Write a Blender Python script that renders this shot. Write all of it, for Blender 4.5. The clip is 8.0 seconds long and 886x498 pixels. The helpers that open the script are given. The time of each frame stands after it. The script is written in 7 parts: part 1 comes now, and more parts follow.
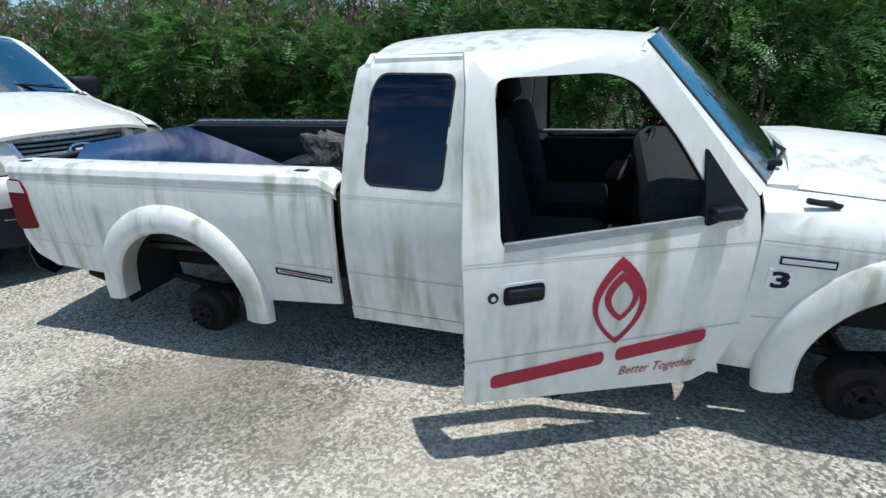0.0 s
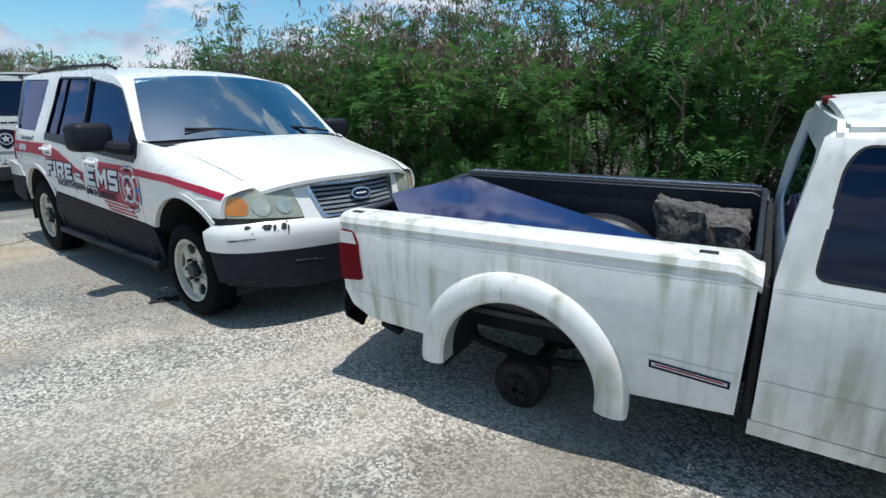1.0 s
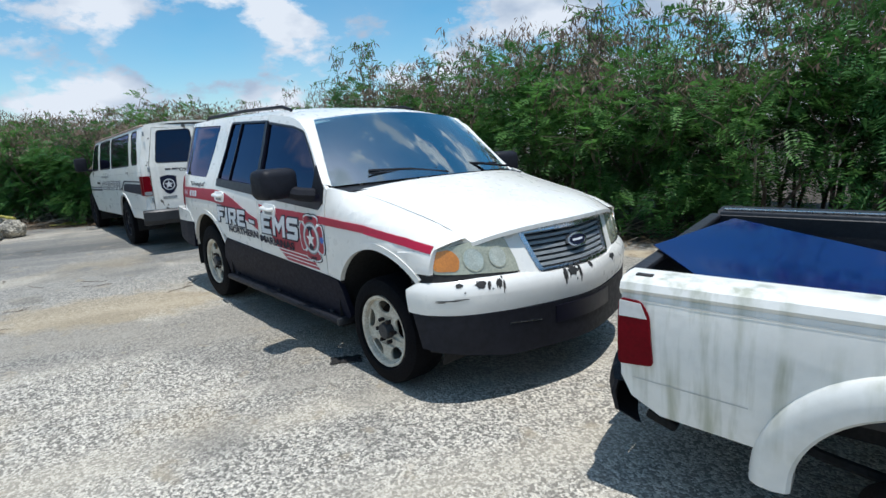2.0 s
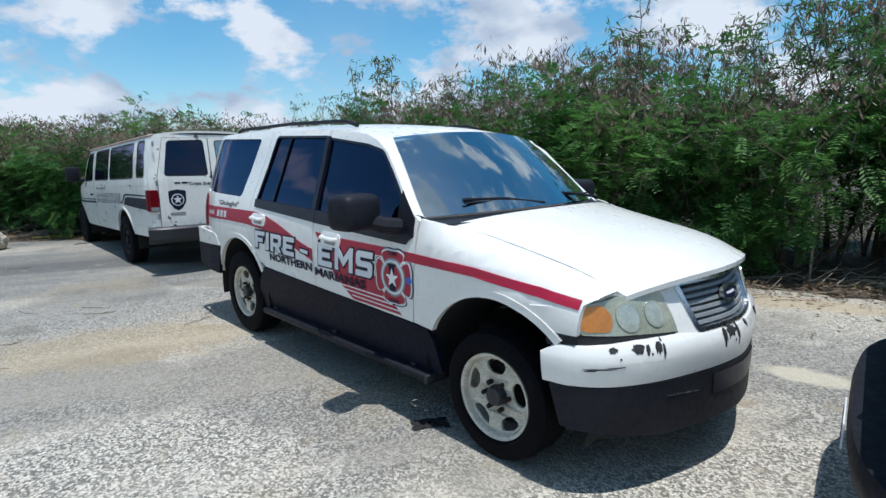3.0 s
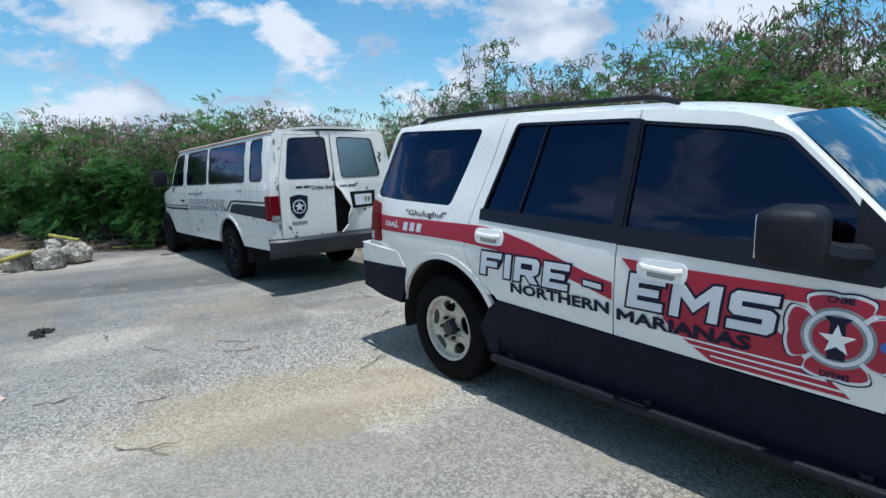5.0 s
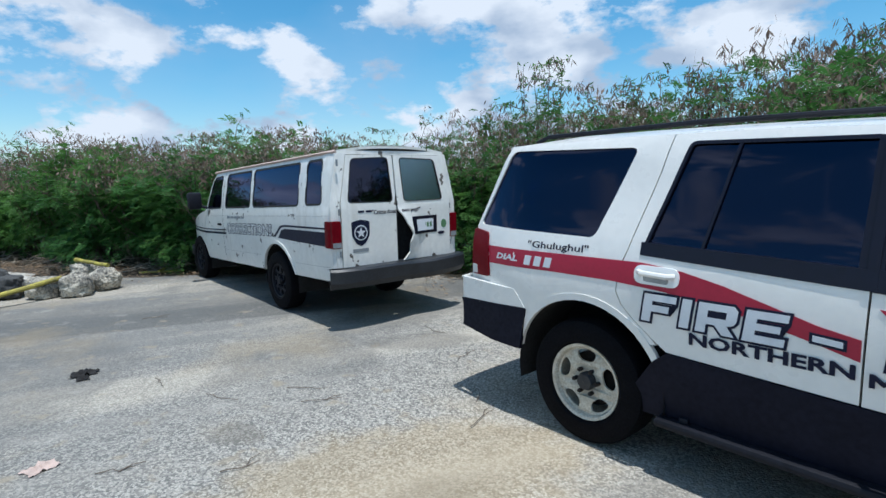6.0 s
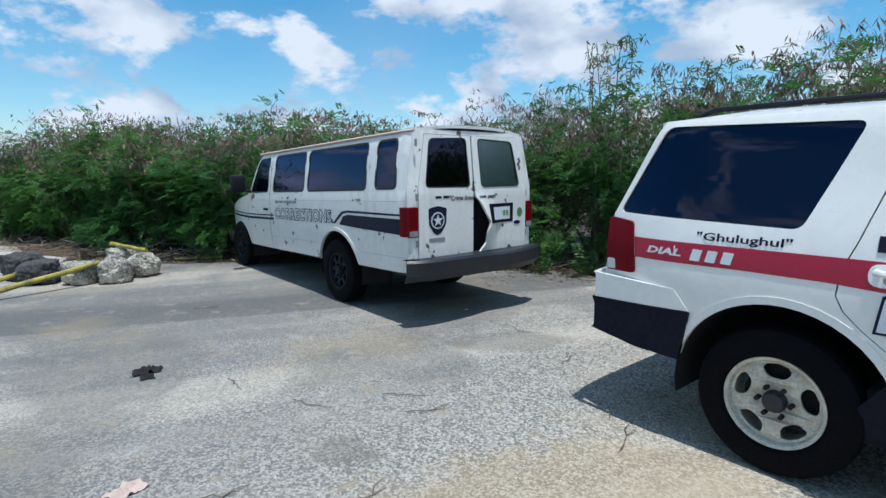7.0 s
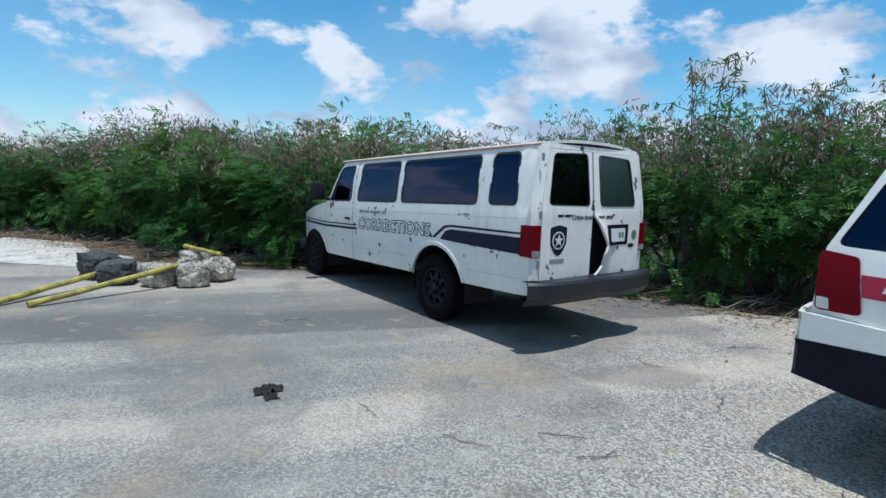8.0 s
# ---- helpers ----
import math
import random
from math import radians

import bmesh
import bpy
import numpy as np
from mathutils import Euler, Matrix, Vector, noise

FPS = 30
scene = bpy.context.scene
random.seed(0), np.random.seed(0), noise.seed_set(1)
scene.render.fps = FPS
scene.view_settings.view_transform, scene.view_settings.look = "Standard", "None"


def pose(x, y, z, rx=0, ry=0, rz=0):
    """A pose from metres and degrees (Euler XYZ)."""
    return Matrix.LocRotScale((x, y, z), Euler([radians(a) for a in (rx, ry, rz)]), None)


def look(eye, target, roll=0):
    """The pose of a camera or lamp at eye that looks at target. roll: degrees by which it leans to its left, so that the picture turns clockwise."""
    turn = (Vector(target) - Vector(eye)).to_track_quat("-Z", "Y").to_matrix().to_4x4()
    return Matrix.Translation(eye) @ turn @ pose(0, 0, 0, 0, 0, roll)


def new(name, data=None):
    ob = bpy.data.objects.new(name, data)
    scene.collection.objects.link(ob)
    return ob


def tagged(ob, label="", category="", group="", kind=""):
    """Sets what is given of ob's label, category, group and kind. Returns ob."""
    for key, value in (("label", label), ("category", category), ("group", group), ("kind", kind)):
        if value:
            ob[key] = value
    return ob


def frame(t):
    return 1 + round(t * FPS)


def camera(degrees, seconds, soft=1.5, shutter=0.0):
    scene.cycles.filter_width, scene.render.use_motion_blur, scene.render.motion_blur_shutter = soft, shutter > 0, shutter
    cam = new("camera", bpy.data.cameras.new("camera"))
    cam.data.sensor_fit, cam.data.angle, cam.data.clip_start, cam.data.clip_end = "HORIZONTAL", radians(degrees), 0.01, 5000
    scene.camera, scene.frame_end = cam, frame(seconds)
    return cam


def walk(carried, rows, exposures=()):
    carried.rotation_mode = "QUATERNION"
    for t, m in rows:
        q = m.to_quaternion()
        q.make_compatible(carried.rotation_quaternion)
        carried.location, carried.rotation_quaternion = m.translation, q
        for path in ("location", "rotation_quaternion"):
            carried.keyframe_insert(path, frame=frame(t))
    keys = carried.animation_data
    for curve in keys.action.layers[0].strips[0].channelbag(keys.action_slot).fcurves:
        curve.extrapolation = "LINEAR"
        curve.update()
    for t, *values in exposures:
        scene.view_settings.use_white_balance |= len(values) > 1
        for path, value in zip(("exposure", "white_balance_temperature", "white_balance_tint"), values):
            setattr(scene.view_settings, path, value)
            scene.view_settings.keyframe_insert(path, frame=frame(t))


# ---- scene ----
cam = camera(79.2, 8.0)
PATH = [
    (0, (-0.318, 0.416, 1.406), (-0.461, 2.306, 0.767), -1.19),
    (0.5, (-0.900, 0.636, 1.462), (-1.178, 2.519, 0.848), -0.26),
    (1, (-1.482, 0.597, 1.508), (-2.069, 2.440, 1.001), -0.08),
    (1.5, (-1.975, 0.733, 1.516), (-2.827, 2.489, 1.080), -2.59),
    (1.7, (-2.195, 0.830, 1.541), (-3.127, 2.550, 1.125), -3.63),
    (2.8, (-3.247, 1.052, 1.562), (-4.095, 2.830, 1.212), -0.10),
    (3, (-3.482, 1.112, 1.608), (-4.333, 2.890, 1.275), -0.77),
    (3.5, (-4.032, 1.160, 1.601), (-4.926, 2.920, 1.282), -1.05),
    (4, (-4.483, 1.206, 1.577), (-5.362, 2.976, 1.272), -0.25),
    (4.5, (-5.028, 1.396, 1.609), (-5.955, 3.138, 1.284), -1.94),
    (4.7, (-5.246, 1.419, 1.609), (-6.185, 3.152, 1.268), -1.63),
    (5.8, (-6.296, 1.587, 1.648), (-7.265, 3.316, 1.378), -2.08),
    (6, (-6.534, 1.583, 1.646), (-7.488, 3.322, 1.390), -1.46),
    (6.5, (-7.017, 1.587, 1.630), (-7.979, 3.317, 1.345), -0.79),
    (7, (-7.495, 1.670, 1.579), (-8.470, 3.393, 1.291), -0.40),
    (7.5, (-8.002, 1.673, 1.588), (-8.985, 3.390, 1.292), 0.07),
    (8, (-8.498, 1.476, 1.583), (-9.540, 3.166, 1.340), 2.05),
]
walk(cam, [(t, look(eye, target, roll)) for t, eye, target, roll in PATH], exposures=[(0, 0.03, 6100, 9), (1.7, 0.04, 6150, 9), (3, 0.0, 6020, 9), (6, 0.06, 5900, 8), (8, 0.02, 5850, 8)])

# ---------------------------------------------------------------- world, sun, exposure
def nodes_of(idblock):
    idblock.use_nodes = True
    t = idblock.node_tree
    t.nodes.clear()
    return t, t.nodes, t.links


TO_SUN = Vector((0.16, -0.09, 1.0)).normalized()
world = bpy.data.worlds.new("world")
scene.world = world
wt, wn, wl = nodes_of(world)
sky = wn.new("ShaderNodeTexSky")
sky.sky_type, sky.sun_disc = "NISHITA", False
sky.sun_elevation = math.asin(TO_SUN.z)
sky.sun_rotation = math.atan2(TO_SUN.x, TO_SUN.y)
sky.ozone_density, sky.dust_density, sky.air_density = 2.5, 0.6, 1.0
wc = wn.new("ShaderNodeTexCoord")
wm = wn.new("ShaderNodeMapping")
wm.inputs["Scale"].default_value = (1.0, 1.0, 1.9)
wm.inputs["Location"].default_value = (0.35, 0.1, 0.06)
cl = wn.new("ShaderNodeTexNoise")
cl.inputs["Scale"].default_value, cl.inputs["Detail"].default_value, cl.inputs["Roughness"].default_value = 4.6, 12.0, 0.58
cr_ = wn.new("ShaderNodeValToRGB")
cr_.color_ramp.elements[0].position, cr_.color_ramp.elements[1].position = 0.50, 0.565
shade = wn.new("ShaderNodeTexNoise")
shade.inputs["Scale"].default_value, shade.inputs["Detail"].default_value = 5.0, 6.0
sr = wn.new("ShaderNodeValToRGB")
sr.color_ramp.elements[0].position, sr.color_ramp.elements[0].color = 0.40, (4.6, 5.5, 6.8, 1)
sr.color_ramp.elements[1].position, sr.color_ramp.elements[1].color = 0.55, (8.4, 8.8, 9.4, 1)
wmix = wn.new("ShaderNodeMix")
wmix.data_type = "RGBA"
bg = wn.new("ShaderNodeBackground")
bg.inputs["Strength"].default_value = 0.092
wo = wn.new("ShaderNodeOutputWorld")
wl.new(wc.outputs["Generated"], wm.inputs["Vector"])
wl.new(wm.outputs[0], cl.inputs["Vector"])
wl.new(wm.outputs[0], shade.inputs["Vector"])
# more cloud towards the horizon
wsep = wn.new("ShaderNodeSeparateXYZ")
wl.new(wc.outputs["Generated"], wsep.inputs[0])
wlow = wn.new("ShaderNodeMapRange")
for k_, v_ in (("From Min", 0.08), ("From Max", 0.42), ("To Min", 0.06), ("To Max", -0.035)):
    wlow.inputs[k_].default_value = v_
wl.new(wsep.outputs["Z"], wlow.inputs["Value"])
wadd = wn.new("ShaderNodeMath")
wl.new(cl.outputs[0], wadd.inputs[0])
wl.new(wlow.outputs[0], wadd.inputs[1])
wl.new(wadd.outputs[0], cr_.inputs[0])
wl.new(shade.outputs[0], sr.inputs[0])
wl.new(cr_.outputs[0], wmix.inputs["Factor"])
wsat = wn.new("ShaderNodeHueSaturation")
wsat.inputs["Saturation"].default_value, wsat.inputs["Value"].default_value, wsat.inputs["Hue"].default_value = 1.32, 1.5, 0.482
wl.new(sky.outputs[0], wsat.inputs["Color"])
# thin high veil behind the heaped clouds
veil = wn.new("ShaderNodeTexNoise")
veil.inputs["Scale"].default_value, veil.inputs["Detail"].default_value = 2.3, 5.0
wl.new(wm.outputs[0], veil.inputs["Vector"])
vr = wn.new("ShaderNodeMapRange")
vr.inputs["From Min"].default_value, vr.inputs["From Max"].default_value, vr.inputs["To Max"].default_value = 0.45, 0.72, 0.32
wl.new(veil.outputs[0], vr.inputs["Value"])
vm = wn.new("ShaderNodeMix")
vm.data_type = "RGBA"
vm.inputs["B"].default_value = (5.0, 6.2, 7.8, 1)
wl.new(vr.outputs[0], vm.inputs["Factor"])
wl.new(wsat.outputs[0], vm.inputs["A"])
wl.new(vm.outputs["Result"], wmix.inputs["A"])
wl.new(sr.outputs[0], wmix.inputs["B"])
wl.new(wmix.outputs["Result"], bg.inputs["Color"])
wl.new(bg.outputs[0], wo.inputs[0])
sun = new("sun", bpy.data.lights.new("sun", "SUN"))
sun.data.energy, sun.data.angle, sun.data.color = 4.3, radians(0.53), (1.0, 0.96, 0.9)
sun.matrix_world = look((0, 0, 30), Vector((0, 0, 30)) - TO_SUN)


# ---------------------------------------------------------------- materials
def mat(name, color, rough=0.5, metal=0.0, coat=0.0, vary=0.0, vscale=3.0, bump=0.0, bscale=40.0, spec=0.5, dark=None):
    """A surface with broad and fine variation of colour and roughness."""
    m = bpy.data.materials.new(name)
    t, n, l = nodes_of(m)
    b = n.new("ShaderNodeBsdfPrincipled")
    o = n.new("ShaderNodeOutputMaterial")
    l.new(b.outputs[0], o.inputs[0])
    b.inputs["Base Color"].default_value = (*color, 1)
    b.inputs["Roughness"].default_value = rough
    b.inputs["Metallic"].default_value = metal
    b.inputs["Coat Weight"].default_value = coat
    b.inputs["Coat Roughness"].default_value = 0.08
    b.inputs["Specular IOR Level"].default_value = spec
    tc = n.new("ShaderNodeTexCoord")
    if vary:
        a = n.new("ShaderNodeTexNoise")
        a.inputs["Scale"].default_value, a.inputs["Detail"].default_value = vscale, 8
        a2 = n.new("ShaderNodeTexNoise")
        a2.inputs["Scale"].default_value, a2.inputs["Detail"].default_value = vscale * 9, 5
        add = n.new("ShaderNodeMath")
        add.operation = "MULTIPLY"
        l.new(tc.outputs["Object"], a.inputs["Vector"])
        l.new(tc.outputs["Object"], a2.inputs["Vector"])
        l.new(a.outputs[0], add.inputs[0])
        l.new(a2.outputs[0], add.inputs[1])
        r = n.new("ShaderNodeValToRGB")
        d = dark or tuple(c * (1 - vary) for c in color)
        r.color_ramp.elements[0].position, r.color_ramp.elements[0].color = 0.12, (*d, 1)
        r.color_ramp.elements[1].position, r.color_ramp.elements[1].color = 0.34, (*color, 1)
        l.new(add.outputs[0], r.inputs[0])
        l.new(r.outputs[0], b.inputs["Base Color"])
        rr = n.new("ShaderNodeMapRange")
        rr.inputs["To Min"].default_value, rr.inputs["To Max"].default_value = min(1, rough * 1.35 + 0.05), rough * 0.8
        l.new(a2.outputs[0], rr.inputs["Value"])
        l.new(rr.outputs[0], b.inputs["Roughness"])
    if bump:
        c = n.new("ShaderNodeTexNoise")
        c.inputs["Scale"].default_value, c.inputs["Detail"].default_value = bscale, 6
        l.new(tc.outputs["Object"], c.inputs["Vector"])
        bp = n.new("ShaderNodeBump")
        bp.inputs["Strength"].default_value, bp.inputs["Distance"].default_value = bump, 0.01
        l.new(c.outputs[0], bp.inputs["Height"])
        l.new(bp.outputs[0], b.inputs["Normal"])
    return m


def streaked_paint(name, color, stain, amount, chip=None, chip_amount=0.0):
    """White car paint with dust and run-down streaks of algae or rust, and chips."""
    m = mat(name, color, 0.32, coat=0.35, vary=0.10, vscale=2.0)
    t, n, l = m.node_tree, m.node_tree.nodes, m.node_tree.links
    b = n["Principled BSDF"]
    base = b.inputs["Base Color"].links[0].from_socket
    tc = n["Texture Coordinate"]
    mp = n.new("ShaderNodeMapping")
    mp.inputs["Scale"].default_value = (13, 13, 1.1)
    a = n.new("ShaderNodeTexNoise")
    a.inputs["Scale"].default_value, a.inputs["Detail"].default_value = 1.0, 5
    pat = n.new("ShaderNodeTexNoise")
    pat.inputs["Scale"].default_value, pat.inputs["Detail"].default_value = 1.9, 3
    l.new(tc.outputs["Object"], mp.inputs[0])
    l.new(mp.outputs[0], a.inputs["Vector"])
    l.new(tc.outputs["Object"], pat.inputs["Vector"])
    r1, r2 = n.new("ShaderNodeMapRange"), n.new("ShaderNodeMapRange")
    r1.inputs["From Min"].default_value, r1.inputs["From Max"].default_value = 0.47, 0.66
    r2.inputs["From Min"].default_value, r2.inputs["From Max"].default_value = 0.44, 0.60
    l.new(a.outputs[0], r1.inputs["Value"])
    l.new(pat.outputs[0], r2.inputs["Value"])
    mu = n.new("ShaderNodeMath")
    mu.operation = "MULTIPLY"
    l.new(r1.outputs[0], mu.inputs[0])
    l.new(r2.outputs[0], mu.inputs[1])
    mu2 = n.new("ShaderNodeMath")
    mu2.operation = "MULTIPLY"
    mu2.inputs[1].default_value = amount
    l.new(mu.outputs[0], mu2.inputs[0])
    mx = n.new("ShaderNodeMix")
    mx.data_type = "RGBA"
    mx.inputs["B"].default_value = (*stain, 1)
    l.new(mu2.outputs[0], mx.inputs["Factor"])
    l.new(base, mx.inputs["A"])
    out = mx.outputs["Result"]
    if chip:
        v = n.new("ShaderNodeTexNoise")
        v.inputs["Scale"].default_value, v.inputs["Detail"].default_value = 7.0, 7
        l.new(tc.outputs["Object"], v.inputs["Vector"])
        r3 = n.new("ShaderNodeMapRange")
        r3.inputs["From Min"].default_value, r3.inputs["From Max"].default_value = 0.70 - chip_amount, 0.72 - chip_amount
        l.new(v.outputs[0], r3.inputs["Value"])
        mx2 = n.new("ShaderNodeMix")
        mx2.data_type = "RGBA"
        mx2.inputs["B"].default_value = (*chip, 1)
        l.new(r3.outputs[0], mx2.inputs["Factor"])
        l.new(out, mx2.inputs["A"])
        out = mx2.outputs["Result"]
    l.new(out, b.inputs["Base Color"])
    return m


def glass(name, tint, gloss_tint=(1, 1, 1), see=1.0, rough=0.02, ior=1.45, coat=0.0):
    """Thin tinted glass: what lies behind shows through the tint, the sky reflects by Fresnel."""
    m = bpy.data.materials.new(name)
    t, n, l = nodes_of(m)
    tr, gl, mx, fr, o = (n.new("ShaderNode" + k) for k in ("BsdfTransparent", "BsdfGlossy", "MixShader", "Fresnel", "OutputMaterial"))
    tr.inputs[0].default_value = (*[c * see for c in tint], 1)
    gl.inputs[0].default_value = (*gloss_tint, 1)
    gl.inputs["Roughness"].default_value = rough
    fr.inputs["IOR"].default_value = ior
    ad = n.new("ShaderNodeMath")
    ad.inputs[1].default_value, ad.use_clamp = coat, True
    l.new(fr.outputs[0], ad.inputs[0])
    l.new(ad.outputs[0], mx.inputs[0])
    l.new(tr.outputs[0], mx.inputs[1])
    l.new(gl.outputs[0], mx.inputs[2])
    l.new(mx.outputs[0], o.inputs[0])
    return m


def leaf_mat(name, c1, c2, glow=0.35):
    m = bpy.data.materials.new(name)
    t, n, l = nodes_of(m)
    g = n.new("ShaderNodeNewGeometry")
    tc = n.new("ShaderNodeTexCoord")
    ns = n.new("ShaderNodeTexNoise")
    ns.inputs["Scale"].default_value = 1.1
    l.new(tc.outputs["Object"], ns.inputs["Vector"])
    ad = n.new("ShaderNodeMath")
    ad.operation = "MULTIPLY_ADD"
    ad.inputs[1].default_value = 0.45
    l.new(g.outputs["Random Per Island"], ad.inputs[0])
    sb = n.new("ShaderNodeMapRange")
    sb.inputs["From Min"].default_value, sb.inputs["From Max"].default_value = 0.3, 0.7
    sb.inputs["To Max"].default_value = 0.55
    l.new(ns.outputs[0], sb.inputs["Value"])
    l.new(sb.outputs[0], ad.inputs[2])
    r = n.new("ShaderNodeMix")
    r.data_type = "RGBA"
    r.inputs["A"].default_value, r.inputs["B"].default_value = (*c1, 1), (*c2, 1)
    l.new(ad.outputs[0], r.inputs["Factor"])
    d, tl, mx, o = (n.new("ShaderNode" + k) for k in ("BsdfPrincipled", "BsdfTranslucent", "MixShader", "OutputMaterial"))
    d.inputs["Roughness"].default_value = 0.55
    d.inputs["Specular IOR Level"].default_value = 0.3
    l.new(r.outputs["Result"], d.inputs["Base Color"])
    l.new(r.outputs["Result"], tl.inputs[0])
    mx.inputs[0].default_value = glow
    l.new(d.outputs[0], mx.inputs[1])
    l.new(tl.outputs[0], mx.inputs[2])
    l.new(mx.outputs[0], o.inputs[0])
    return m


WHITE = (0.78, 0.77, 0.72)
M = {}
M["paint_truck"] = streaked_paint("algae_streaked_white_paint", WHITE, (0.19, 0.21, 0.09), 0.6)
M["paint_suv"] = mat("white_car_paint", (0.80, 0.782, 0.73), 0.25, coat=0.5, vary=0.07, vscale=1.5)
M["paint_van"] = streaked_paint("worn_white_van_paint", WHITE, (0.35, 0.30, 0.22), 0.22, (0.10, 0.085, 0.07), 0.045)
M["black"] = mat("black_plastic", (0.011, 0.012, 0.018), 0.5, vary=0.4, bump=0.15, bscale=120, spec=0.22)
M["trim"] = mat("black_gloss_trim", (0.007, 0.007, 0.016), 0.3, vary=0.3, spec=0.3)
M["clad"] = mat("dark_blue_grey_cladding", (0.009, 0.010, 0.020), 0.5, vary=0.35, vscale=4, bump=0.05, bscale=90, spec=0.12)
M["greyplastic"] = mat("weathered_grey_bumper", (0.018, 0.021, 0.027), 0.4, vary=0.5, vscale=5, bump=0.2, bscale=60)
M["inside"] = mat("dark_interior_cloth", (0.014, 0.014, 0.017), 0.85, vary=0.4, bump=0.3, bscale=150)
M["greycloth"] = mat("grey_seat_cloth", (0.07, 0.07, 0.075), 0.9, vary=0.3, bump=0.3, bscale=150)
M["under"] = mat("underbody_dirt", (0.012, 0.011, 0.011), 0.9, vary=0.5, vscale=6, bump=0.4)
M["tint"] = glass("dark_tinted_glass", (0.03, 0.036, 0.10), (0.55, 0.62, 1.0), coat=0.02)
M["wind"] = glass("blue_green_windshield_glass", (0.50, 0.66, 0.72), (0.85, 0.97, 1), ior=1.6, coat=0.36)
M["milky"] = glass("dusty_pale_glass", (0.35, 0.42, 0.42), (0.8, 0.95, 1), rough=0.25, ior=1.9, coat=0.25)
M["chrome"] = mat("dull_chrome", (0.62, 0.63, 0.65), 0.22, metal=1, vary=0.2)
M["steel"] = mat("painted_steel_wheel", (0.62, 0.59, 0.50), 0.40, metal=0.1, vary=0.3, vscale=9, dark=(0.36, 0.31, 0.23))
M["rubber"] = mat("tyre_rubber", (0.0035, 0.0035, 0.005), 0.8, vary=0.4, vscale=10, bump=0.3, bscale=80, spec=0.12)
M["rust"] = mat("rusty_brake_metal", (0.030, 0.021, 0.018), 0.8, metal=0.3, vary=0.6, vscale=14, bump=0.5, bscale=60)
M["redlens"] = mat("red_lamp_lens", (0.15, 0.0015, 0.007), 0.3, vary=0.25, vscale=6, spec=0.1)
M["clearlens"] = mat("white_lamp_lens", (0.6, 0.6, 0.58), 0.15, coat=0.6, vary=0.15)
M["fogged"] = mat("yellowed_headlight_lens", (0.36, 0.37, 0.28), 0.15, coat=1.0, vary=0.3, vscale=8)
M["bulb"] = mat("headlight_reflector", (0.50, 0.53, 0.45), 0.12, metal=0.3, coat=1.0, vary=0.35, vscale=14)
M["amber"] = mat("amber_lens", (0.62, 0.22, 0.03), 0.2, coat=0.5, vary=0.3, vscale=9)
M["redvinyl"] = mat("red_vinyl", (0.36, 0.006, 0.034), 0.35, vary=0.12, vscale=5)
M["navy"] = mat("navy_vinyl", (0.008, 0.011, 0.032), 0.4, vary=0.2, spec=0.2)
M["silver"] = mat("silver_white_vinyl", (0.68, 0.70, 0.72), 0.35, vary=0.1, vscale=12)
M["whitevinyl"] = mat("white_vinyl", (0.82, 0.82, 0.8), 0.35, vary=0.06)
M["greyvinyl"] = mat("grey_vinyl", (0.25, 0.27, 0.28), 0.45, vary=0.3, vscale=25)
M["bluevinyl"] = mat("blue_vinyl", (0.03, 0.12, 0.45), 0.35, vary=0.1)
M["greenvinyl"] = mat("green_vinyl", (0.10, 0.22, 0.10), 0.4, vary=0.2)
# flat grey that stands in for the shade along body creases
M["painted_crease"] = mat("soft_crease_shade", (0.50, 0.50, 0.47), 0.5, vary=0.1)
M["seam"] = mat("dark_gap", (0.02, 0.02, 0.02), 0.8, vary=0.3)
M["bedliner"] = mat("bed_liner", (0.02, 0.021, 0.026), 0.42, vary=0.4, vscale=5, bump=0.2)
M["bluesheet"] = mat("blue_tinted_sheet", (0.001, 0.009, 0.080), 0.05, coat=0.0, vary=0.2, vscale=2, spec=0.22)
M["grime"] = mat("charred_grey_block", (0.13, 0.118, 0.108), 0.9, vary=0.9, vscale=6, bump=1.0, bscale=22)
M["bark"] = mat("grey_brown_bark", (0.16, 0.125, 0.095), 0.9, vary=0.5, vscale=12, bump=0.6, bscale=60)
M["deadwood"] = mat("dry_branches", (0.30, 0.25, 0.19), 0.9, vary=0.45, vscale=9, bump=0.4)
M["leaf_a"] = leaf_mat("fresh_green_leaves", (0.042, 0.118, 0.028), (0.145, 0.31, 0.07), 0.42)
M["leaf_b"] = leaf_mat("dark_green_leaves", (0.030, 0.092, 0.026), (0.092, 0.235, 0.056), 0.42)
M["pods"] = leaf_mat("dry_brown_pods", (0.10, 0.066, 0.058), (0.29, 0.21, 0.15), 0.2)
M["litter"] = leaf_mat("dry_leaf_litter", (0.10, 0.065, 0.04), (0.30, 0.21, 0.13), 0.1)
M["coral"] = mat("weathered_coral_stone", (0.56, 0.51, 0.41), 0.95, vary=0.8, vscale=4, bump=1.0, bscale=25, dark=(0.05, 0.05, 0.048))
M["darkstone"] = mat("dark_weathered_concrete", (0.075, 0.076, 0.074), 0.95, vary=0.65, vscale=6, bump=1.0, bscale=25)
M["yellow"] = mat("faded_yellow_pole", (0.42, 0.36, 0.06), 0.65, vary=0.6, vscale=9, dark=(0.10, 0.085, 0.04), bump=0.3)
M["rag"] = mat("black_rag", (0.012, 0.011, 0.011), 0.9, vary=0.5, vscale=20, bump=0.5)
M["pale"] = mat("pale_dry_leaf", (0.55, 0.42, 0.36), 0.8, vary=0.3, vscale=20)


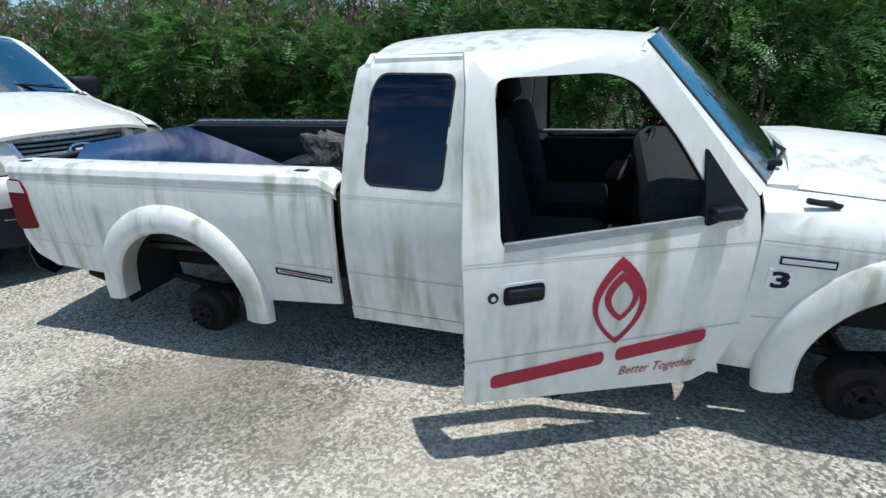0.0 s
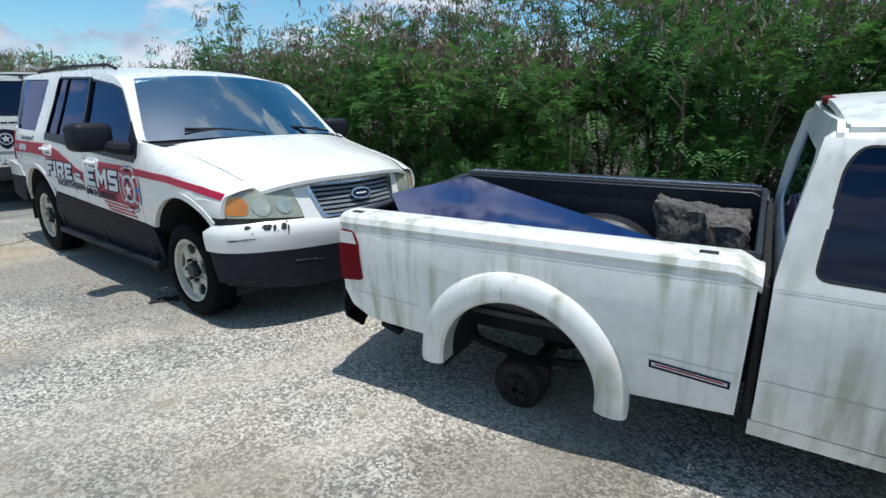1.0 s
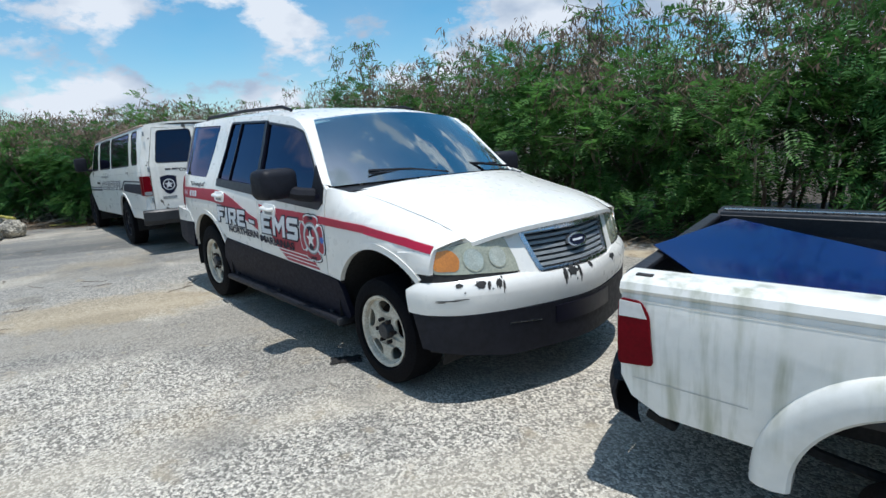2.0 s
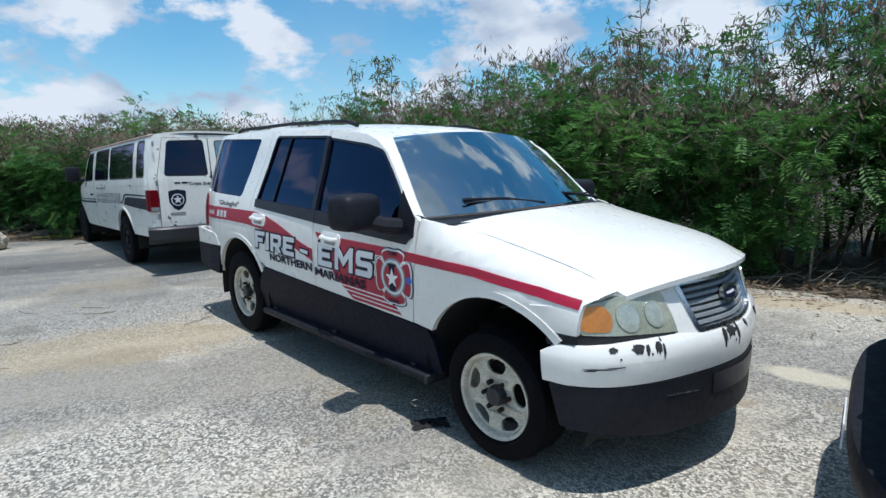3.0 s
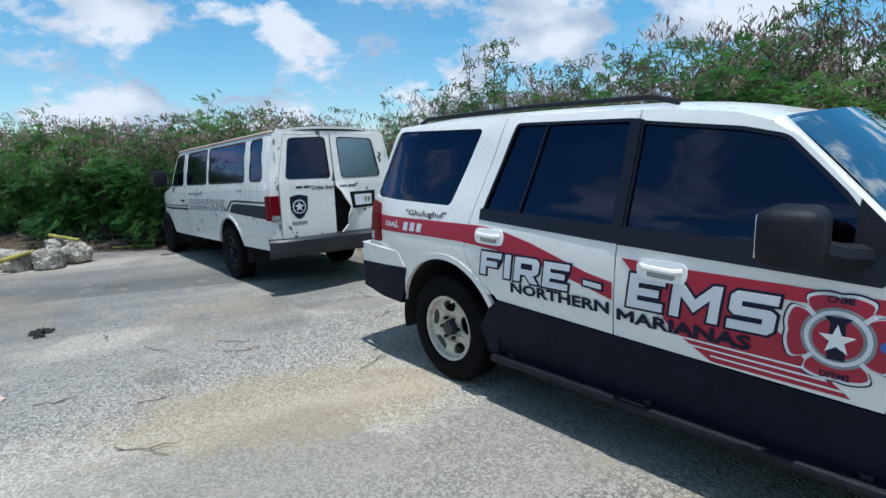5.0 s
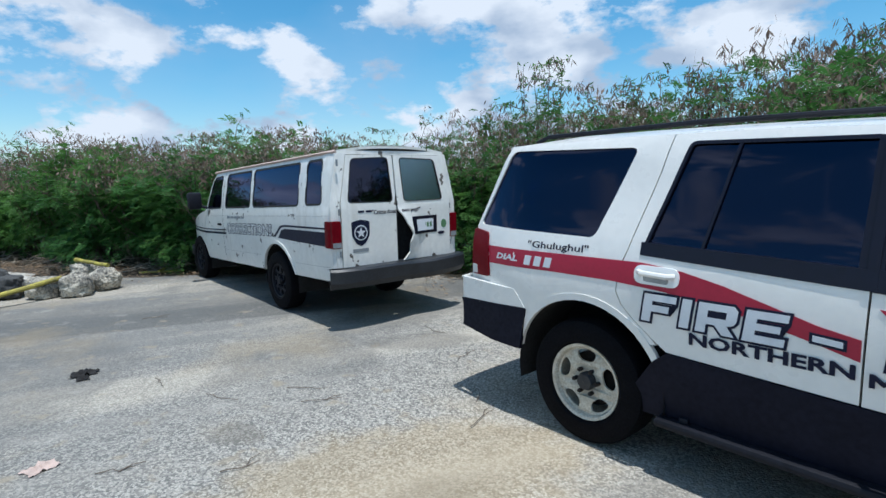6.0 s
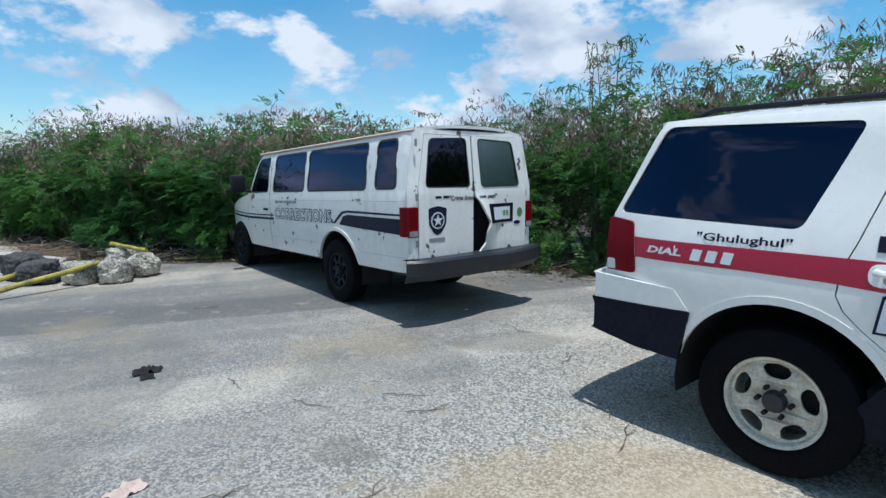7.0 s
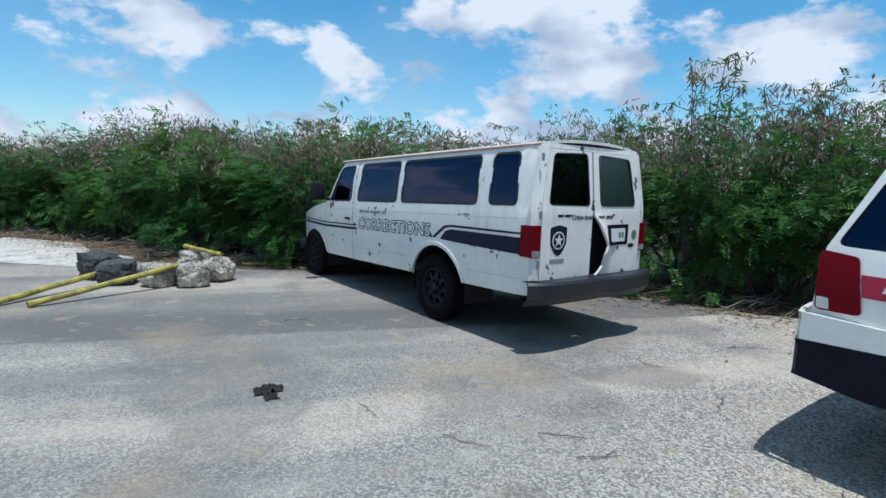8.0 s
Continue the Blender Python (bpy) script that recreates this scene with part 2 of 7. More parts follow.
def asphalt():
    """Old chip-seal: pale coral chips in grey binder, worn tracks, damp and rusty stains."""
    m = bpy.data.materials.new("worn_chip_asphalt")
    t, n, l = nodes_of(m)
    b, o = n.new("ShaderNodeBsdfPrincipled"), n.new("ShaderNodeOutputMaterial")
    l.new(b.outputs[0], o.inputs[0])
    tc = n.new("ShaderNodeTexCoord")

    def noise_(scale, detail=6, vec=None, rough=0.55):
        a = n.new("ShaderNodeTexNoise")
        a.inputs["Scale"].default_value, a.inputs["Detail"].default_value, a.inputs["Roughness"].default_value = scale, detail, rough
        l.new(vec or tc.outputs["Object"], a.inputs["Vector"])
        return a.outputs[0]

    def rng(v, a, c, lo=0.0, hi=1.0):
        r = n.new("ShaderNodeMapRange")
        for k, x in (("From Min", a), ("From Max", c), ("To Min", lo), ("To Max", hi)):
            r.inputs[k].default_value = x
        l.new(v, r.inputs["Value"])
        return r.outputs[0]

    def mix(f, a, c):
        x = n.new("ShaderNodeMix")
        x.data_type = "RGBA"
        for k, v in (("Factor", f), ("A", a), ("B", c)):
            if isinstance(v, (tuple, float)):
                x.inputs[k].default_value = (*v, 1) if isinstance(v, tuple) else v
            else:
                l.new(v, x.inputs[k])
        return x.outputs["Result"]

    def times(a, c):
        x = n.new("ShaderNodeMath")
        x.operation = "MULTIPLY"
        for i, v in enumerate((a, c)):
            if isinstance(v, float):
                x.inputs[i].default_value = v
            else:
                l.new(v, x.inputs[i])
        return x.outputs[0]

    vo = n.new("ShaderNodeTexVoronoi")
    vo.inputs["Scale"].default_value = 78
    l.new(tc.outputs["Object"], vo.inputs["Vector"])
    sep = n.new("ShaderNodeSeparateColor")
    l.new(vo.outputs["Color"], sep.inputs[0])
    big = n.new("ShaderNodeTexVoronoi")
    big.inputs["Scale"].default_value = 56
    l.new(tc.outputs["Object"], big.inputs["Vector"])
    bsep = n.new("ShaderNodeSeparateColor")
    l.new(big.outputs["Color"], bsep.inputs[0])
    # tracks run aslant over the lot
    mp = n.new("ShaderNodeMapping")
    mp.vector_type = "TEXTURE"
    mp.inputs["Rotation"].default_value = (0, 0, radians(50))
    mp.inputs["Scale"].default_value = (5.5, 1.0, 1)
    l.new(tc.outputs["Object"], mp.inputs[0])
    bands = noise_(0.85, 5, mp.outputs[0])
    streak = noise_(2.6, 4, mp.outputs[0])
    chips = mix(rng(sep.outputs[0], 0.30, 0.95), (0.135, 0.127, 0.112), (0.76, 0.71, 0.61))
    stones_ = mix(times(rng(bsep.outputs[0], 0.80, 0.88), 0.55), chips, (0.74, 0.68, 0.57))
    fine = mix(rng(noise_(120, 3), 0.25, 0.55), (0.16, 0.15, 0.13), stones_)
    clump = mix(times(rng(noise_(26, 8, None, 0.75), 0.46, 0.64), 0.12), fine, (0.12, 0.113, 0.10))
    worn = mix(times(rng(bands, 0.46, 0.60), 0.50), clump, (0.46, 0.41, 0.325))
    pale_ = mix(times(rng(streak, 0.52, 0.66), 0.35), worn, (0.52, 0.47, 0.385))
    sx_ = n.new("ShaderNodeSeparateXYZ")
    l.new(tc.outputs["Object"], sx_.inputs[0])
    old = rng(sx_.outputs[0], -11.5, -6.5, 0.80, 0.0)
    grey = mix(times(old, rng(bands, 0.60, 0.42, 0.35, 1.0)), pale_, (0.155, 0.155, 0.147))
    # a darker strip of newer tar with one sharp edge
    tr = n.new("ShaderNodeMapping")
    tr.inputs["Rotation"].default_value = (0, 0, radians(-48))
    l.new(tc.outputs["Object"], tr.inputs[0])
    ts = n.new("ShaderNodeSeparateXYZ")
    l.new(tr.outputs[0], ts.inputs[0])
    seam_ = times(rng(ts.outputs[1], 12.83, 12.92), rng(ts.outputs[1], 15.2, 13.6))
    tar = mix(times(seam_, 0.62), grey, (0.075, 0.077, 0.075))
    dk = mix(times(rng(noise_(0.42, 5), 0.50, 0.56), 0.45), tar, (0.115, 0.113, 0.106))
    tan = mix(times(rng(noise_(0.8, 4), 0.54, 0.70), 0.32), dk, (0.36, 0.28, 0.165))
    pal = mix(times(rng(noise_(3.5, 7), 0.60, 0.70), 0.25), tan, (0.44, 0.42, 0.37))

    def stain(base, x, y, turn, a, c, amount, colour):
        """A ragged spot on the ground round (x, y), a by c metres."""
        m_ = n.new("ShaderNodeMapping")
        m_.vector_type = "TEXTURE"
        m_.inputs["Location"].default_value, m_.inputs["Rotation"].default_value, m_.inputs["Scale"].default_value = (x, y, 0), (0, 0, radians(turn)), (a, c, 1)
        l.new(tc.outputs["Object"], m_.inputs[0])
        g_ = n.new("ShaderNodeTexGradient")
        g_.gradient_type = "SPHERICAL"
        l.new(m_.outputs[0], g_.inputs[0])
        u_ = n.new("ShaderNodeMath")
        u_.operation = "MULTIPLY_ADD"
        u_.inputs[1].default_value = 0.9
        l.new(noise_(4.0, 6), u_.inputs[0])
        l.new(g_.outputs[1], u_.inputs[2])
        return mix(times(rng(u_.outputs[0], 0.55, 0.85), amount), base, colour)

    pal = stain(pal, -1.55, 2.40, -8, 1.05, 0.55, 0.5, (0.125, 0.105, 0.075))
    pal = stain(pal, -8.1, 4.0, 45, 1.5, 0.75, 0.42, (0.36, 0.27, 0.14))
    pal = stain(pal, -2.7, 5.6, -15, 0.40, 0.20, 0.7, (0.55, 0.49, 0.37))
    pal = stain(pal, -2.6, 7.9, -5, 1.6, 0.35, 0.6, (0.42, 0.33, 0.21))
    pal = stain(pal, -9.4, 3.88, 0, 0.26, 0.20, 0.45, (0.14, 0.125, 0.10))
    pal = stain(pal, -9.3, 6.2, 30, 0.7, 0.4, 0.4, (0.085, 0.083, 0.08))
    l.new(pal, b.inputs["Base Color"])
    b.inputs["Roughness"].default_value = 0.85
    b.inputs["Specular IOR Level"].default_value = 0.35
    bp = n.new("ShaderNodeBump")
    bp.inputs["Strength"].default_value, bp.inputs["Distance"].default_value = 0.8, 0.007
    l.new(vo.outputs["Distance"], bp.inputs["Height"])
    bp.invert = True
    l.new(bp.outputs[0], b.inputs["Normal"])
    return m


M["asphalt"] = asphalt()
M["soil"] = mat("dry_soil_with_litter", (0.085, 0.065, 0.045), 0.95, vary=0.6, vscale=3, bump=0.8, bscale=30)
M["sand"] = mat("pale_coral_sand", (0.55, 0.52, 0.46), 0.95, vary=0.45, vscale=3, bump=0.5, bscale=40)


# ---------------------------------------------------------------- building helpers
def part(name, bm, material, parent=None, label="", sharp=35):
    """Links a bmesh as one mesh object under a thing or a part."""
    bmesh.ops.recalc_face_normals(bm, faces=bm.faces[:])
    for f in bm.faces:
        f.smooth = True
    me = bpy.data.meshes.new(name)
    bm.to_mesh(me)
    bm.free()
    me.materials.append(M[material])
    me.set_sharp_from_angle(angle=radians(sharp))
    ob = new(name, me)
    if parent is not None:
        ob.parent = parent
    if label:
        tagged(ob, label)
    return ob


def thing(name, m, label, category, group="", kind=""):
    ob = new(name)
    ob.matrix_world = m
    ob.empty_display_size = 0.2
    return tagged(ob, label, category, group, kind)


def curve(pts):
    """A smooth function through the points (a, b)."""
    xs, ys = np.array([p[0] for p in pts], float), np.array([p[1] for p in pts], float)
    d = np.diff(ys) / np.diff(xs)
    s = np.concatenate(([d[0]], [0 if a * b <= 0 else 2 * a * b / (a + b) for a, b in zip(d[:-1], d[1:])], [d[-1]]))

    def f(v):
        v = min(max(v, xs[0]), xs[-1])
        i = min(max(int(np.searchsorted(xs, v)) - 1, 0), len(xs) - 2)
        h = xs[i + 1] - xs[i]
        t = (v - xs[i]) / h
        return float((2 * t**3 - 3 * t**2 + 1) * ys[i] + (t**3 - 2 * t**2 + t) * h * s[i] + (-2 * t**3 + 3 * t**2) * ys[i + 1] + (t**3 - t**2) * h * s[i + 1])
    return f


def arc(cx, cz, r, a0, a1, n=14, rz=None):
    return [(cx + r * math.cos(radians(a0 + (a1 - a0) * i / n)), cz + (rz or r) * math.sin(radians(a0 + (a1 - a0) * i / n))) for i in range(n + 1)]


def rounded(poly, r, n=4):
    """Rounds the corners of a polygon."""
    out = []
    k = len(poly)
    for i in range(k):
        p, a, b = Vector(poly[i]), Vector(poly[i - 1]), Vector(poly[(i + 1) % k])
        d0, d1 = a - p, b - p
        q = min(r, d0.length * 0.45, d1.length * 0.45)
        s, e = p + d0.normalized() * q, p + d1.normalized() * q
        for j in range(n + 1):
            t = j / n
            v = s * (1 - t) ** 2 + p * 2 * t * (1 - t) + e * t**2
            out.append((v.x, v.y))
    return out


def inset(poly, d):
    """The polygon moved inwards by d (outwards if negative)."""
    k = len(poly)
    area = sum(poly[i - 1][0] * poly[i][1] - poly[i][0] * poly[i - 1][1] for i in range(k))
    sg = 1 if area > 0 else -1
    out = []
    for i in range(k):
        p, a, b = Vector(poly[i]), Vector(poly[i - 1]), Vector(poly[(i + 1) % k])
        e0, e1 = (p - a), (b - p)
        if e0.length < 1e-6 or e1.length < 1e-6:
            out.append(tuple(p))
            continue
        n0, n1 = Vector((-e0.y, e0.x)).normalized() * sg, Vector((-e1.y, e1.x)).normalized() * sg
        m = n0 + n1
        if m.length < 1e-4:
            m = n0
        m.normalize()
        out.append(tuple(p + m * d / max(0.5, m.dot(n0))))
    return out


def sheet(outer, holes, f, off, step=0.1):
    """A shell over a polygon with holes in (u, v), laid on the surface f(u, v) and thickened by off(u, v)."""
    from mathutils.geometry import tessellate_polygon
    rings = [[Vector((a, b, 0)) for a, b in ring] for ring in [outer] + list(holes)]
    flat = [v for ring in rings for v in ring]
    tris = tessellate_polygon(rings)
    b2 = bmesh.new()
    vs = [b2.verts.new(v) for v in flat]
    for tri in tris:
        try:
            b2.faces.new([vs[i] for i in tri])
        except ValueError:
            pass
    us, ws = [v.x for v in flat], [v.y for v in flat]
    for lo, hi, ax in ((min(us), max(us), 0), (min(ws), max(ws), 1)):
        c = math.ceil(lo / step) * step
        while c < hi:
            co, no = [0, 0, 0], [0, 0, 0]
            co[ax], no[ax] = c, 1
            bmesh.ops.bisect_plane(b2, geom=b2.verts[:] + b2.edges[:] + b2.faces[:], dist=1e-5, plane_co=co, plane_no=no)
            c += step
    bmesh.ops.remove_doubles(b2, verts=b2.verts[:], dist=1e-5)
    b2.verts.index_update()
    bm = bmesh.new()
    top = [bm.verts.new(f(v.co.x, v.co.y)) for v in b2.verts]
    low = [bm.verts.new(f(v.co.x, v.co.y) + off(v.co.x, v.co.y)) for v in b2.verts]
    for fc in b2.faces:
        ids = [v.index for v in fc.verts]
        if len(set(ids)) < 3:
            continue
        bm.faces.new([top[i] for i in ids])
        bm.faces.new([low[i] for i in reversed(ids)])
    for e in b2.edges:
        if len(e.link_faces) == 1:
            i, j = e.verts[0].index, e.verts[1].index
            try:
                bm.faces.new((top[i], top[j], low[j], low[i]))
            except ValueError:
                pass
    b2.free()
    return bm


def grid(rows, off=None):
    """A shell over rows of points; off is the thickness as a vector."""
    bm = bmesh.new()
    off = Vector(off) if off is not None else None
    a = [[bm.verts.new(p) for p in r] for r in rows]
    nu, nv = len(rows), len(rows[0])
    for i in range(nu - 1):
        for j in range(nv - 1):
            bm.faces.new((a[i][j], a[i + 1][j], a[i + 1][j + 1], a[i][j + 1]))
    if off is not None:
        b = [[bm.verts.new(Vector(p) + off) for p in r] for r in rows]
        for i in range(nu - 1):
            for j in range(nv - 1):
                bm.faces.new((b[i][j + 1], b[i + 1][j + 1], b[i + 1][j], b[i][j]))
        ring = [(i, 0) for i in range(nu)] + [(nu - 1, j) for j in range(1, nv)] + [(i, nv - 1) for i in range(nu - 2, -1, -1)] + [(0, j) for j in range(nv - 2, 0, -1)]
        for k in range(len(ring)):
            (i, j), (p, q) = ring[k], ring[(k + 1) % len(ring)]
            bm.faces.new((a[i][j], a[p][q], b[p][q], b[i][j]))
    return bm


def rbox(bm, c, s, r=0.01, turn=None, seg=2):
    """A box with rounded edges; c its middle, s its size."""
    t = bmesh.new()
    bmesh.ops.create_cube(t, size=1)
    bmesh.ops.scale(t, vec=Vector(s), verts=t.verts[:])
    bmesh.ops.bevel(t, geom=t.edges[:], offset=min(r, min(s) * 0.45), segments=seg, affect="EDGES", profile=0.5)
    bmesh.ops.transform(t, matrix=Matrix.Translation(c) @ (turn or Matrix.Identity(4)), verts=t.verts[:])
    me = bpy.data.meshes.new("tmp")
    t.to_mesh(me)
    t.free()
    bm.from_mesh(me)
    bpy.data.meshes.remove(me)
    return bm


def tube(bm, pts, r, n=8, taper=None, caps=True):
    """A round rod along points; r is its radius, or one for each point."""
    pts = [Vector(p) for p in pts]
    rings = []
    for i, p in enumerate(pts):
        d = (pts[min(i + 1, len(pts) - 1)] - pts[max(i - 1, 0)]).normalized()
        u = d.cross(Vector((0, 0, 1)) if abs(d.z) < 0.9 else Vector((1, 0, 0))).normalized()
        w = d.cross(u)
        rr = r[i] if isinstance(r, (list, tuple)) else r
        rings.append([bm.verts.new(p + (u * math.cos(2 * math.pi * k / n) + w * math.sin(2 * math.pi * k / n)) * rr) for k in range(n)])
    for a, b in zip(rings[:-1], rings[1:]):
        for k in range(n):
            bm.faces.new((a[k], a[(k + 1) % n], b[(k + 1) % n], b[k]))
    if caps:
        bm.faces.new(rings[0][::-1])
        bm.faces.new(rings[-1])
    return bm


def lathe(bm, prof, n=40, m=None, close=True):
    """Turns a profile of (radius, y) round the y axis."""
    rings = []
    for r, y in prof:
        rings.append([bm.verts.new((r * math.cos(2 * math.pi * k / n), y, r * math.sin(2 * math.pi * k / n))) for k in range(n)])
    pairs = list(zip(rings[:-1], rings[1:])) + ([(rings[-1], rings[0])] if close else [])
    for a, b in pairs:
        for k in range(n):
            bm.faces.new((a[k], a[(k + 1) % n], b[(k + 1) % n], b[k]))
    if m is not None:
        bmesh.ops.transform(bm, matrix=m, verts=bm.verts[:])
    return bm


def letters(text, x0, x1, z0, z1, f, fat=0.0, deep=0.003, slant=0.0):
    """Letters fitted between x0..x1 and z0..z1 of the surface f(u, v, lift)."""
    c = bpy.data.curves.new("letters", "FONT")
    c.body, c.size, c.offset, c.shear, c.resolution_u = text, 1.0, 0.0, slant, 2
    ob = new("letters", c)
    bpy.context.view_layer.update()
    me = bpy.data.meshes.new_from_object(ob.evaluated_get(bpy.context.evaluated_depsgraph_get()))
    co = [v.co.copy() for v in me.vertices]
    ax, bx = min(v.x for v in co), max(v.x for v in co)
    az, bz = min(v.y for v in co), max(v.y for v in co)
    if fat:
        c.offset = fat / ((bz - az) and (z1 - z0) / (bz - az))
        bpy.context.view_layer.update()
        bpy.data.meshes.remove(me)
        me = bpy.data.meshes.new_from_object(ob.evaluated_get(bpy.context.evaluated_depsgraph_get()))
    bpy.data.objects.remove(ob)
    bm = bmesh.new()
    bm.from_mesh(me)
    bpy.data.meshes.remove(me)
    for v in bm.verts:
        u = x0 + (v.co.x - ax) / (bx - ax) * (x1 - x0)
        w = z0 + (v.co.y - az) / (bz - az) * (z1 - z0)
        v.co = f(u, w, deep)
    return bm


def decal(poly, f, lift=0.003, step=0.12, holes=()):
    """A thin vinyl shape on the surface f(u, v, lift)."""
    return sheet(poly, holes, lambda u, v: f(u, v, lift), lambda u, v: f(u, v, 0.0005) - f(u, v, lift), step)


# ---------------------------------------------------------------- ground and road
def flat(name, pts, z, material, label, category, bumpy=0.0):
    bm = bmesh.new()
    bm.faces.new([bm.verts.new((x, y, z)) for x, y in pts])
    bmesh.ops.triangulate(bm, faces=bm.faces[:])
    ob = part(name, bm, material)
    return tagged(ob, label, category, kind="structure")


flat("ground", [(-600, -600), (600, -600), (600, 600), (-600, 600)], -0.012, "soil", "dry brown soil under and behind the bushes", "ground")
rng = random.Random(5)
edge = []
x = 40.0
edge_y = curve([(-60, 2.0), (-30, 4.5), (-21, 6.3), (-17.5, 6.7), (-15.5, 7.9), (-13, 9.0), (-10.5, 9.7), (-8, 9.7), (-5, 9.0), (-2, 8.4), (4, 8.3), (40, 9.0)])
while x > -60:
    edge.append((x, edge_y(x) + rng.uniform(-0.12, 0.12)))
    x -= 0.35
flat("road", [(-60, -60), (40, -60)] + edge, 0.0, "asphalt", "worn grey chip asphalt with pale tracks and dark stains", "road")
flat("sand_patch", [(-22.5, 4.9), (-20.6, 5.0), (-19.4, 5.15), (-18.3, 5.7), (-17.9, 6.3), (-18.6, 6.9), (-19.9, 6.75), (-21.4, 7.2), (-23.4, 6.6)], 0.006, "sand",
     "pale bare coral sand at the foot of the bushes", "ground")


# ---------------------------------------------------------------- bushes
def shrub_meshes(seed, height, width, tall=0.0, pods=0.3, fronds=1750):
    """Trunk mesh, leaf mesh and pod mesh of one many-stemmed bush with feathery leaves."""
    r = np.random.RandomState(seed)
    bm = bmesh.new()
    tips = []
    for s in range(7):
        a, lean = r.uniform(0, 6.283), r.uniform(0.1, 0.55)
        p = Vector((math.cos(a) * 0.25, math.sin(a) * 0.25, -0.05))
        d = Vector((math.cos(a) * lean, math.sin(a) * lean, 1)).normalized()
        pts, h = [p.copy()], height * r.uniform(0.7, 1.0)
        for k in range(6):
            d = (d + Vector(r.uniform(-0.22, 0.22, 3))).normalized()
            d.z = max(d.z, 0.35)
            p = p + d * h / 6
            pts.append(p.copy())
            if k > 1:
                q, e = p.copy(), (d + Vector((r.uniform(-1, 1), r.uniform(-1, 1), r.uniform(0, 0.5)))).normalized()
                bp = [q.copy()]
                for _ in range(3):
                    q = q + e * r.uniform(0.2, 0.38)
                    e = (e + Vector(r.uniform(-0.35, 0.35, 3))).normalized()
                    bp.append(q.copy())
                tube(bm, bp, [0.014, 0.010, 0.007, 0.004], 5)
                tips += bp[1:]
        tube(bm, pts, [0.035, 0.03, 0.025, 0.02, 0.015, 0.01, 0.005], 6)
        tips.append(pts[-1])
    bmesh.ops.recalc_face_normals(bm, faces=bm.faces[:])
    trunk = bpy.data.meshes.new("trunk")
    bm.to_mesh(trunk)
    bm.free()
    trunk.materials.append(M["bark"])

    # leaves: each frond is a drooping rib with pairs of narrow leaflets
    V, F, PV, PF = [], [], [], []
    lump = [(r.uniform(-1, 1) * width * 0.55, r.uniform(-1, 1) * width * 0.42, height * r.uniform(0.16, 0.95), r.uniform(0.32, 0.62)) for _ in range(30)]

    def leaflet(c, along, side, ln, wd, V, F):
        i = len(V)
        V += [c - along * ln * 0.05 , c + along * ln * 0.45 + side * wd, c + along * ln, c + along * ln * 0.45 - side * wd]
        F.append((i, i + 1, i + 2, i + 3))

    for k in range(fronds):
        if k % 5 == 0 and tips:
            t = tips[r.randint(len(tips))]
            c = np.array(t) + r.normal(0, 0.10, 3)
        else:
            lx, ly, lz, lr = lump[r.randint(len(lump))]
            v = r.normal(0, 1, 3)
            v /= np.linalg.norm(v)
            c = np.array((lx, ly, lz)) + v * lr * r.uniform(0.55, 1.05)
        c[2] = max(c[2], 0.12)
        out = c - np.array((0, 0, height * 0.45))
        out[2] *= 0.4
        d = out / (np.linalg.norm(out) + 1e-6) + r.normal(0, 0.55, 3)
        d[2] -= 0.25
        d /= np.linalg.norm(d)
        ln = r.uniform(0.16, 0.30)
        side = np.cross(d, (0, 0, 1.0)) + r.normal(0, 0.25, 3)
        side /= np.linalg.norm(side) + 1e-6
        up = np.cross(side, d)
        for q in range(6):
            s = (q + 0.6) / 6
            base = c + d * ln * s - np.array((0, 0, 0.10 * ln * s * s * 3))
            for sg in (-1, 1):
                al = side * sg * 0.85 + d * 0.45 + up * r.uniform(-0.15, 0.3)
                al /= np.linalg.norm(al)
                leaflet(base, al, np.cross(al, up), ln * 0.42 * (1 - 0.45 * abs(s - 0.45)), 0.010 + 0.008 * r.rand(), V, F)
    crown = bpy.data.meshes.new("crown")
    crown.from_pydata([tuple(v) for v in V], [], F)
    crown.materials.append(M["leaf_a" if seed % 2 else "leaf_b"])
    for k in range(int(350 * pods)):
        c = np.array((r.normal(0, width * 0.33), r.normal(0, width * 0.28), height * r.uniform(0.80, 1.04) + tall * r.rand() ** 2))
        for q in range(r.randint(4, 9)):
            d = np.array((r.normal(0, 0.5), r.normal(0, 0.5), -1.0))
            d /= np.linalg.norm(d)
            leaflet(c + r.normal(0, 0.05, 3), d, np.cross(d, r.normal(0, 1, 3)) * 0.8, r.uniform(0.09, 0.17), 0.009, PV, PF)
    pod = bpy.data.meshes.new("pod_cluster")
    pod.from_pydata([tuple(v) for v in PV], [], PF)
    pod.materials.append(M["pods"])
    return trunk, crown, pod


VARIANTS = [shrub_meshes(1, 2.7, 2.2, 0.3, 0.5), shrub_meshes(2, 3.1, 2.4, 0.5, 1.0), shrub_meshes(3, 2.4, 2.3, 0.2, 0.3),
            shrub_meshes(4, 3.2, 2.2, 0.6, 1.3), shrub_meshes(5, 2.9, 2.5, 0.3, 0.6), shrub_meshes(6, 2.6, 2.4, 0.3, 0.8)]


def shrub(x, y, v, turn, s, sz):
    ob = thing("bush", Matrix.LocRotScale((x, y, 0), Euler((0, 0, turn)), (s, s, sz)), "dense green bush with feathery leaves and dry brown pods on top", "bush", "bushes along the lot")
    for nm, me in zip(("trunk", "crown", "pod_cluster"), VARIANTS[v]):
        p = new(nm, me)
        p.parent = ob
        if nm != "trunk":
            tagged(p, kind="stuff")
    return ob


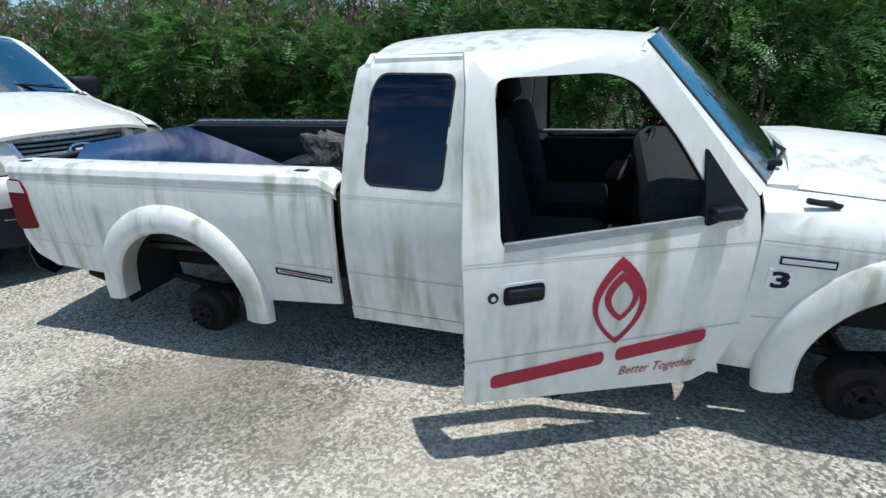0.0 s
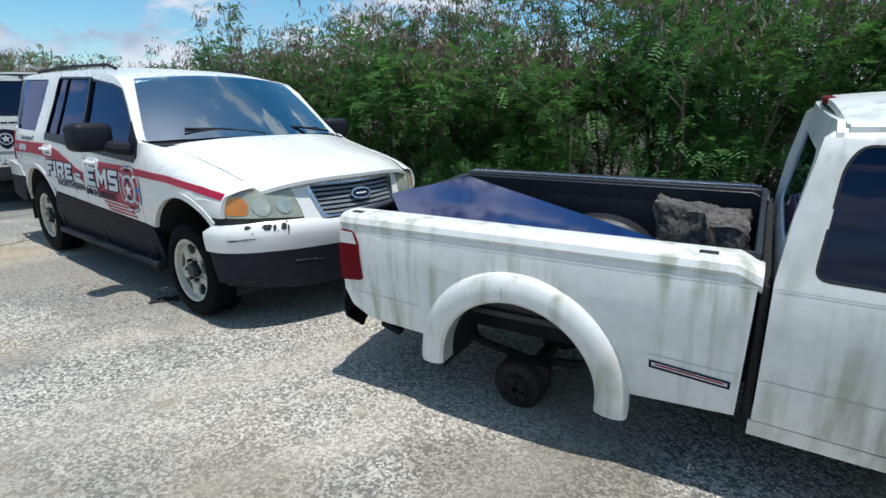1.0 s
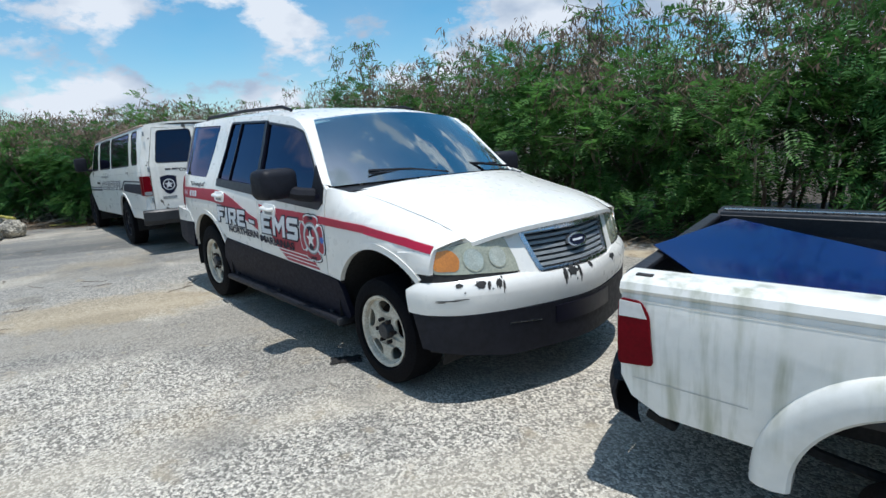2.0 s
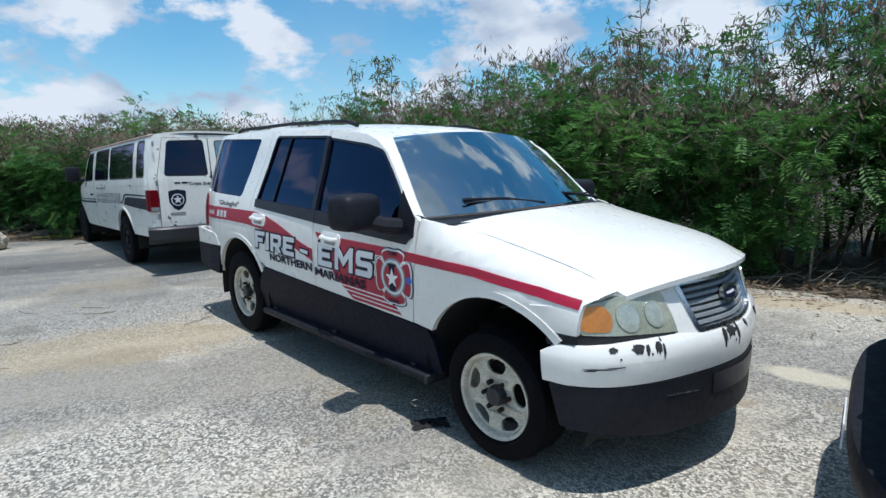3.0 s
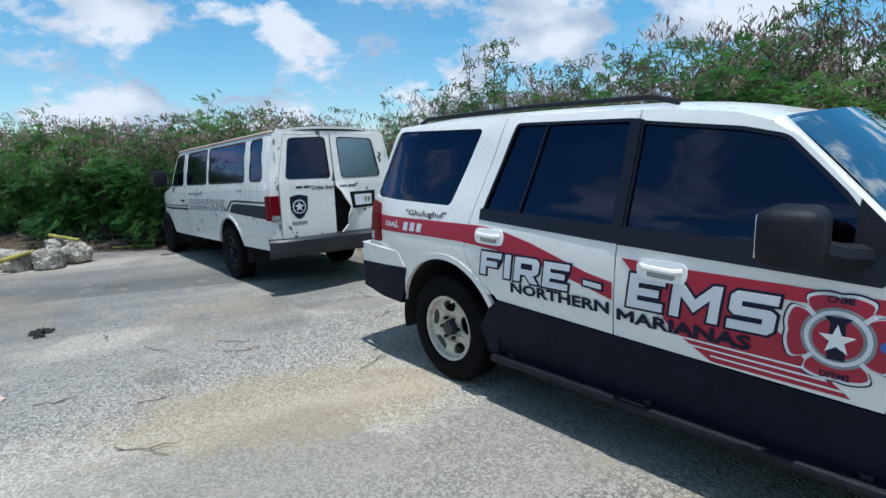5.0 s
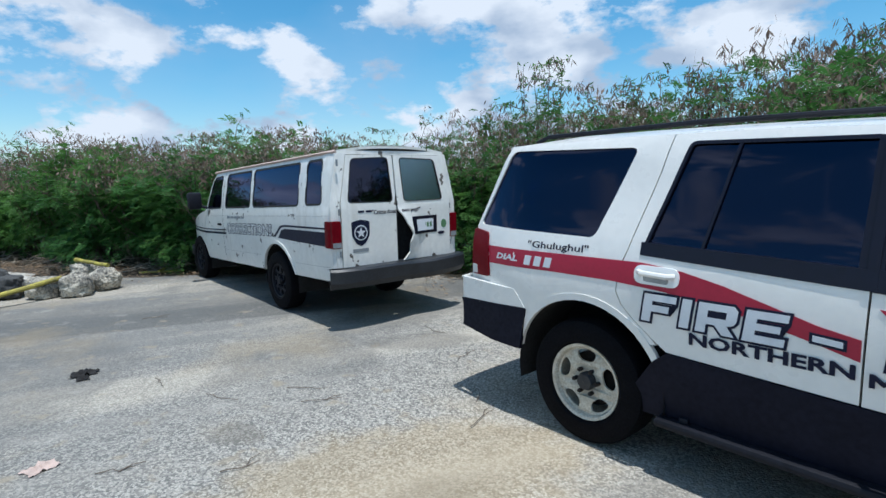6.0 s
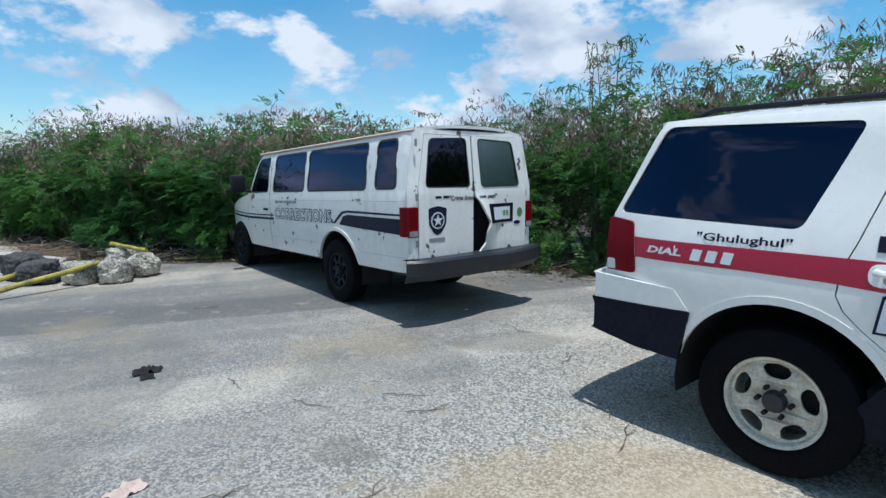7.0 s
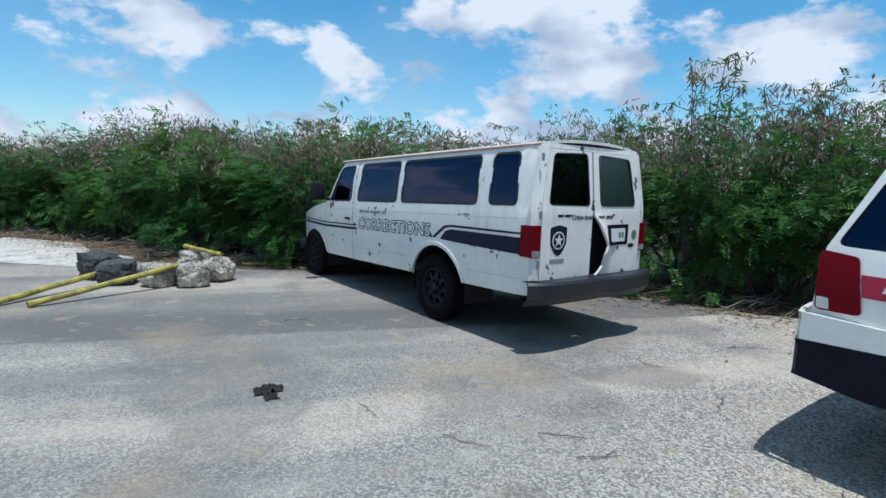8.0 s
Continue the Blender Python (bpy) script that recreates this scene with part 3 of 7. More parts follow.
rng = random.Random(11)
front_row = curve([(-34, 6.6), (-26, 8.2), (-21, 9.1), (-18, 9.2), (-16, 9.3), (-14.2, 10.2), (-12, 10.9), (-9, 11.2), (-6, 10.8), (-3, 10.2), (0, 10.0), (4, 9.8), (12, 10.2)])
top_of = curve([(-34, 0.70), (-22, 0.74), (-19, 0.82), (-16, 0.80), (-14, 0.66), (-12, 0.75), (-9, 0.86), (-6, 0.89), (-3, 0.95), (0, 1.10), (12, 1.2)])
x = -32.0
k = 0
while x < 9.5:
    shrub(x + rng.uniform(-0.2, 0.2), front_row(x) + rng.uniform(-0.25, 0.25), k % 6, rng.uniform(0, 6.28), rng.uniform(0.92, 1.12), top_of(x) * rng.uniform(0.86, 1.05))
    x += 1.25
    k += 1
x = -36.0
while x < 13:
    shrub(x + rng.uniform(-0.3, 0.3), front_row(x) + 1.9 + rng.uniform(-0.3, 0.5), (k * 5 + 1) % 6, rng.uniform(0, 6.28), rng.uniform(1.0, 1.25), top_of(x) * rng.uniform(0.98, 1.18))
    x += 1.75
    k += 1


def sapling_meshes(seed):
    """Trunk, leaf and pod meshes of a thin open sapling, 1 m high, to be scaled."""
    r = np.random.RandomState(seed)
    bm, V, F, PV, PF = bmesh.new(), [], [], [], []

    def blade(c, d, ln, wd, V, F):
        q = np.cross(d, r.normal(0, 1, 3))
        q /= np.linalg.norm(q) + 1e-6
        i = len(V)
        V += [c, c + d * ln * 0.5 + q * wd, c + d * ln, c + d * ln * 0.5 - q * wd]
        F.append((i, i + 1, i + 2, i + 3))

    for st in range(4):
        p, d = Vector((r.normal(0, 0.02), r.normal(0, 0.02), -0.01)), Vector((r.normal(0, 0.10), r.normal(0, 0.10), 1)).normalized()
        pts, h = [p.copy()], r.uniform(0.78, 1.0)
        for k in range(9):
            d = (d + Vector((r.normal(0, 0.07), r.normal(0, 0.07), 0.02))).normalized()
            p = p + d * h / 9
            pts.append(p.copy())
            if k > 3:
                for _ in range(3):
                    e = Vector((r.normal(0, 1), r.normal(0, 1), r.uniform(0.2, 1.0))).normalized()
                    q, bp = p.copy(), [p.copy()]
                    for _ in range(3):
                        q = q + e * r.uniform(0.02, 0.05)
                        e = (e + Vector(r.normal(0, 0.25, 3)) - Vector((0, 0, 0.12))).normalized()
                        bp.append(q.copy())
                        for _ in range(3):
                            g = np.array((r.normal(0, 1), r.normal(0, 1), r.normal(-0.3, 0.5)))
                            g /= np.linalg.norm(g)
                            blade(np.array(q), g, r.uniform(0.02, 0.042), 0.0035, V, F)
                        if r.rand() < 0.5:
                            for _ in range(4):
                                g = np.array((r.normal(0, 0.4), r.normal(0, 0.4), -1.0))
                                blade(np.array(q) + r.normal(0, 0.006, 3), g / np.linalg.norm(g), r.uniform(0.025, 0.045), 0.0028, PV, PF)
                    tube(bm, bp, [0.0022, 0.0016, 0.0012, 0.0007], 4)
        tube(bm, pts, [0.007 * (1 - 0.09 * i) for i in range(len(pts))], 5)
    bmesh.ops.recalc_face_normals(bm, faces=bm.faces[:])
    trunk = bpy.data.meshes.new("trunk")
    bm.to_mesh(trunk)
    bm.free()
    trunk.materials.append(M["bark"])
    out = [trunk]
    for nm, vv, ff, mt in (("crown", V, F, "leaf_a"), ("pod_cluster", PV, PF, "pods")):
        me = bpy.data.meshes.new(nm)
        me.from_pydata([tuple(v) for v in vv], [], ff)
        me.materials.append(M[mt])
        out.append(me)
    return out


SAPLINGS = [sapling_meshes(41), sapling_meshes(42), sapling_meshes(43)]
for k, (x, y, h, tn) in enumerate(((-9.65, 11.0, 4.0, 10), (-6.9, 11.2, 3.75, 80), (-4.75, 11.0, 4.15, 150), (-2.4, 10.7, 4.1, 220), (-5.7, 11.0, 3.7, 300), (-0.9, 10.5, 4.2, 40), (-3.5, 10.8, 3.9, 120), (-8.2, 11.3, 3.5, 200),
                                   (-12.3, 11.3, 3.0, 260), (-17.4, 9.9, 3.1, 20), (-19.6, 9.6, 3.0, 95), (0.8, 10.3, 4.3, 170), (-7.6, 11.2, 3.6, 240), (-14.6, 10.8, 2.9, 310), (-1.6, 10.9, 4.4, 65), (2.4, 10.4, 4.5, 15))):
    ob = thing("sapling", Matrix.LocRotScale((x, y, 0), Euler((0, 0, radians(tn))), (h, h, h)), "tall thin sapling with sparse leaves and hanging dry pods", "sapling", "saplings above the bushes")
    for nm, me in zip(("trunk", "crown", "pod_cluster"), SAPLINGS[k % 3]):
        p = new(nm, me)
        p.parent = ob
        if nm != "trunk":
            tagged(p, kind="stuff")


# ---------------------------------------------------------------- shared vehicle pieces
def wheel_parts(R, rim, width, spokes, root, steel="steel"):
    """Meshes of one wheel facing -y: tyre, rim with oval holes, hub and nuts."""
    bm = bmesh.new()
    h = width / 2
    lathe(bm, [(rim, -h * 0.82), (rim + 0.02, -h * 0.98), (R - 0.05, -h), (R - 0.012, -h * 0.86), (R, -h * 0.6), (R, h * 0.6), (R - 0.012, h * 0.86), (R - 0.05, h), (rim, h * 0.8)], 48)
    tyre = bm
    bm = bmesh.new()
    hole = 0.36 * rim
    ring = [(rim * 0.90 * math.cos(2 * math.pi * i / 60), rim * 0.90 * math.sin(2 * math.pi * i / 60)) for i in range(60)]
    holes = []
    for s in range(spokes):
        a = 2 * math.pi * s / spokes + 0.3
        pts = []
        for i in range(14):
            t = 2 * math.pi * i / 14
            ct, st_ = math.cos(t), math.sin(t)
            rr, aa = rim * (0.685 + 0.162 * math.copysign(abs(ct) ** 0.7, ct)), a + 0.37 * math.copysign(abs(st_) ** 0.75, st_) * 5 / spokes * (1 + 0.18 * ct)
            pts.append((rr * math.cos(aa), rr * math.sin(aa)))
        holes.append(pts[::-1])

    def dish(u, v):
        q = math.hypot(u, v) / rim
        return Vector((u, -h * 0.72 + 0.014 * math.exp(-((q - 0.86) / 0.05) ** 2) + (0.02 if q < 0.42 else 0.0) + 0.022 * max(0, 0.55 - q), v))
    disc = sheet(ring, holes, dish, lambda u, v: Vector((0, 0.014, 0)), 0.09)
    bm = bmesh.new()
    lathe(bm, [(rim * 0.885, -h * 0.70), (rim * 0.93, -h * 0.86), (rim, -h * 0.90), (rim * 1.005, -h * 0.78), (rim * 0.97, -h * 0.6), (rim * 0.93, h * 0.5), (rim * 0.90, h * 0.5), (rim * 0.90, -h * 0.5)], 48)
    lip = bm
    bm = bmesh.new()
    lathe(bm, [(0.002, -h * 0.92), (rim * 0.20, -h * 0.90), (rim * 0.24, -h * 0.74), (rim * 0.24, -h * 0.5), (0.002, -h * 0.5)], 24, close=False)
    hub = bm
    nuts = []
    for i in range(6):
        a = 2 * math.pi * i / 6
        bm = bmesh.new()
        tube(bm, [(rim * 0.33 * math.cos(a), -h * 0.5, rim * 0.33 * math.sin(a)), (rim * 0.33 * math.cos(a), -h * 0.86, rim * 0.33 * math.sin(a))], 0.013, 6)
        nuts.append(("wheel_nut", bm, "rust" if steel == "steel" else "black", ""))
    bm = bmesh.new()
    lathe(bm, [(0.03, -h * 0.1), (rim * 0.72, -h * 0.1), (rim * 0.72, h * 0.1), (0.03, h * 0.1)], 32)
    drum = bm
    return [("tyre", tyre, "rubber", ""), ("rim", disc, steel, "painted steel wheel with oval holes"), ("rim_lip", lip, steel, ""), ("hub", hub, "greyplastic" if steel == "steel" else "black", "dull hub with wheel nuts"), ("brake_disc", drum, "rust", "")] + nuts


def put_wheels(root, places, parts_):
    """places: (x, y, z, side); side -1 faces -y, 1 faces +y."""
    made = None
    for i, (x, y, z, s) in enumerate(places):
        if made is None:
            first = []
            for k, (nm, bm, mt, lb) in enumerate(parts_):
                o = part(nm, bm, mt, None, lb)
                first.append(o)
            made = first
            wheel = first[0]
            objs = first
        else:
            objs = []
            for o in made:
                c = o.copy()
                scene.collection.objects.link(c)
                objs.append(c)
        w = new("wheel")
        w.parent = root
        w.matrix_local = Matrix.Translation((x, y, z)) @ Matrix.Rotation(0 if s < 0 else math.pi, 4, "Z") @ Matrix.Rotation(0.4 * i, 4, "Y")
        for o in objs:
            o.parent = w


def seat(root, x, y, z, material, wide=0.48, headrest=True):
    bm = bmesh.new()
    rbox(bm, (x, y, z), (0.5, wide, 0.16), 0.05)
    s = part("seat", bm, material, root)
    bm = bmesh.new()
    rbox(bm, (x - 0.30, y, z + 0.34), (0.16, wide, 0.62), 0.06, Matrix.Rotation(radians(-14), 4, "Y"))
    b = part("backrest", bm, material, s)
    if headrest:
        bm = bmesh.new()
        rbox(bm, (x - 0.40, y, z + 0.75), (0.10, 0.26, 0.18), 0.04, Matrix.Rotation(radians(-14), 4, "Y"))
        part("headrest", bm, material, s)


def steering(root, x, y, z, r=0.185, tilt=-62):
    bm = bmesh.new()
    pts = [(r * math.cos(2 * math.pi * i / 28), r * math.sin(2 * math.pi * i / 28), 0) for i in range(29)]
    tube(bm, pts, 0.015, 8)
    rbox(bm, (0, 0, -0.02), (0.14, 0.14, 0.05), 0.02)
    for a in (0.3, 2.85, 4.71):
        tube(bm, [(0, 0, -0.015), (r * math.cos(a), r * math.sin(a), 0)], 0.014, 6)
    tube(bm, [(0, 0, -0.02), (0, 0, -0.3)], 0.025, 8)
    bmesh.ops.transform(bm, matrix=Matrix.Translation((x, y, z)) @ Matrix.Rotation(radians(tilt), 4, "Y") @ Matrix.Rotation(radians(90), 4, "Z"), verts=bm.verts[:])
    part("steering_wheel", bm, "black", root)


def strip(root, name, lines, f, material, w=0.010, lift=0.004, label=""):
    """Thin bands along polylines on a surface; each painted crease is a part of its own."""
    if name == "painted_crease" and len(lines) > 1:
        return [strip(root, name, [pts], f, material, w, lift, label) for pts in lines]
    bm = bmesh.new()
    for pts in lines:
        for a, b in zip(pts[:-1], pts[1:]):
            n = max(1, int(math.hypot(b[0] - a[0], b[1] - a[1]) / 0.12))
            d = Vector((b[0] - a[0], b[1] - a[1])).normalized()
            q = Vector((-d.y, d.x)) * w / 2
            rows = []
            for i in range(n + 1):
                t = i / n
                u, v = a[0] + (b[0] - a[0]) * t, a[1] + (b[1] - a[1]) * t
                rows.append([bm.verts.new(f(u + q.x * k, v + q.y * k, lift)) for k in (-1, 1)])
            for r0, r1 in zip(rows[:-1], rows[1:]):
                bm.faces.new((r0[0], r0[1], r1[1], r1[0]))
    return part(name, bm, material, root, label)


# ---------------------------------------------------------------- white fire service SUV
def build_suv():
    root = thing("suv", pose(-6.964, 5.668, 0, 0, 0, -20.95), "white fire service SUV with red stripes and scraped front bumper", "car", "parked vehicles")
    hz = curve([(0.25, 0.93), (0.5, 0.975), (0.7, 1.0), (0.95, 1.01), (1.12, 1.0), (1.25, 0.975), (1.55, 0.885), (1.86, 0.785), (1.96, 0.6)])
    tap = curve([(-1.2, 0.16), (-1.0, 0.10), (-0.85, 0.055), (-0.5, 0), (3.25, 0), (3.45, 0.015), (3.66, 0.05), (3.8, 0.11), (3.96, 0.22)])
    hood_z = curve([(2.45, 1.275), (2.7, 1.235), (3.2, 1.132), (3.5, 1.06), (3.7, 0.99), (3.95, 0.93)])
    edge_y = curve([(2.45, 0.955), (2.75, 0.86), (3.0, 0.815), (3.5, 0.775), (3.7, 0.735), (3.95, 0.66)])

    def hw(x, z):
        y = hz(z) - tap(x)
        if x > 2.56:
            ze, k = hood_z(x), min(1, (x - 2.56) / 0.2)
            if z > ze - 0.16:
                t = min(1, (z - (ze - 0.16)) / 0.16)
                y2 = edge_y(x) + (1.0 - tap(x) - edge_y(x)) * math.sqrt(max(0, 1 - t * t))
                y = y * (1 - k) + y2 * k
        return y

    def side(s):
        return lambda u, v, lift=0.0: Vector((u, s * (hw(u, v) + lift), v))

    def thick(s, t=0.03):
        return lambda u, v: Vector((0, -s * t, 0))
    zt = curve([(-0.85, 1.86), (-0.3, 1.868), (0.5, 1.858), (1.4, 1.825), (1.8, 1.785), (2.0, 1.735)])
    qwin = rounded([(-0.985, 1.315), (-0.30, 1.295), (0.055, 1.285), (0.25, 1.80), (-0.735, 1.83)], 0.05)
    rwin = rounded([(0.375, 1.255), (1.352, 1.205), (1.356, 1.782), (0.545, 1.81)], 0.03)
    fwin = rounded([(1.374, 1.20), (2.44, 1.155), (2.47, 1.20), (2.30, 1.43), (2.06, 1.665), (1.88, 1.708), (1.380, 1.768)], 0.03)
    cseam = [(0.44, zt(0.44)), (0.40, 1.66), (0.28, 1.24), (0.235, 1.12), (0.225, 1.0), (0.26, 0.93), (0.33, 0.86), (0.44, 0.77), (0.52, 0.71)]
    ra = arc(-0.0, 0.40, 0.51, 40, 168, 18)
    for s in (-1, 1):
        f = side(s)
        quarter = [(-1.06, 0.89), (-0.52, 0.87), (-0.44, 0.78)] + ra[::-1][2:] + [(0.47, 0.735)] + cseam[::-1][1:] + [(0.0, zt(0)), (-0.45, zt(-0.45)), (-0.76, 1.865), (-0.80, 1.80), (-0.95, 1.47), (-1.03, 1.30)]
        part("rear_quarter", sheet(quarter, [qwin], f, thick(s), 0.11), "paint_suv", root)
        g = 0.007
        rdoor = [(p[0] + g, p[1]) for p in cseam] + [(1.355, 0.675), (1.362, 1.2), (1.37, zt(1.37)), (0.9, zt(0.9))]
        d = part("door", sheet(rdoor, [rwin], f, thick(s), 0.11), "paint_suv", root)
        fdoor = [(1.364, 0.674), (2.485, 0.632), (2.515, 0.95), (2.535, 1.25), (2.475, 1.29), (2.31, 1.45), (2.10, 1.66), (1.975, 1.735), (1.85, zt(1.85)), (1.7, zt(1.7)), (1.38, zt(1.38)), (1.371, 1.2)]
        d2 = part("door", sheet(fdoor, [fwin], f, thick(s), 0.11), "paint_suv", root)
        fa = arc(3.12, 0.37, 0.53, 152, 44, 18)
        fender = [(2.494, 0.632)] + fa + [(3.455, 0.80), (3.60, 0.80), (3.61, 0.94), (3.685, hood_z(3.685) - 0.002), (3.6, hood_z(3.6) - 0.002), (3.5, hood_z(3.5) - 0.002), (3.4, hood_z(3.4) - 0.002), (3.3, hood_z(3.3) - 0.002), (3.15, hood_z(3.15) - 0.002), (3.0, hood_z(3) - 0.002), (2.87, hood_z(2.87) - 0.002), (2.75, hood_z(2.75) - 0.002), (2.55, 1.262), (2.523, 0.95)]
        part("front_fender", sheet(fender, [], f, thick(s), 0.07), "paint_suv", root)
        for nm, poly in (("side_window", qwin), ("side_window", rwin), ("side_window", fwin)):
            part(nm, sheet(inset(poly, -0.012), [], lambda u, v: f(u, v, -0.013), thick(s, 0.005), 0.15), "tint", root, "dark tinted side window")
        # black frames round the door glass
        frame1 = inset(rwin, -0.006)
        part("window_frame", sheet(frame1, [inset(rwin, 0.012)], lambda u, v: f(u, v, 0.003), thick(s, 0.03), 0.12), "trim", d)
        part("window_frame", sheet(inset(fwin, -0.006), [inset(fwin, 0.012)], lambda u, v: f(u, v, 0.003), thick(s, 0.03), 0.12), "trim", d2)
        part("window_divider", sheet([(0.67, 1.245), (0.685, 1.243), (0.795, 1.79), (0.78, 1.79)], [], lambda u, v: f(u, v, 0.001), thick(s, 0.02)), "trim", d)
        part("pillar_trim", sheet([(1.315, 1.212), (1.361, 1.208), (1.3685, 1.785), (1.325, 1.787)], [], lambda u, v: f(u, v, 0.002), thick(s, 0.02)), "trim", d)
        part("pillar_trim", sheet([(1.364, 1.205), (1.40, 1.20), (1.405, 1.775), (1.3715, 1.783)], [], lambda u, v: f(u, v, 0.002), thick(s, 0.02)), "trim", d2)
        part("pillar_cover", sheet([(1.345, 1.16), (1.385, 1.158), (1.392, 1.78), (1.35, 1.782)], [], lambda u, v: f(u, v, 0.0095), thick(s, 0.012)), "trim", d2)
        part("belt_molding", sheet([(1.375, 1.155), (2.44, 1.105), (2.50, 1.16), (2.46, 1.215), (1.375, 1.245)], [], lambda u, v: f(u, v, 0.008), thick(s, 0.03), 0.1), "trim", d2)
        part("belt_molding", sheet([(0.36, 1.215), (1.352, 1.158), (1.352, 1.245), (0.36, 1.285)], [], lambda u, v: f(u, v, 0.006), thick(s, 0.03), 0.1), "trim", d)
        # dark cladding along the sill and running board
        lowr = [(0.30, 0.42)] + [(0.45, 0.64), (0.53, 0.705), (1.36, 0.668), (2.485, 0.626), (2.62, 0.615), (2.66, 0.55), (2.70, 0.36), (2.6, 0.30), (0.36, 0.32)]
        part("sill_cladding", sheet(lowr, [], lambda u, v: f(u, v, 0.008), thick(s, 0.04), 0.12), "clad", root, "dark lower body cladding")
        bm = bmesh.new()
        rbox(bm, (1.55, s * 0.955, 0.315), (2.15, 0.15, 0.05), 0.02)
        for xx in (0.62, 1.55, 2.45):
            rbox(bm, (xx, s * 0.88, 0.34), (0.05, 0.2, 0.05), 0.01)
        part("running_board", bm, "black", root, "black running board")
        bm = bmesh.new()
        rbox(bm, (2.625, s * 0.955, 0.315), (0.03, 0.155, 0.055), 0.012)
        part("end_cap", bm, "greyplastic", root)
        # arch liners
        for cx, cz, rr in ((0.0, 0.40, 0.515), (3.12, 0.37, 0.535)):
            bm = bmesh.new()
            pts = arc(cx, cz, rr, -12, 192, 20)
            rows = [[Vector((px, s * (hw(px, 0.7) - 0.02), pz)) for px, pz in pts], [Vector((px, s * 0.52, pz)) for px, pz in pts]]
            a = [[bm.verts.new(p) for p in r] for r in rows]
            for i in range(len(pts) - 1):
                bm.faces.new((a[0][i], a[0][i + 1], a[1][i + 1], a[1][i]))
            part("wheel_arch_liner", bm, "under", root)
            lip = arc(cx, cz, rr + 0.035, 24 if cx < 1 else 44, 166 if cx < 1 else 152, 18)
            lip2 = arc(cx, cz, rr - 0.006, 24 if cx < 1 else 44, 166 if cx < 1 else 152, 18)
            part("arch_lip", sheet(lip + lip2[::-1], [], lambda u, v: f(u, v, 0.006), thick(s, 0.03), 0.2), "paint_suv", root)
        # mirror
        bm = bmesh.new()
        rbox(bm, (2.205, s * 1.20, 1.30), (0.21, 0.29, 0.215), 0.055, Matrix.Rotation(radians(-8 * s), 4, "Z"), 3)
        mi = part("wing_mirror", bm, "black", root, "black plastic wing mirror")
        bm = bmesh.new()
        tube(bm, [(2.37, s * 0.97, 1.205), (2.31, s * 1.06, 1.215), (2.24, s * 1.12, 1.24)], 0.05, 8)
        part("mirror_arm", bm, "black", mi)
        bm = bmesh.new()
        rbox(bm, (2.10, s * 1.20, 1.30), (0.006, 0.22, 0.16), 0.002, Matrix.Rotation(radians(-8 * s), 4, "Z"))
        part("mirror_glass", bm, "chrome", mi)
        part("mirror_sail", sheet([(2.34, 1.155), (2.505, 1.15), (2.50, 1.26), (2.34, 1.42)], [], lambda u, v: f(u, v, 0.006), thick(s, 0.02)), "black", d2)
        # door handles on a plate; the shade of its scoop is painted grey
        for hx, hzz, dd in ((0.465, 1.115, d), (1.615, 1.055, d2)):
            plate = rounded([(hx - 0.125, hzz - 0.05), (hx + 0.125, hzz - 0.055), (hx + 0.125, hzz + 0.045), (hx - 0.125, hzz + 0.05)], 0.045)
            h = part("door_handle", sheet(plate, [], lambda u, v: f(u, v, 0.010), thick(s, 0.02), 0.06), "whitevinyl", dd, "white door handle")
            bm = bmesh.new()
            p0, p1 = f(hx - 0.10, hzz + 0.012, 0.012), f(hx + 0.10, hzz + 0.006, 0.012)
            q = Vector((0, s * 0.03, 0))
            tube(bm, [p0, p0 + q + Vector((0.03, 0, 0)), p1 + q - Vector((0.03, 0, 0)), p1], 0.016, 8)
            part("grip", bm, "paint_suv", h)
            # flat grey patch for the shade behind the grip
            part("recess", sheet(rounded([(hx - 0.07, hzz - 0.035), (hx + 0.07, hzz - 0.04), (hx + 0.07, hzz), (hx - 0.07, hzz + 0.004)], 0.015), [], lambda u, v: f(u, v, 0.0125), thick(s, 0.004)), "greyvinyl", h)
        # tail lamp
        tl = rounded([(-1.04, 0.945), (-0.80, 0.955), (-0.85, 1.265), (-1.055, 1.285)], 0.03)
        t = part("tail_lamp", sheet(tl, [], lambda u, v: f(u, v, 0.012), thick(s, 0.05), 0.05), "redlens", root, "red tail lamp")
        part("reverse_lamp", sheet(rounded([(-1.03, 0.955), (-0.96, 0.957), (-0.97, 1.02), (-1.035, 1.02)], 0.01), [], lambda u, v: f(u, v, 0.015), thick(s, 0.006), 0.05), "clearlens", t, "small clear reversing lamp")
        # roof rack rail
        bm = bmesh.new()
        tube(bm, [(-0.62, s * 0.655, 1.885), (-0.52, s * 0.66, 1.918), (0.5, s * 0.665, 1.922), (1.35, s * 0.665, 1.898), (1.5, s * 0.66, 1.86)], 0.015, 8)
        part("roof_rail", bm, "black", root, "black roof rail")
        # front pillar beside the windshield
        rows = []
        for i in range(9):
            t_ = i / 8
            px, pz = 1.985 + 0.50 * t_, 1.735 - 0.45 * t_
            po = Vector((px, s * (hw(px, pz)), pz))
            wi = Vector((2.01 + 0.50 * t_, s * (0.735 + 0.185 * t_), 1.752 - 0.482 * t_))
            mid = (po + wi) / 2 + Vector((0.004, s * 0.004, 0.004))
            rows.append([po, mid, wi])
        part("front_pillar", grid(rows, (0, -s * 0.02, -0.01)), "paint_suv", root)

    # roof, hood, glass
    def xf(y):
        return 2.12 - 0.11 * (abs(y) / 0.72) ** 2
    rows = []
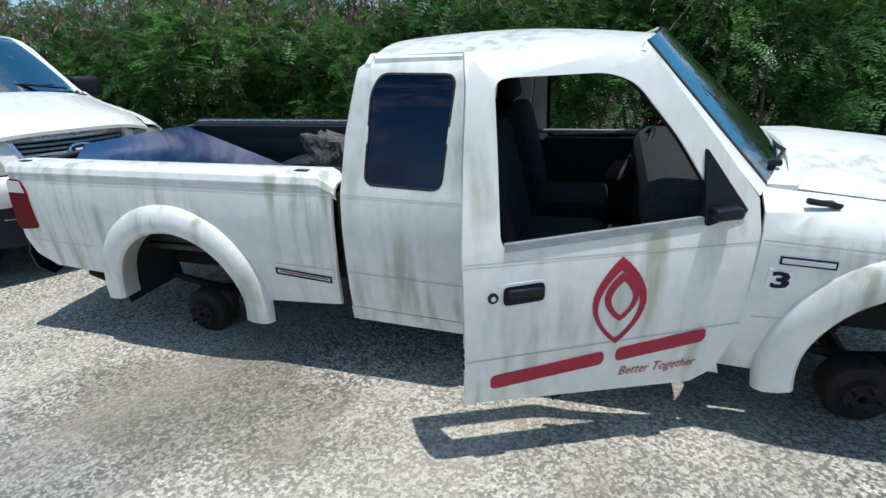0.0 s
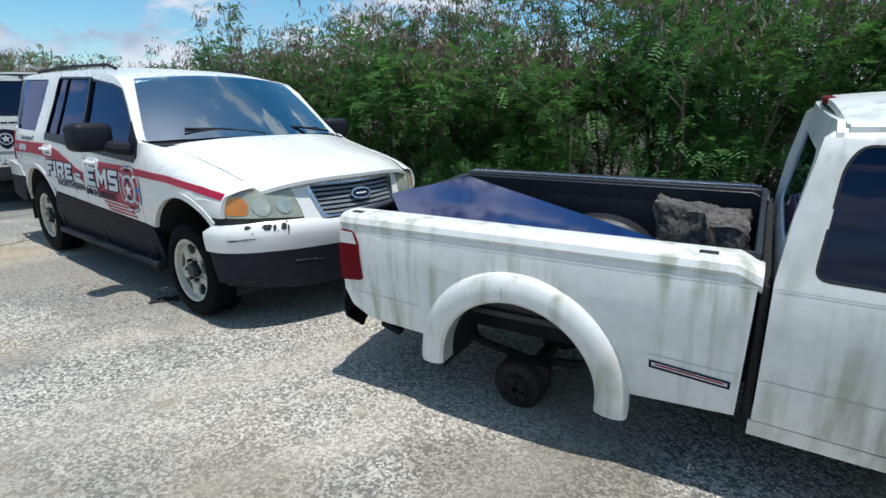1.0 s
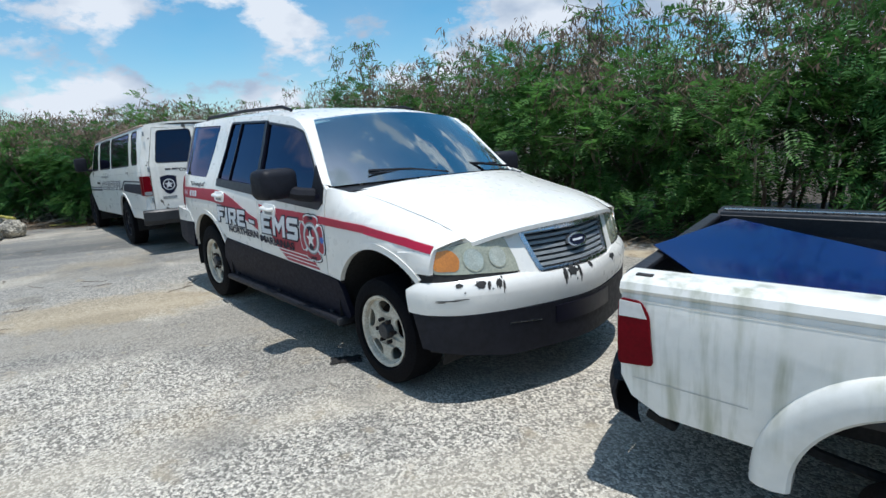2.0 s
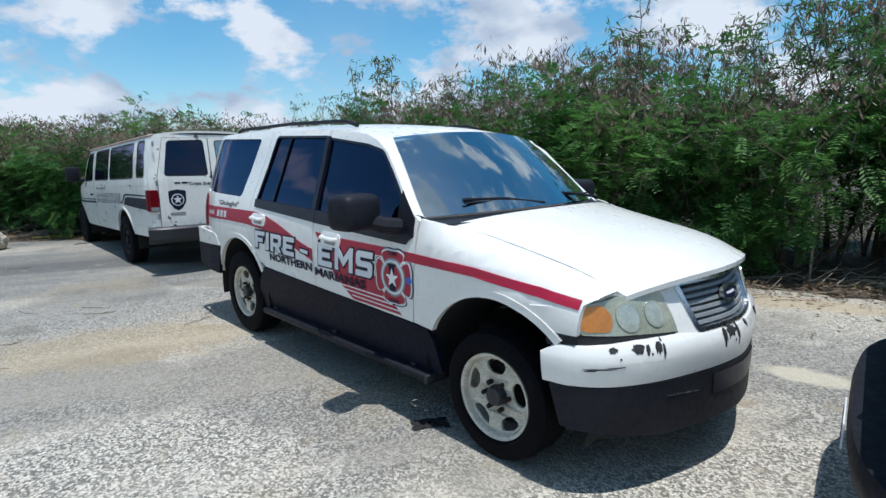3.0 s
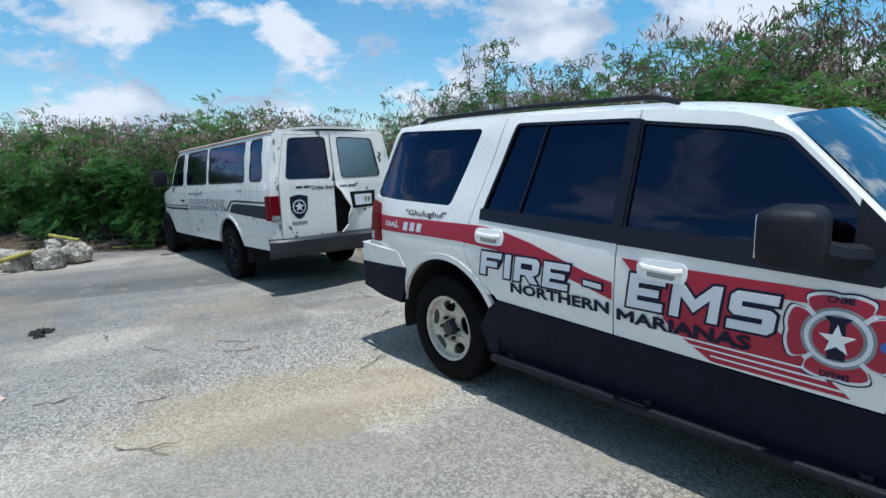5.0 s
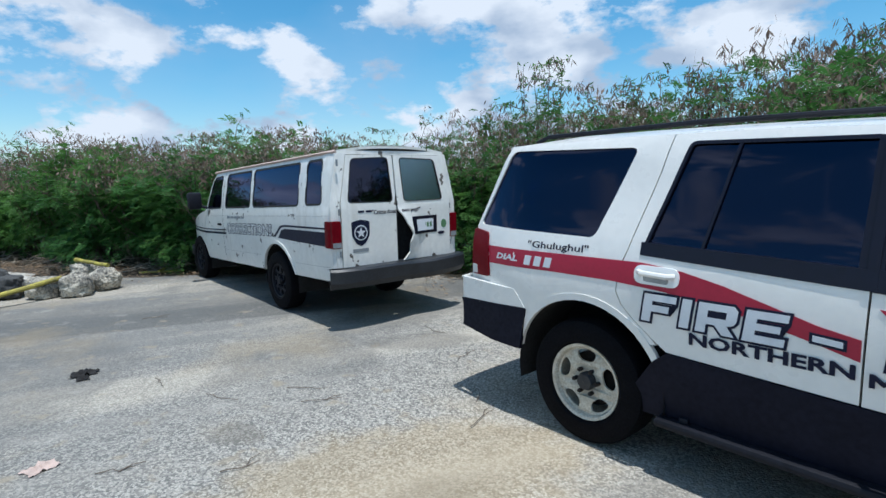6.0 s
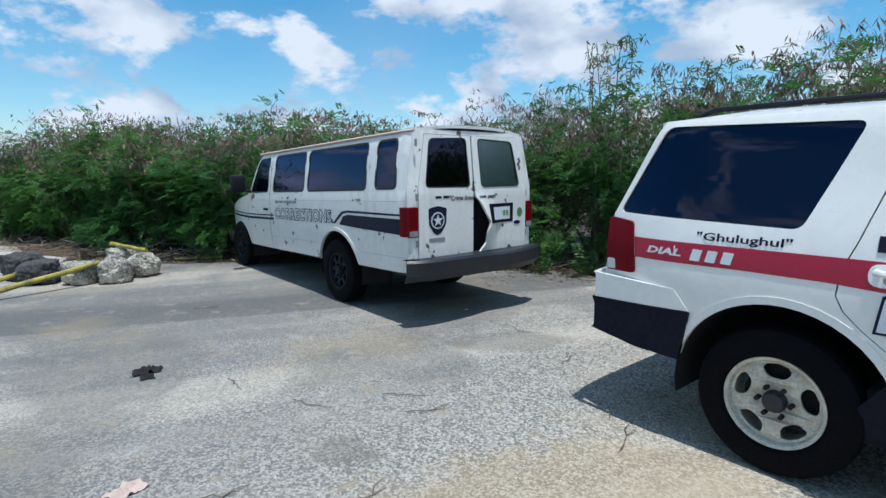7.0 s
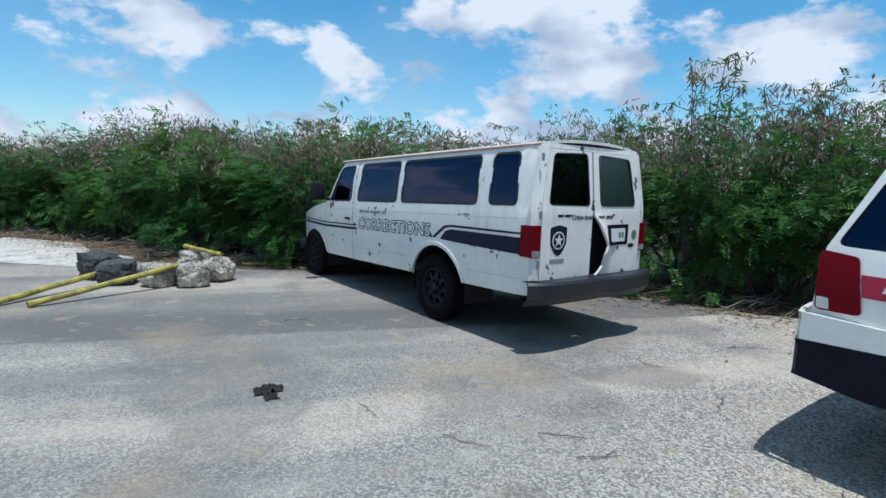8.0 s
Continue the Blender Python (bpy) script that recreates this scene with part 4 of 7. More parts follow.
    for i in range(25):
        t_ = i / 24
        row = []
        for j in range(21):
            q = -1 + 2 * j / 20
            xe = -0.79 + (xf(q * 0.72) + 0.79) * t_
            ye = hz(zt(xe)) - tap(xe)
            z = zt(xe) + 0.062 * (1 - abs(q) ** 3.2) * min(1, 0.45 + (xe + 0.79) * 1.2) - 0.02 * max(0, (xe - 1.4) / 0.6) ** 2
            row.append(Vector((xe - 0.04 * (1 - q * q) * (1 - t_), q * ye, z)))
        rows.append(row)
    part("roof", grid(rows, (0, 0, -0.03)), "paint_suv", root)
    rows = []
    for i in range(15):
        t_ = i / 14
        row = []
        for j in range(21):
            q = -1 + 2 * j / 20
            xe = 2.70 + 0.17 * (1 - q * q) * (1 - t_) + 1.01 * t_ + 0.205 * (1 - abs(q) ** 2.2) * t_
            xc = min(xe, 3.95)
            ye = edge_y(2.70 + 1.01 * t_) - 0.004
            ze = hood_z(2.70 + 1.01 * t_)
            row.append(Vector((xe, q * ye, ze + (0.055 + 0.02 * t_) * (1 - abs(q) ** (2.6 + 0.6 * t_)) - 0.022 * t_ ** 9)))
        rows.append(row)
    part("hood", grid(rows, (0, 0, -0.025)), "paint_suv", root, "sun-bleached white hood")
    rows = []
    for i in range(11):
        t_ = i / 10
        rows.append([Vector((xf(q * 0.72) * (1 - t_) + t_ * (2.72 - 0.21 * q * q), q * (0.735 + 0.185 * t_), (1.80 - 0.048 * q * q) * (1 - t_) + t_ * (1.285 - 0.02 * q * q) + 0.02 * math.sin(math.pi * t_))) for q in [-1 + 2 * j / 16 for j in range(17)]])
    w = part("windshield", grid(rows, (-0.004, 0, -0.002)), "wind", root, "blue-tinted windshield glass")
    w.visible_shadow = False
    # cowl and wipers
    rows = []
    for i in range(4):
        t_ = i / 3
        rows.append([Vector((2.69 - 0.21 * q * q + t_ * 0.23, q * 0.90, 1.258 - 0.012 * t_ - 0.02 * q * q + 0.012)) for q in [-1 + 2 * j / 16 for j in range(17)]])
    co = part("cowl", grid(rows, (0, 0, -0.03)), "black", root, "black louvred cowl")
    for yy in range(-13, 14):
        bm = bmesh.new()
        rbox(bm, (2.80 - 0.21 * (yy * 0.05) ** 2, yy * 0.05, 1.260 - 0.02 * (yy * 0.05) ** 2), (0.13, 0.012, 0.010), 0.003)
        part("louvre", bm, "trim", co)
    for y0, y1 in ((-0.62, 0.02), (0.10, 0.72)):
        bm = bmesh.new()
        tube(bm, [(2.70, y1, 1.30), (2.63, (y0 + y1) / 2, 1.345), (2.55, y0, 1.355)], 0.011, 6)
        tube(bm, [(2.58, y0 - 0.02, 1.335), (2.66, y1 - 0.08, 1.335)], 0.007, 6)
        part("wiper", bm, "black", root, "black wiper arm")
    # front: plan curve of the nose
    plan = [(3.42, 0.985), (3.55, 0.965), (3.63, 0.92), (3.71, 0.84), (3.78, 0.72), (3.84, 0.58), (3.89, 0.42), (3.935, 0.25), (3.962, 0.1), (3.97, 0.0)]
    L = [0.0]
    for a, b in zip(plan[:-1], plan[1:]):
        L.append(L[-1] + math.hypot(b[0] - a[0], b[1] - a[1]))
    fx, fy = curve(list(zip(L, [p[0] for p in plan]))), curve(list(zip(L, [p[1] for p in plan])))
    UL = L[-1]

    def nose(out=0.0):
        def f(u, v, lift=0.0):
            q = UL - abs(u)
            p = Vector((fx(q), fy(q), 0))
            d = Vector((fx(min(q + 0.02, UL)) - fx(max(q - 0.02, 0)), fy(min(q + 0.02, UL)) - fy(max(q - 0.02, 0)), 0)).normalized()
            n = Vector((-d.y, d.x, 0))
            if n.x < 0 or (n.x < 0.2 and n.y < 0):
                n = -n
            n = Vector((abs(n.x), abs(n.y), 0))
            p = p + n * (out + lift)
            back = 0.40 * max(0, v - 0.75) * n.x
            return Vector((p.x - back, p.y if u > 0 else -p.y, v))
        return f

    def inward(f):
        return lambda u, v: (Vector((2.6, 0, v)) - f(u, v)).normalized() * 0.03
    f0 = nose()
    uh0, uh1 = UL - 0.20, 0.50
    gtop, gbot = 0.435, 0.36
    grille = rounded([(-gbot, 0.748), (gbot, 0.748), (gtop, 0.998), (-gtop, 0.998)], 0.04)
    header = [(-uh1, 0.755), (-0.2, 0.728), (0.2, 0.728), (uh1, 0.755), (uh1 + 0.04, 0.975), (0.45, 1.004), (0.3, 1.012), (0, 1.018), (-0.3, 1.012), (-0.45, 1.004), (-uh1 - 0.04, 0.975)]
    part("front_panel", sheet(header, [grille], f0, inward(f0), 0.09), "paint_suv", root)
    gr = part("grille", sheet(grille, [], nose(-0.05), inward(f0), 0.1), "trim", root, "dark slatted radiator grille")
    part("grille_surround", sheet(inset(grille, -0.012), [inset(grille, 0.020)], nose(0.006), inward(f0), 0.1), "chrome", gr)
    for i in range(7):
        z = 0.775 + 0.032 * i
        wv = gbot + (gtop - gbot) * (z - 0.748) / 0.25 - 0.02
        part("slat", sheet([(-wv, z), (wv, z), (wv, z + 0.016), (-wv, z + 0.016)], [], nose(-0.012), lambda u, v: Vector((-0.03, 0, 0)), 0.12), "greyvinyl", gr)
    part("maker_badge", sheet([(0.088 * math.cos(t * 0.2618), 0.893 + 0.036 * math.sin(t * 0.2618)) for t in range(24)], [], nose(0.012), lambda u, v: Vector((-0.03, 0, 0)), 0.12), "navy", gr, "dark oval badge with silver rim")
    part("badge_rim", sheet([(0.098 * math.cos(t * 0.2618), 0.893 + 0.043 * math.sin(t * 0.2618)) for t in range(24)], [[(0.083 * math.cos(t * 0.2618), 0.893 + 0.031 * math.sin(t * 0.2618)) for t in range(24)]], nose(0.015), lambda u, v: Vector((-0.02, 0, 0)), 0.12), "chrome", gr)
    part("badge_mark", sheet([(-0.05, 0.888), (0.05, 0.888), (0.05, 0.899), (-0.05, 0.899)], [], nose(0.014), lambda u, v: Vector((-0.01, 0, 0)), 0.12), "silver", gr)
    for s in (-1, 1):
        hl = [(s * uh0, 0.80), (s * uh0, 0.93), (s * (UL - 0.42), 0.962), (s * (uh1 + 0.045), 0.972), (s * (uh1 + 0.01), 0.85), (s * (uh1 + 0.005), 0.775), (s * (UL - 0.5), 0.788)]
        h = part("headlight", sheet(rounded(hl, 0.02), [], nose(0.004), inward(f0), 0.05), "fogged", root, "yellowed clear headlight with amber corner")
        part("turn_signal", sheet(rounded([(s * (uh0 - 0.005), 0.815), (s * (uh0 - 0.005), 0.92), (s * (UL - 0.33), 0.938), (s * (UL - 0.375), 0.885), (s * (UL - 0.35), 0.812)], 0.03), [], nose(0.007), inward(f0), 0.05), "amber", h, "amber corner lamp")
        for uu, rr in ((uh1 + 0.27, 0.058), (uh1 + 0.12, 0.052)):
            part("reflector", sheet([(s * (uu + rr * math.cos(t * 0.3927)), 0.872 + rr * 1.05 * math.sin(t * 0.3927)) for t in range(16)], [], nose(0.008), inward(f0), 0.05), "bulb", h)
            part("bulb_ring", sheet([(s * (uu + rr * 1.12 * math.cos(t * 0.3927)), 0.872 + rr * 1.18 * math.sin(t * 0.3927)) for t in range(16)], [[(s * (uu + rr * math.cos(t * 0.3927)), 0.872 + rr * 1.05 * math.sin(t * 0.3927)) for t in range(16)]], nose(0.009), inward(f0), 0.05), "fogged", h)
        rows = []
        for i in range(9):
            u = uh0 + 0.04 + (uh1 - uh0 - 0.06) * i / 8
            zt_ = 0.925 + (0.972 - 0.925) * (i / 8) ** 0.6
            p = f0(s * u, zt_)
            rows.append([p + Vector((0.004, 0, -0.004)), p + Vector((-0.03, -s * 0.02, 0.012)), Vector((p.x - 0.12, p.y * 0.86, p.z + 0.022))])
        part("lamp_brow", grid(rows, (0, 0, -0.02)), "paint_suv", root)
        part("lamp_gap", sheet([(s * (uh0 + 0.17), 0.735), (s * (uh1 + 0.02), 0.745), (s * (uh1 + 0.02), 0.79), (s * (UL - 0.48), 0.80), (s * (uh0 + 0.17), 0.80)], [], nose(0.001), inward(f0), 0.1), "seam", root)
    fb = nose(0.045)
    UB = UL
    bump = [(-UB + 0.03, 0.565), (-UB + 0.25, 0.565), (-0.5, 0.56), (0.5, 0.56), (UB - 0.25, 0.565), (UB - 0.03, 0.565), (UB - 0.02, 0.70), (UB - 0.10, 0.745), (UB - 0.45, 0.768), (0.52, 0.765), (0.3, 0.74), (-0.3, 0.74), (-0.52, 0.765), (-UB + 0.45, 0.768), (-UB + 0.10, 0.745), (-UB + 0.02, 0.70)]

    def fbs(u, v, lift=0.0):
        p = fb(u, v, lift)
        t = (v - 0.67) / 0.1
        k = -0.05 * max(0, t) ** 2 - 0.012 * max(0, -t) ** 2
        c = Vector((p.x - 3.0, p.y, 0)).normalized()
        return p + c * k
    part("front_bumper", sheet(bump, [], fbs, inward(fb), 0.045), "paint_suv", root, "white bumper with scraped paint")
    low = [(-UB + 0.06, 0.562), (-0.5, 0.556), (0.5, 0.556), (UB - 0.06, 0.562), (UB - 0.12, 0.36), (0.6, 0.285), (-0.6, 0.285), (-UB + 0.12, 0.36)]
    lo_ = part("lower_bumper", sheet(low, [], nose(0.035), inward(fb), 0.07), "black", root, "black lower bumper")
    # thin bright strip on the right half of the lower bumper
    part("bumper_strip", sheet([(-UB + 0.62, 0.478), (-0.38, 0.462), (-0.38, 0.468), (-UB + 0.62, 0.486)], [], nose(0.039), inward(fb), 0.09), "chrome", lo_, "thin bright strip")
    part("plate_recess", sheet([(-0.28, 0.42), (0.28, 0.42), (0.28, 0.53), (-0.28, 0.53)], [], nose(0.041), inward(fb), 0.09), "trim", lo_)
    # scraped paint: ragged bare patches with runs below them and small flecks round them
    rr_ = random.Random(3)

    def scrape(cu, cv, su, sv, runs):
        n = 22
        pts = []
        for k in range(n):
            a = 2 * math.pi * k / n
            drop_ = rr_.uniform(0.2, 1.6) if math.sin(a) < -0.2 and runs else rr_.uniform(0.55, 1.05)
            pts.append((cu + su * math.cos(a) * rr_.uniform(0.75, 1.1), cv + sv * math.sin(a) * drop_))
        part("scrape", decal(pts, fbs, 0.003, 0.05), "seam", root, "bare dark scrape in the paint")

    for cu, cv, su, sv, runs in ((-0.895, 0.738, 0.022, 0.012, 1), (-0.775, 0.735, 0.035, 0.018, 1), (-0.725, 0.728, 0.012, 0.022, 1), (-0.665, 0.732, 0.022, 0.026, 1), (-0.635, 0.715, 0.008, 0.03, 1), (-0.14, 0.725, 0.045, 0.032, 1), (-0.20, 0.712, 0.018, 0.045, 1),
                                 (-0.08, 0.72, 0.012, 0.05, 1), (0.03, 0.735, 0.02, 0.02, 1), (0.37, 0.72, 0.05, 0.02, 1), (-0.95, 0.655, 0.07, 0.004, 0), (-0.88, 0.662, 0.045, 0.003, 0), (-0.99, 0.648, 0.03, 0.003, 0)):
        scrape(cu, cv, su, sv, runs)
    for k in range(16):
        scrape(rr_.choice((-0.89, -0.76, -0.68, -0.15)) + rr_.gauss(0, 0.03), 0.722 + rr_.gauss(0, 0.018), rr_.uniform(0.003, 0.007), rr_.uniform(0.003, 0.009), 0)
    # tailgate and rear bumper
    xr = curve([(0.75, -1.085), (1.0, -1.085), (1.3, -1.055), (1.5, -0.97), (1.86, -0.79)])

    def back(y, z, lift=0.0):
        return Vector((xr(z) + 0.07 * (abs(y) / 0.9) ** 3 - lift, y, z))
    tg = [(-0.88, 0.80), (0.88, 0.80), (0.86, 1.30), (0.70, 1.86), (-0.70, 1.86), (-0.86, 1.30)]
    rw = rounded([(-0.80, 1.32), (0.80, 1.32), (0.66, 1.81), (-0.66, 1.81)], 0.05)
    part("tailgate", sheet(tg, [rw], back, lambda u, v: Vector((0.03, 0, 0)), 0.12), "paint_suv", root)
    part("rear_window", sheet(inset(rw, -0.01), [], lambda u, v: back(u, v, -0.01), lambda u, v: Vector((0.004, 0, 0)), 0.2), "tint", root)

    def rb(u, v, lift=0.0):
        a = min(1, abs(u) / 0.97)
        if abs(u) <= 0.97:
            return Vector((-1.165 + 0.07 * a ** 4 - lift, u, v))
        s_ = 1 if u > 0 else -1
        x_ = -1.095 + (abs(u) - 0.97)
        return Vector((x_, s_ * (0.975 + 0.036 * min(1, (x_ + 1.095) / 0.4) + lift), v))
    part("rear_bumper", sheet([(-1.62, 0.79), (-1.53, 0.905), (-0.97, 0.925), (0.97, 0.925), (1.53, 0.905), (1.62, 0.79), (0.97, 0.765), (-0.97, 0.765)], [], rb, lambda u, v: Vector((0.03, 0, 0)) if abs(u) < 0.97 else Vector((0, -0.03 if u > 0 else 0.03, 0)), 0.09), "paint_suv", root)
    part("rear_bumper_lower", sheet([(-1.63, 0.785), (-0.97, 0.762), (0.97, 0.762), (1.63, 0.785), (1.575, 0.50), (1.30, 0.51), (0.97, 0.555), (-0.97, 0.555), (-1.30, 0.51), (-1.575, 0.50)], [], lambda u, v: rb(u, v, 0.004), lambda u, v: Vector((0.03, 0, 0)) if abs(u) < 0.97 else Vector((0, -0.03 if u > 0 else 0.03, 0)), 0.09), "clad", root, "dark lower rear bumper")
    bm = bmesh.new()
    rbox(bm, (-0.72, -0.55, 0.40), (0.14, 0.10, 0.05), 0.015)
    part("tow_bracket", bm, "under", root)
    # underbody and cabin
    bm = bmesh.new()
    rbox(bm, (1.4, 0, 0.50), (4.9, 1.1, 0.16), 0.05)
    rbox(bm, (1.35, 0, 0.50), (2.0, 1.84, 0.14), 0.04)
    part("underbody", bm, "under", root)
    for xx in (0, 3.12):
        bm = bmesh.new()
        tube(bm, [(xx, -0.7, 0.38), (xx, 0.7, 0.38)], 0.05, 8)
        part("axle", bm, "under", root)
    bm = bmesh.new()
    rbox(bm, (2.42, 0, 1.12), (0.42, 1.66, 0.22), 0.08)
    part("dashboard", bm, "greycloth", root)
    bm = bmesh.new()
    rbox(bm, (3.2, 0, 0.85), (1.0, 1.0, 0.3), 0.08)
    part("engine", bm, "under", root)
    # unseen solid added inside the nose to keep sun off the ground below
    bm = bmesh.new()
    ring = [nose(-0.035)(u, 0.7) for u in [-UL + 0.12 + (2 * UL - 0.24) * i / 24 for i in range(25)]]
    face = bm.faces.new([bm.verts.new((p.x, p.y, 0.31)) for p in ring])
    up = bmesh.ops.extrude_face_region(bm, geom=[face])["geom"]
    bmesh.ops.translate(bm, vec=(0, 0, 0.40), verts=[v for v in up if isinstance(v, bmesh.types.BMVert)])
    bmesh.ops.triangulate(bm, faces=bm.faces[:])
    bmesh.ops.recalc_face_normals(bm, faces=bm.faces[:])
    part("nose_sun_block", bm, "under", root)
    for yy in (-0.42, 0.42):
        seat(root, 1.55, yy, 0.85, "greycloth")
        seat(root, 0.55, yy, 0.85, "greycloth", 0.6)
    steering(root, 2.06, 0.40, 1.20)
    put_wheels(root, [(0, -0.86, 0.392, -1), (0, 0.86, 0.392, 1)], wheel_parts(0.39, 0.238, 0.26, 5, root))
    put_wheels(root, [(3.11, -0.86, 0.352, -1), (3.11, 0.86, 0.352, 1)], wheel_parts(0.352, 0.236, 0.27, 5, root))
    # livery on the right side
    f = side(-1)

    def dec(name, poly, material, lift=0.003, label="", parent=root):
        return part(name, decal(poly, f, lift), material, parent, label)
    s1 = dec("red_stripe", [(-0.81, 1.055), (-0.2, 1.06), (0.20, 1.055), (0.50, 1.035), (0.75, 1.0), (1.0, 0.955), (1.2, 0.905), (1.352, 0.862), (1.352, 0.955), (1.2, 0.985), (1.0, 1.045), (0.80, 1.105), (0.6, 1.15), (0.38, 1.175), (-0.2, 1.175), (-0.83, 1.175)], "redvinyl", 0.003, "red sweeping stripe")
    dec("red_stripe", [(1.40, 1.09), (1.75, 1.075), (2.12, 1.07), (2.53, 1.06), (2.53, 1.005), (2.12, 1.01), (1.95, 1.005), (2.05, 0.93), (2.38, 0.655), (1.86, 0.665), (1.66, 0.79), (1.58, 0.90), (1.50, 0.99)], "redvinyl", 0.003, "red stripe running into a pointed tail")
    dec("red_stripe", [(2.535, 1.06), (3.0, 1.042), (3.4, 1.0), (3.60, 0.962), (3.60, 0.922), (3.4, 0.955), (3.0, 0.995), (2.535, 1.005)], "redvinyl", 0.007, "red stripe along the fender")
    for i in range(3):
        a = 0.665 + 0.030 * i + 0.012
        dec("white_line", [(1.86 - 0.10 * i, a + 0.012), (2.36 - 0.055 * i, a - 0.002), (2.35 - 0.055 * i, a + 0.006), (1.855 - 0.10 * i, a + 0.019)], "whitevinyl", 0.005)
    shapes = {
        "F": ([(0, 0), (0.28, 0), (0.28, 0.38), (0.82, 0.38), (0.82, 0.62), (0.28, 0.62), (0.28, 0.76), (1, 0.76), (1, 1), (0, 1)], None),
        "I": ([(0, 0), (1, 0), (1, 1), (0, 1)], None),
        "R": ([(0, 0), (0.26, 0), (0.26, 0.3), (0.48, 0.3), (0.70, 0), (1, 0), (0.78, 0.32), (0.94, 0.38), (1, 0.5), (1, 0.86), (0.88, 1), (0, 1)], [(0.26, 0.53), (0.74, 0.53), (0.74, 0.77), (0.26, 0.77)]),
        "E": ([(0, 0), (1, 0), (1, 0.24), (0.28, 0.24), (0.28, 0.39), (0.86, 0.39), (0.86, 0.61), (0.28, 0.61), (0.28, 0.76), (1, 0.76), (1, 1), (0, 1)], None),
        "M": ([(0, 0), (0.2, 0), (0.2, 0.6), (0.5, 0.2), (0.8, 0.6), (0.8, 0), (1, 0), (1, 1), (0.82, 1), (0.5, 0.56), (0.18, 1), (0, 1)], None),
        "S": ([(0, 0), (0.88, 0), (1, 0.12), (1, 0.52), (0.88, 0.62), (0.26, 0.62), (0.26, 0.76), (1, 0.76), (1, 1), (0.12, 1), (0, 0.88), (0, 0.5), (0.12, 0.38), (0.74, 0.38), (0.74, 0.24), (0, 0.24)], None)}
    for ch, x0, x1, z0, h_ in (("F", 0.40, 0.575, 0.866, 0.150), ("I", 0.607, 0.655, 0.866, 0.150), ("R", 0.69, 0.875, 0.864, 0.150), ("E", 0.91, 1.085, 0.862, 0.150),
                               ("E", 1.45, 1.635, 0.850, 0.172), ("M", 1.672, 1.892, 0.848, 0.172), ("S", 1.93, 2.115, 0.846, 0.172)):
        outer, hole = shapes[ch]
        fit_ = lambda pts: [(x0 + px * (x1 - x0) + 0.02 * (pz - 0.5), z0 + pz * h_) for px, pz in pts]
        part("outline", decal(inset(fit_(outer), -0.012), f, 0.006), "navy", root, "dark outline of a letter")
        part("lettering", decal(fit_(outer), f, 0.0085, 0.12, [fit_(hole)[::-1]] if hole else ()), "silver", root, "silver block letter")
    dec("dash", [(1.17, 0.905), (1.305, 0.895), (1.305, 0.945), (1.17, 0.955)], "navy", 0.006)
    dec("dash", [(1.183, 0.917), (1.292, 0.908), (1.292, 0.934), (1.183, 0.943)], "silver", 0.0085)
    part("lettering", letters("NORTHERN", 0.655, 1.335, 0.785, 0.845, f, 0.003, 0.006), "navy", root, "navy lettering")
    part("lettering", decal([(1.385 + 0.095 * px, 0.766 + 0.058 * pz) for px, pz in shapes["M"][0]], f, 0.009), "navy", root, "navy letter")
    part("lettering", letters("ARIANAS", 1.49, 2.02, 0.762, 0.822, f, 0.003, 0.009), "navy", root, "navy lettering")
    part("lettering", letters('"Ghulughul"', -0.43, 0.03, 1.185, 1.24, f, 0.001, 0.004), "navy", root, "small navy lettering")
    part("lettering", letters("DIAL", -0.72, -0.51, 1.098, 1.135, f, 0.002, 0.006, 0.2), "silver", root, "small white slanted lettering")
    for i in range(3):
        xx = -0.455 + 0.082 * i
        dec("number_bar", [(xx, 1.082), (xx + 0.052, 1.080), (xx + 0.066, 1.142), (xx + 0.014, 1.144)], "silver", 0.006, "white number bar")
    # round service emblem: four-lobed cross with rings and a star
    cx, cz, R = 2.325, 0.890, 0.203

    def lobes(r0, r1, n=144):
        out = []
        for i in range(n):
            a = 2 * math.pi * i / n
            d_ = a % (math.pi / 2) - math.pi / 4
            k = 1 - math.exp(-(d_ / 0.10) ** 2) - 0.30 * (abs(d_) / (math.pi / 4)) ** 2
            out.append((cx + (r0 + (r1 - r0) * k) * math.cos(a), cz + (r0 + (r1 - r0) * k) * math.sin(a) * 0.97))
        return out

    def disc(r, n=32, x0=cx, z0=cz):
        return [(x0 + r * math.cos(2 * math.pi * i / n), z0 + r * math.sin(2 * math.pi * i / n)) for i in range(n)]
    e = dec("emblem", lobes(R * 0.66, R), "navy", 0.0045, "red four-lobed service emblem with a star")
    dec("emblem_rim", lobes(R * 0.63, R * 0.965), "silver", 0.006, "", e)
    dec("emblem_field", lobes(R * 0.58, R * 0.90), "redvinyl", 0.0075, "", e)
    dec("emblem_ring", disc(R * 0.60), "greyvinyl", 0.009, "", e)
    dec("emblem_ring", disc(R * 0.54), "silver", 0.0105, "", e)
    dec("emblem_ring", disc(R * 0.46), "greyvinyl", 0.012, "", e)
    dec("emblem_disc", disc(R * 0.40), "redvinyl", 0.0132, "", e)
    dec("emblem_column", [(cx - 0.03, cz - 0.085), (cx + 0.03, cz - 0.085), (cx + 0.025, cz + 0.06), (cx + 0.045, cz + 0.085), (cx - 0.045, cz + 0.085), (cx - 0.025, cz + 0.06)], "navy", 0.0145, "", e)
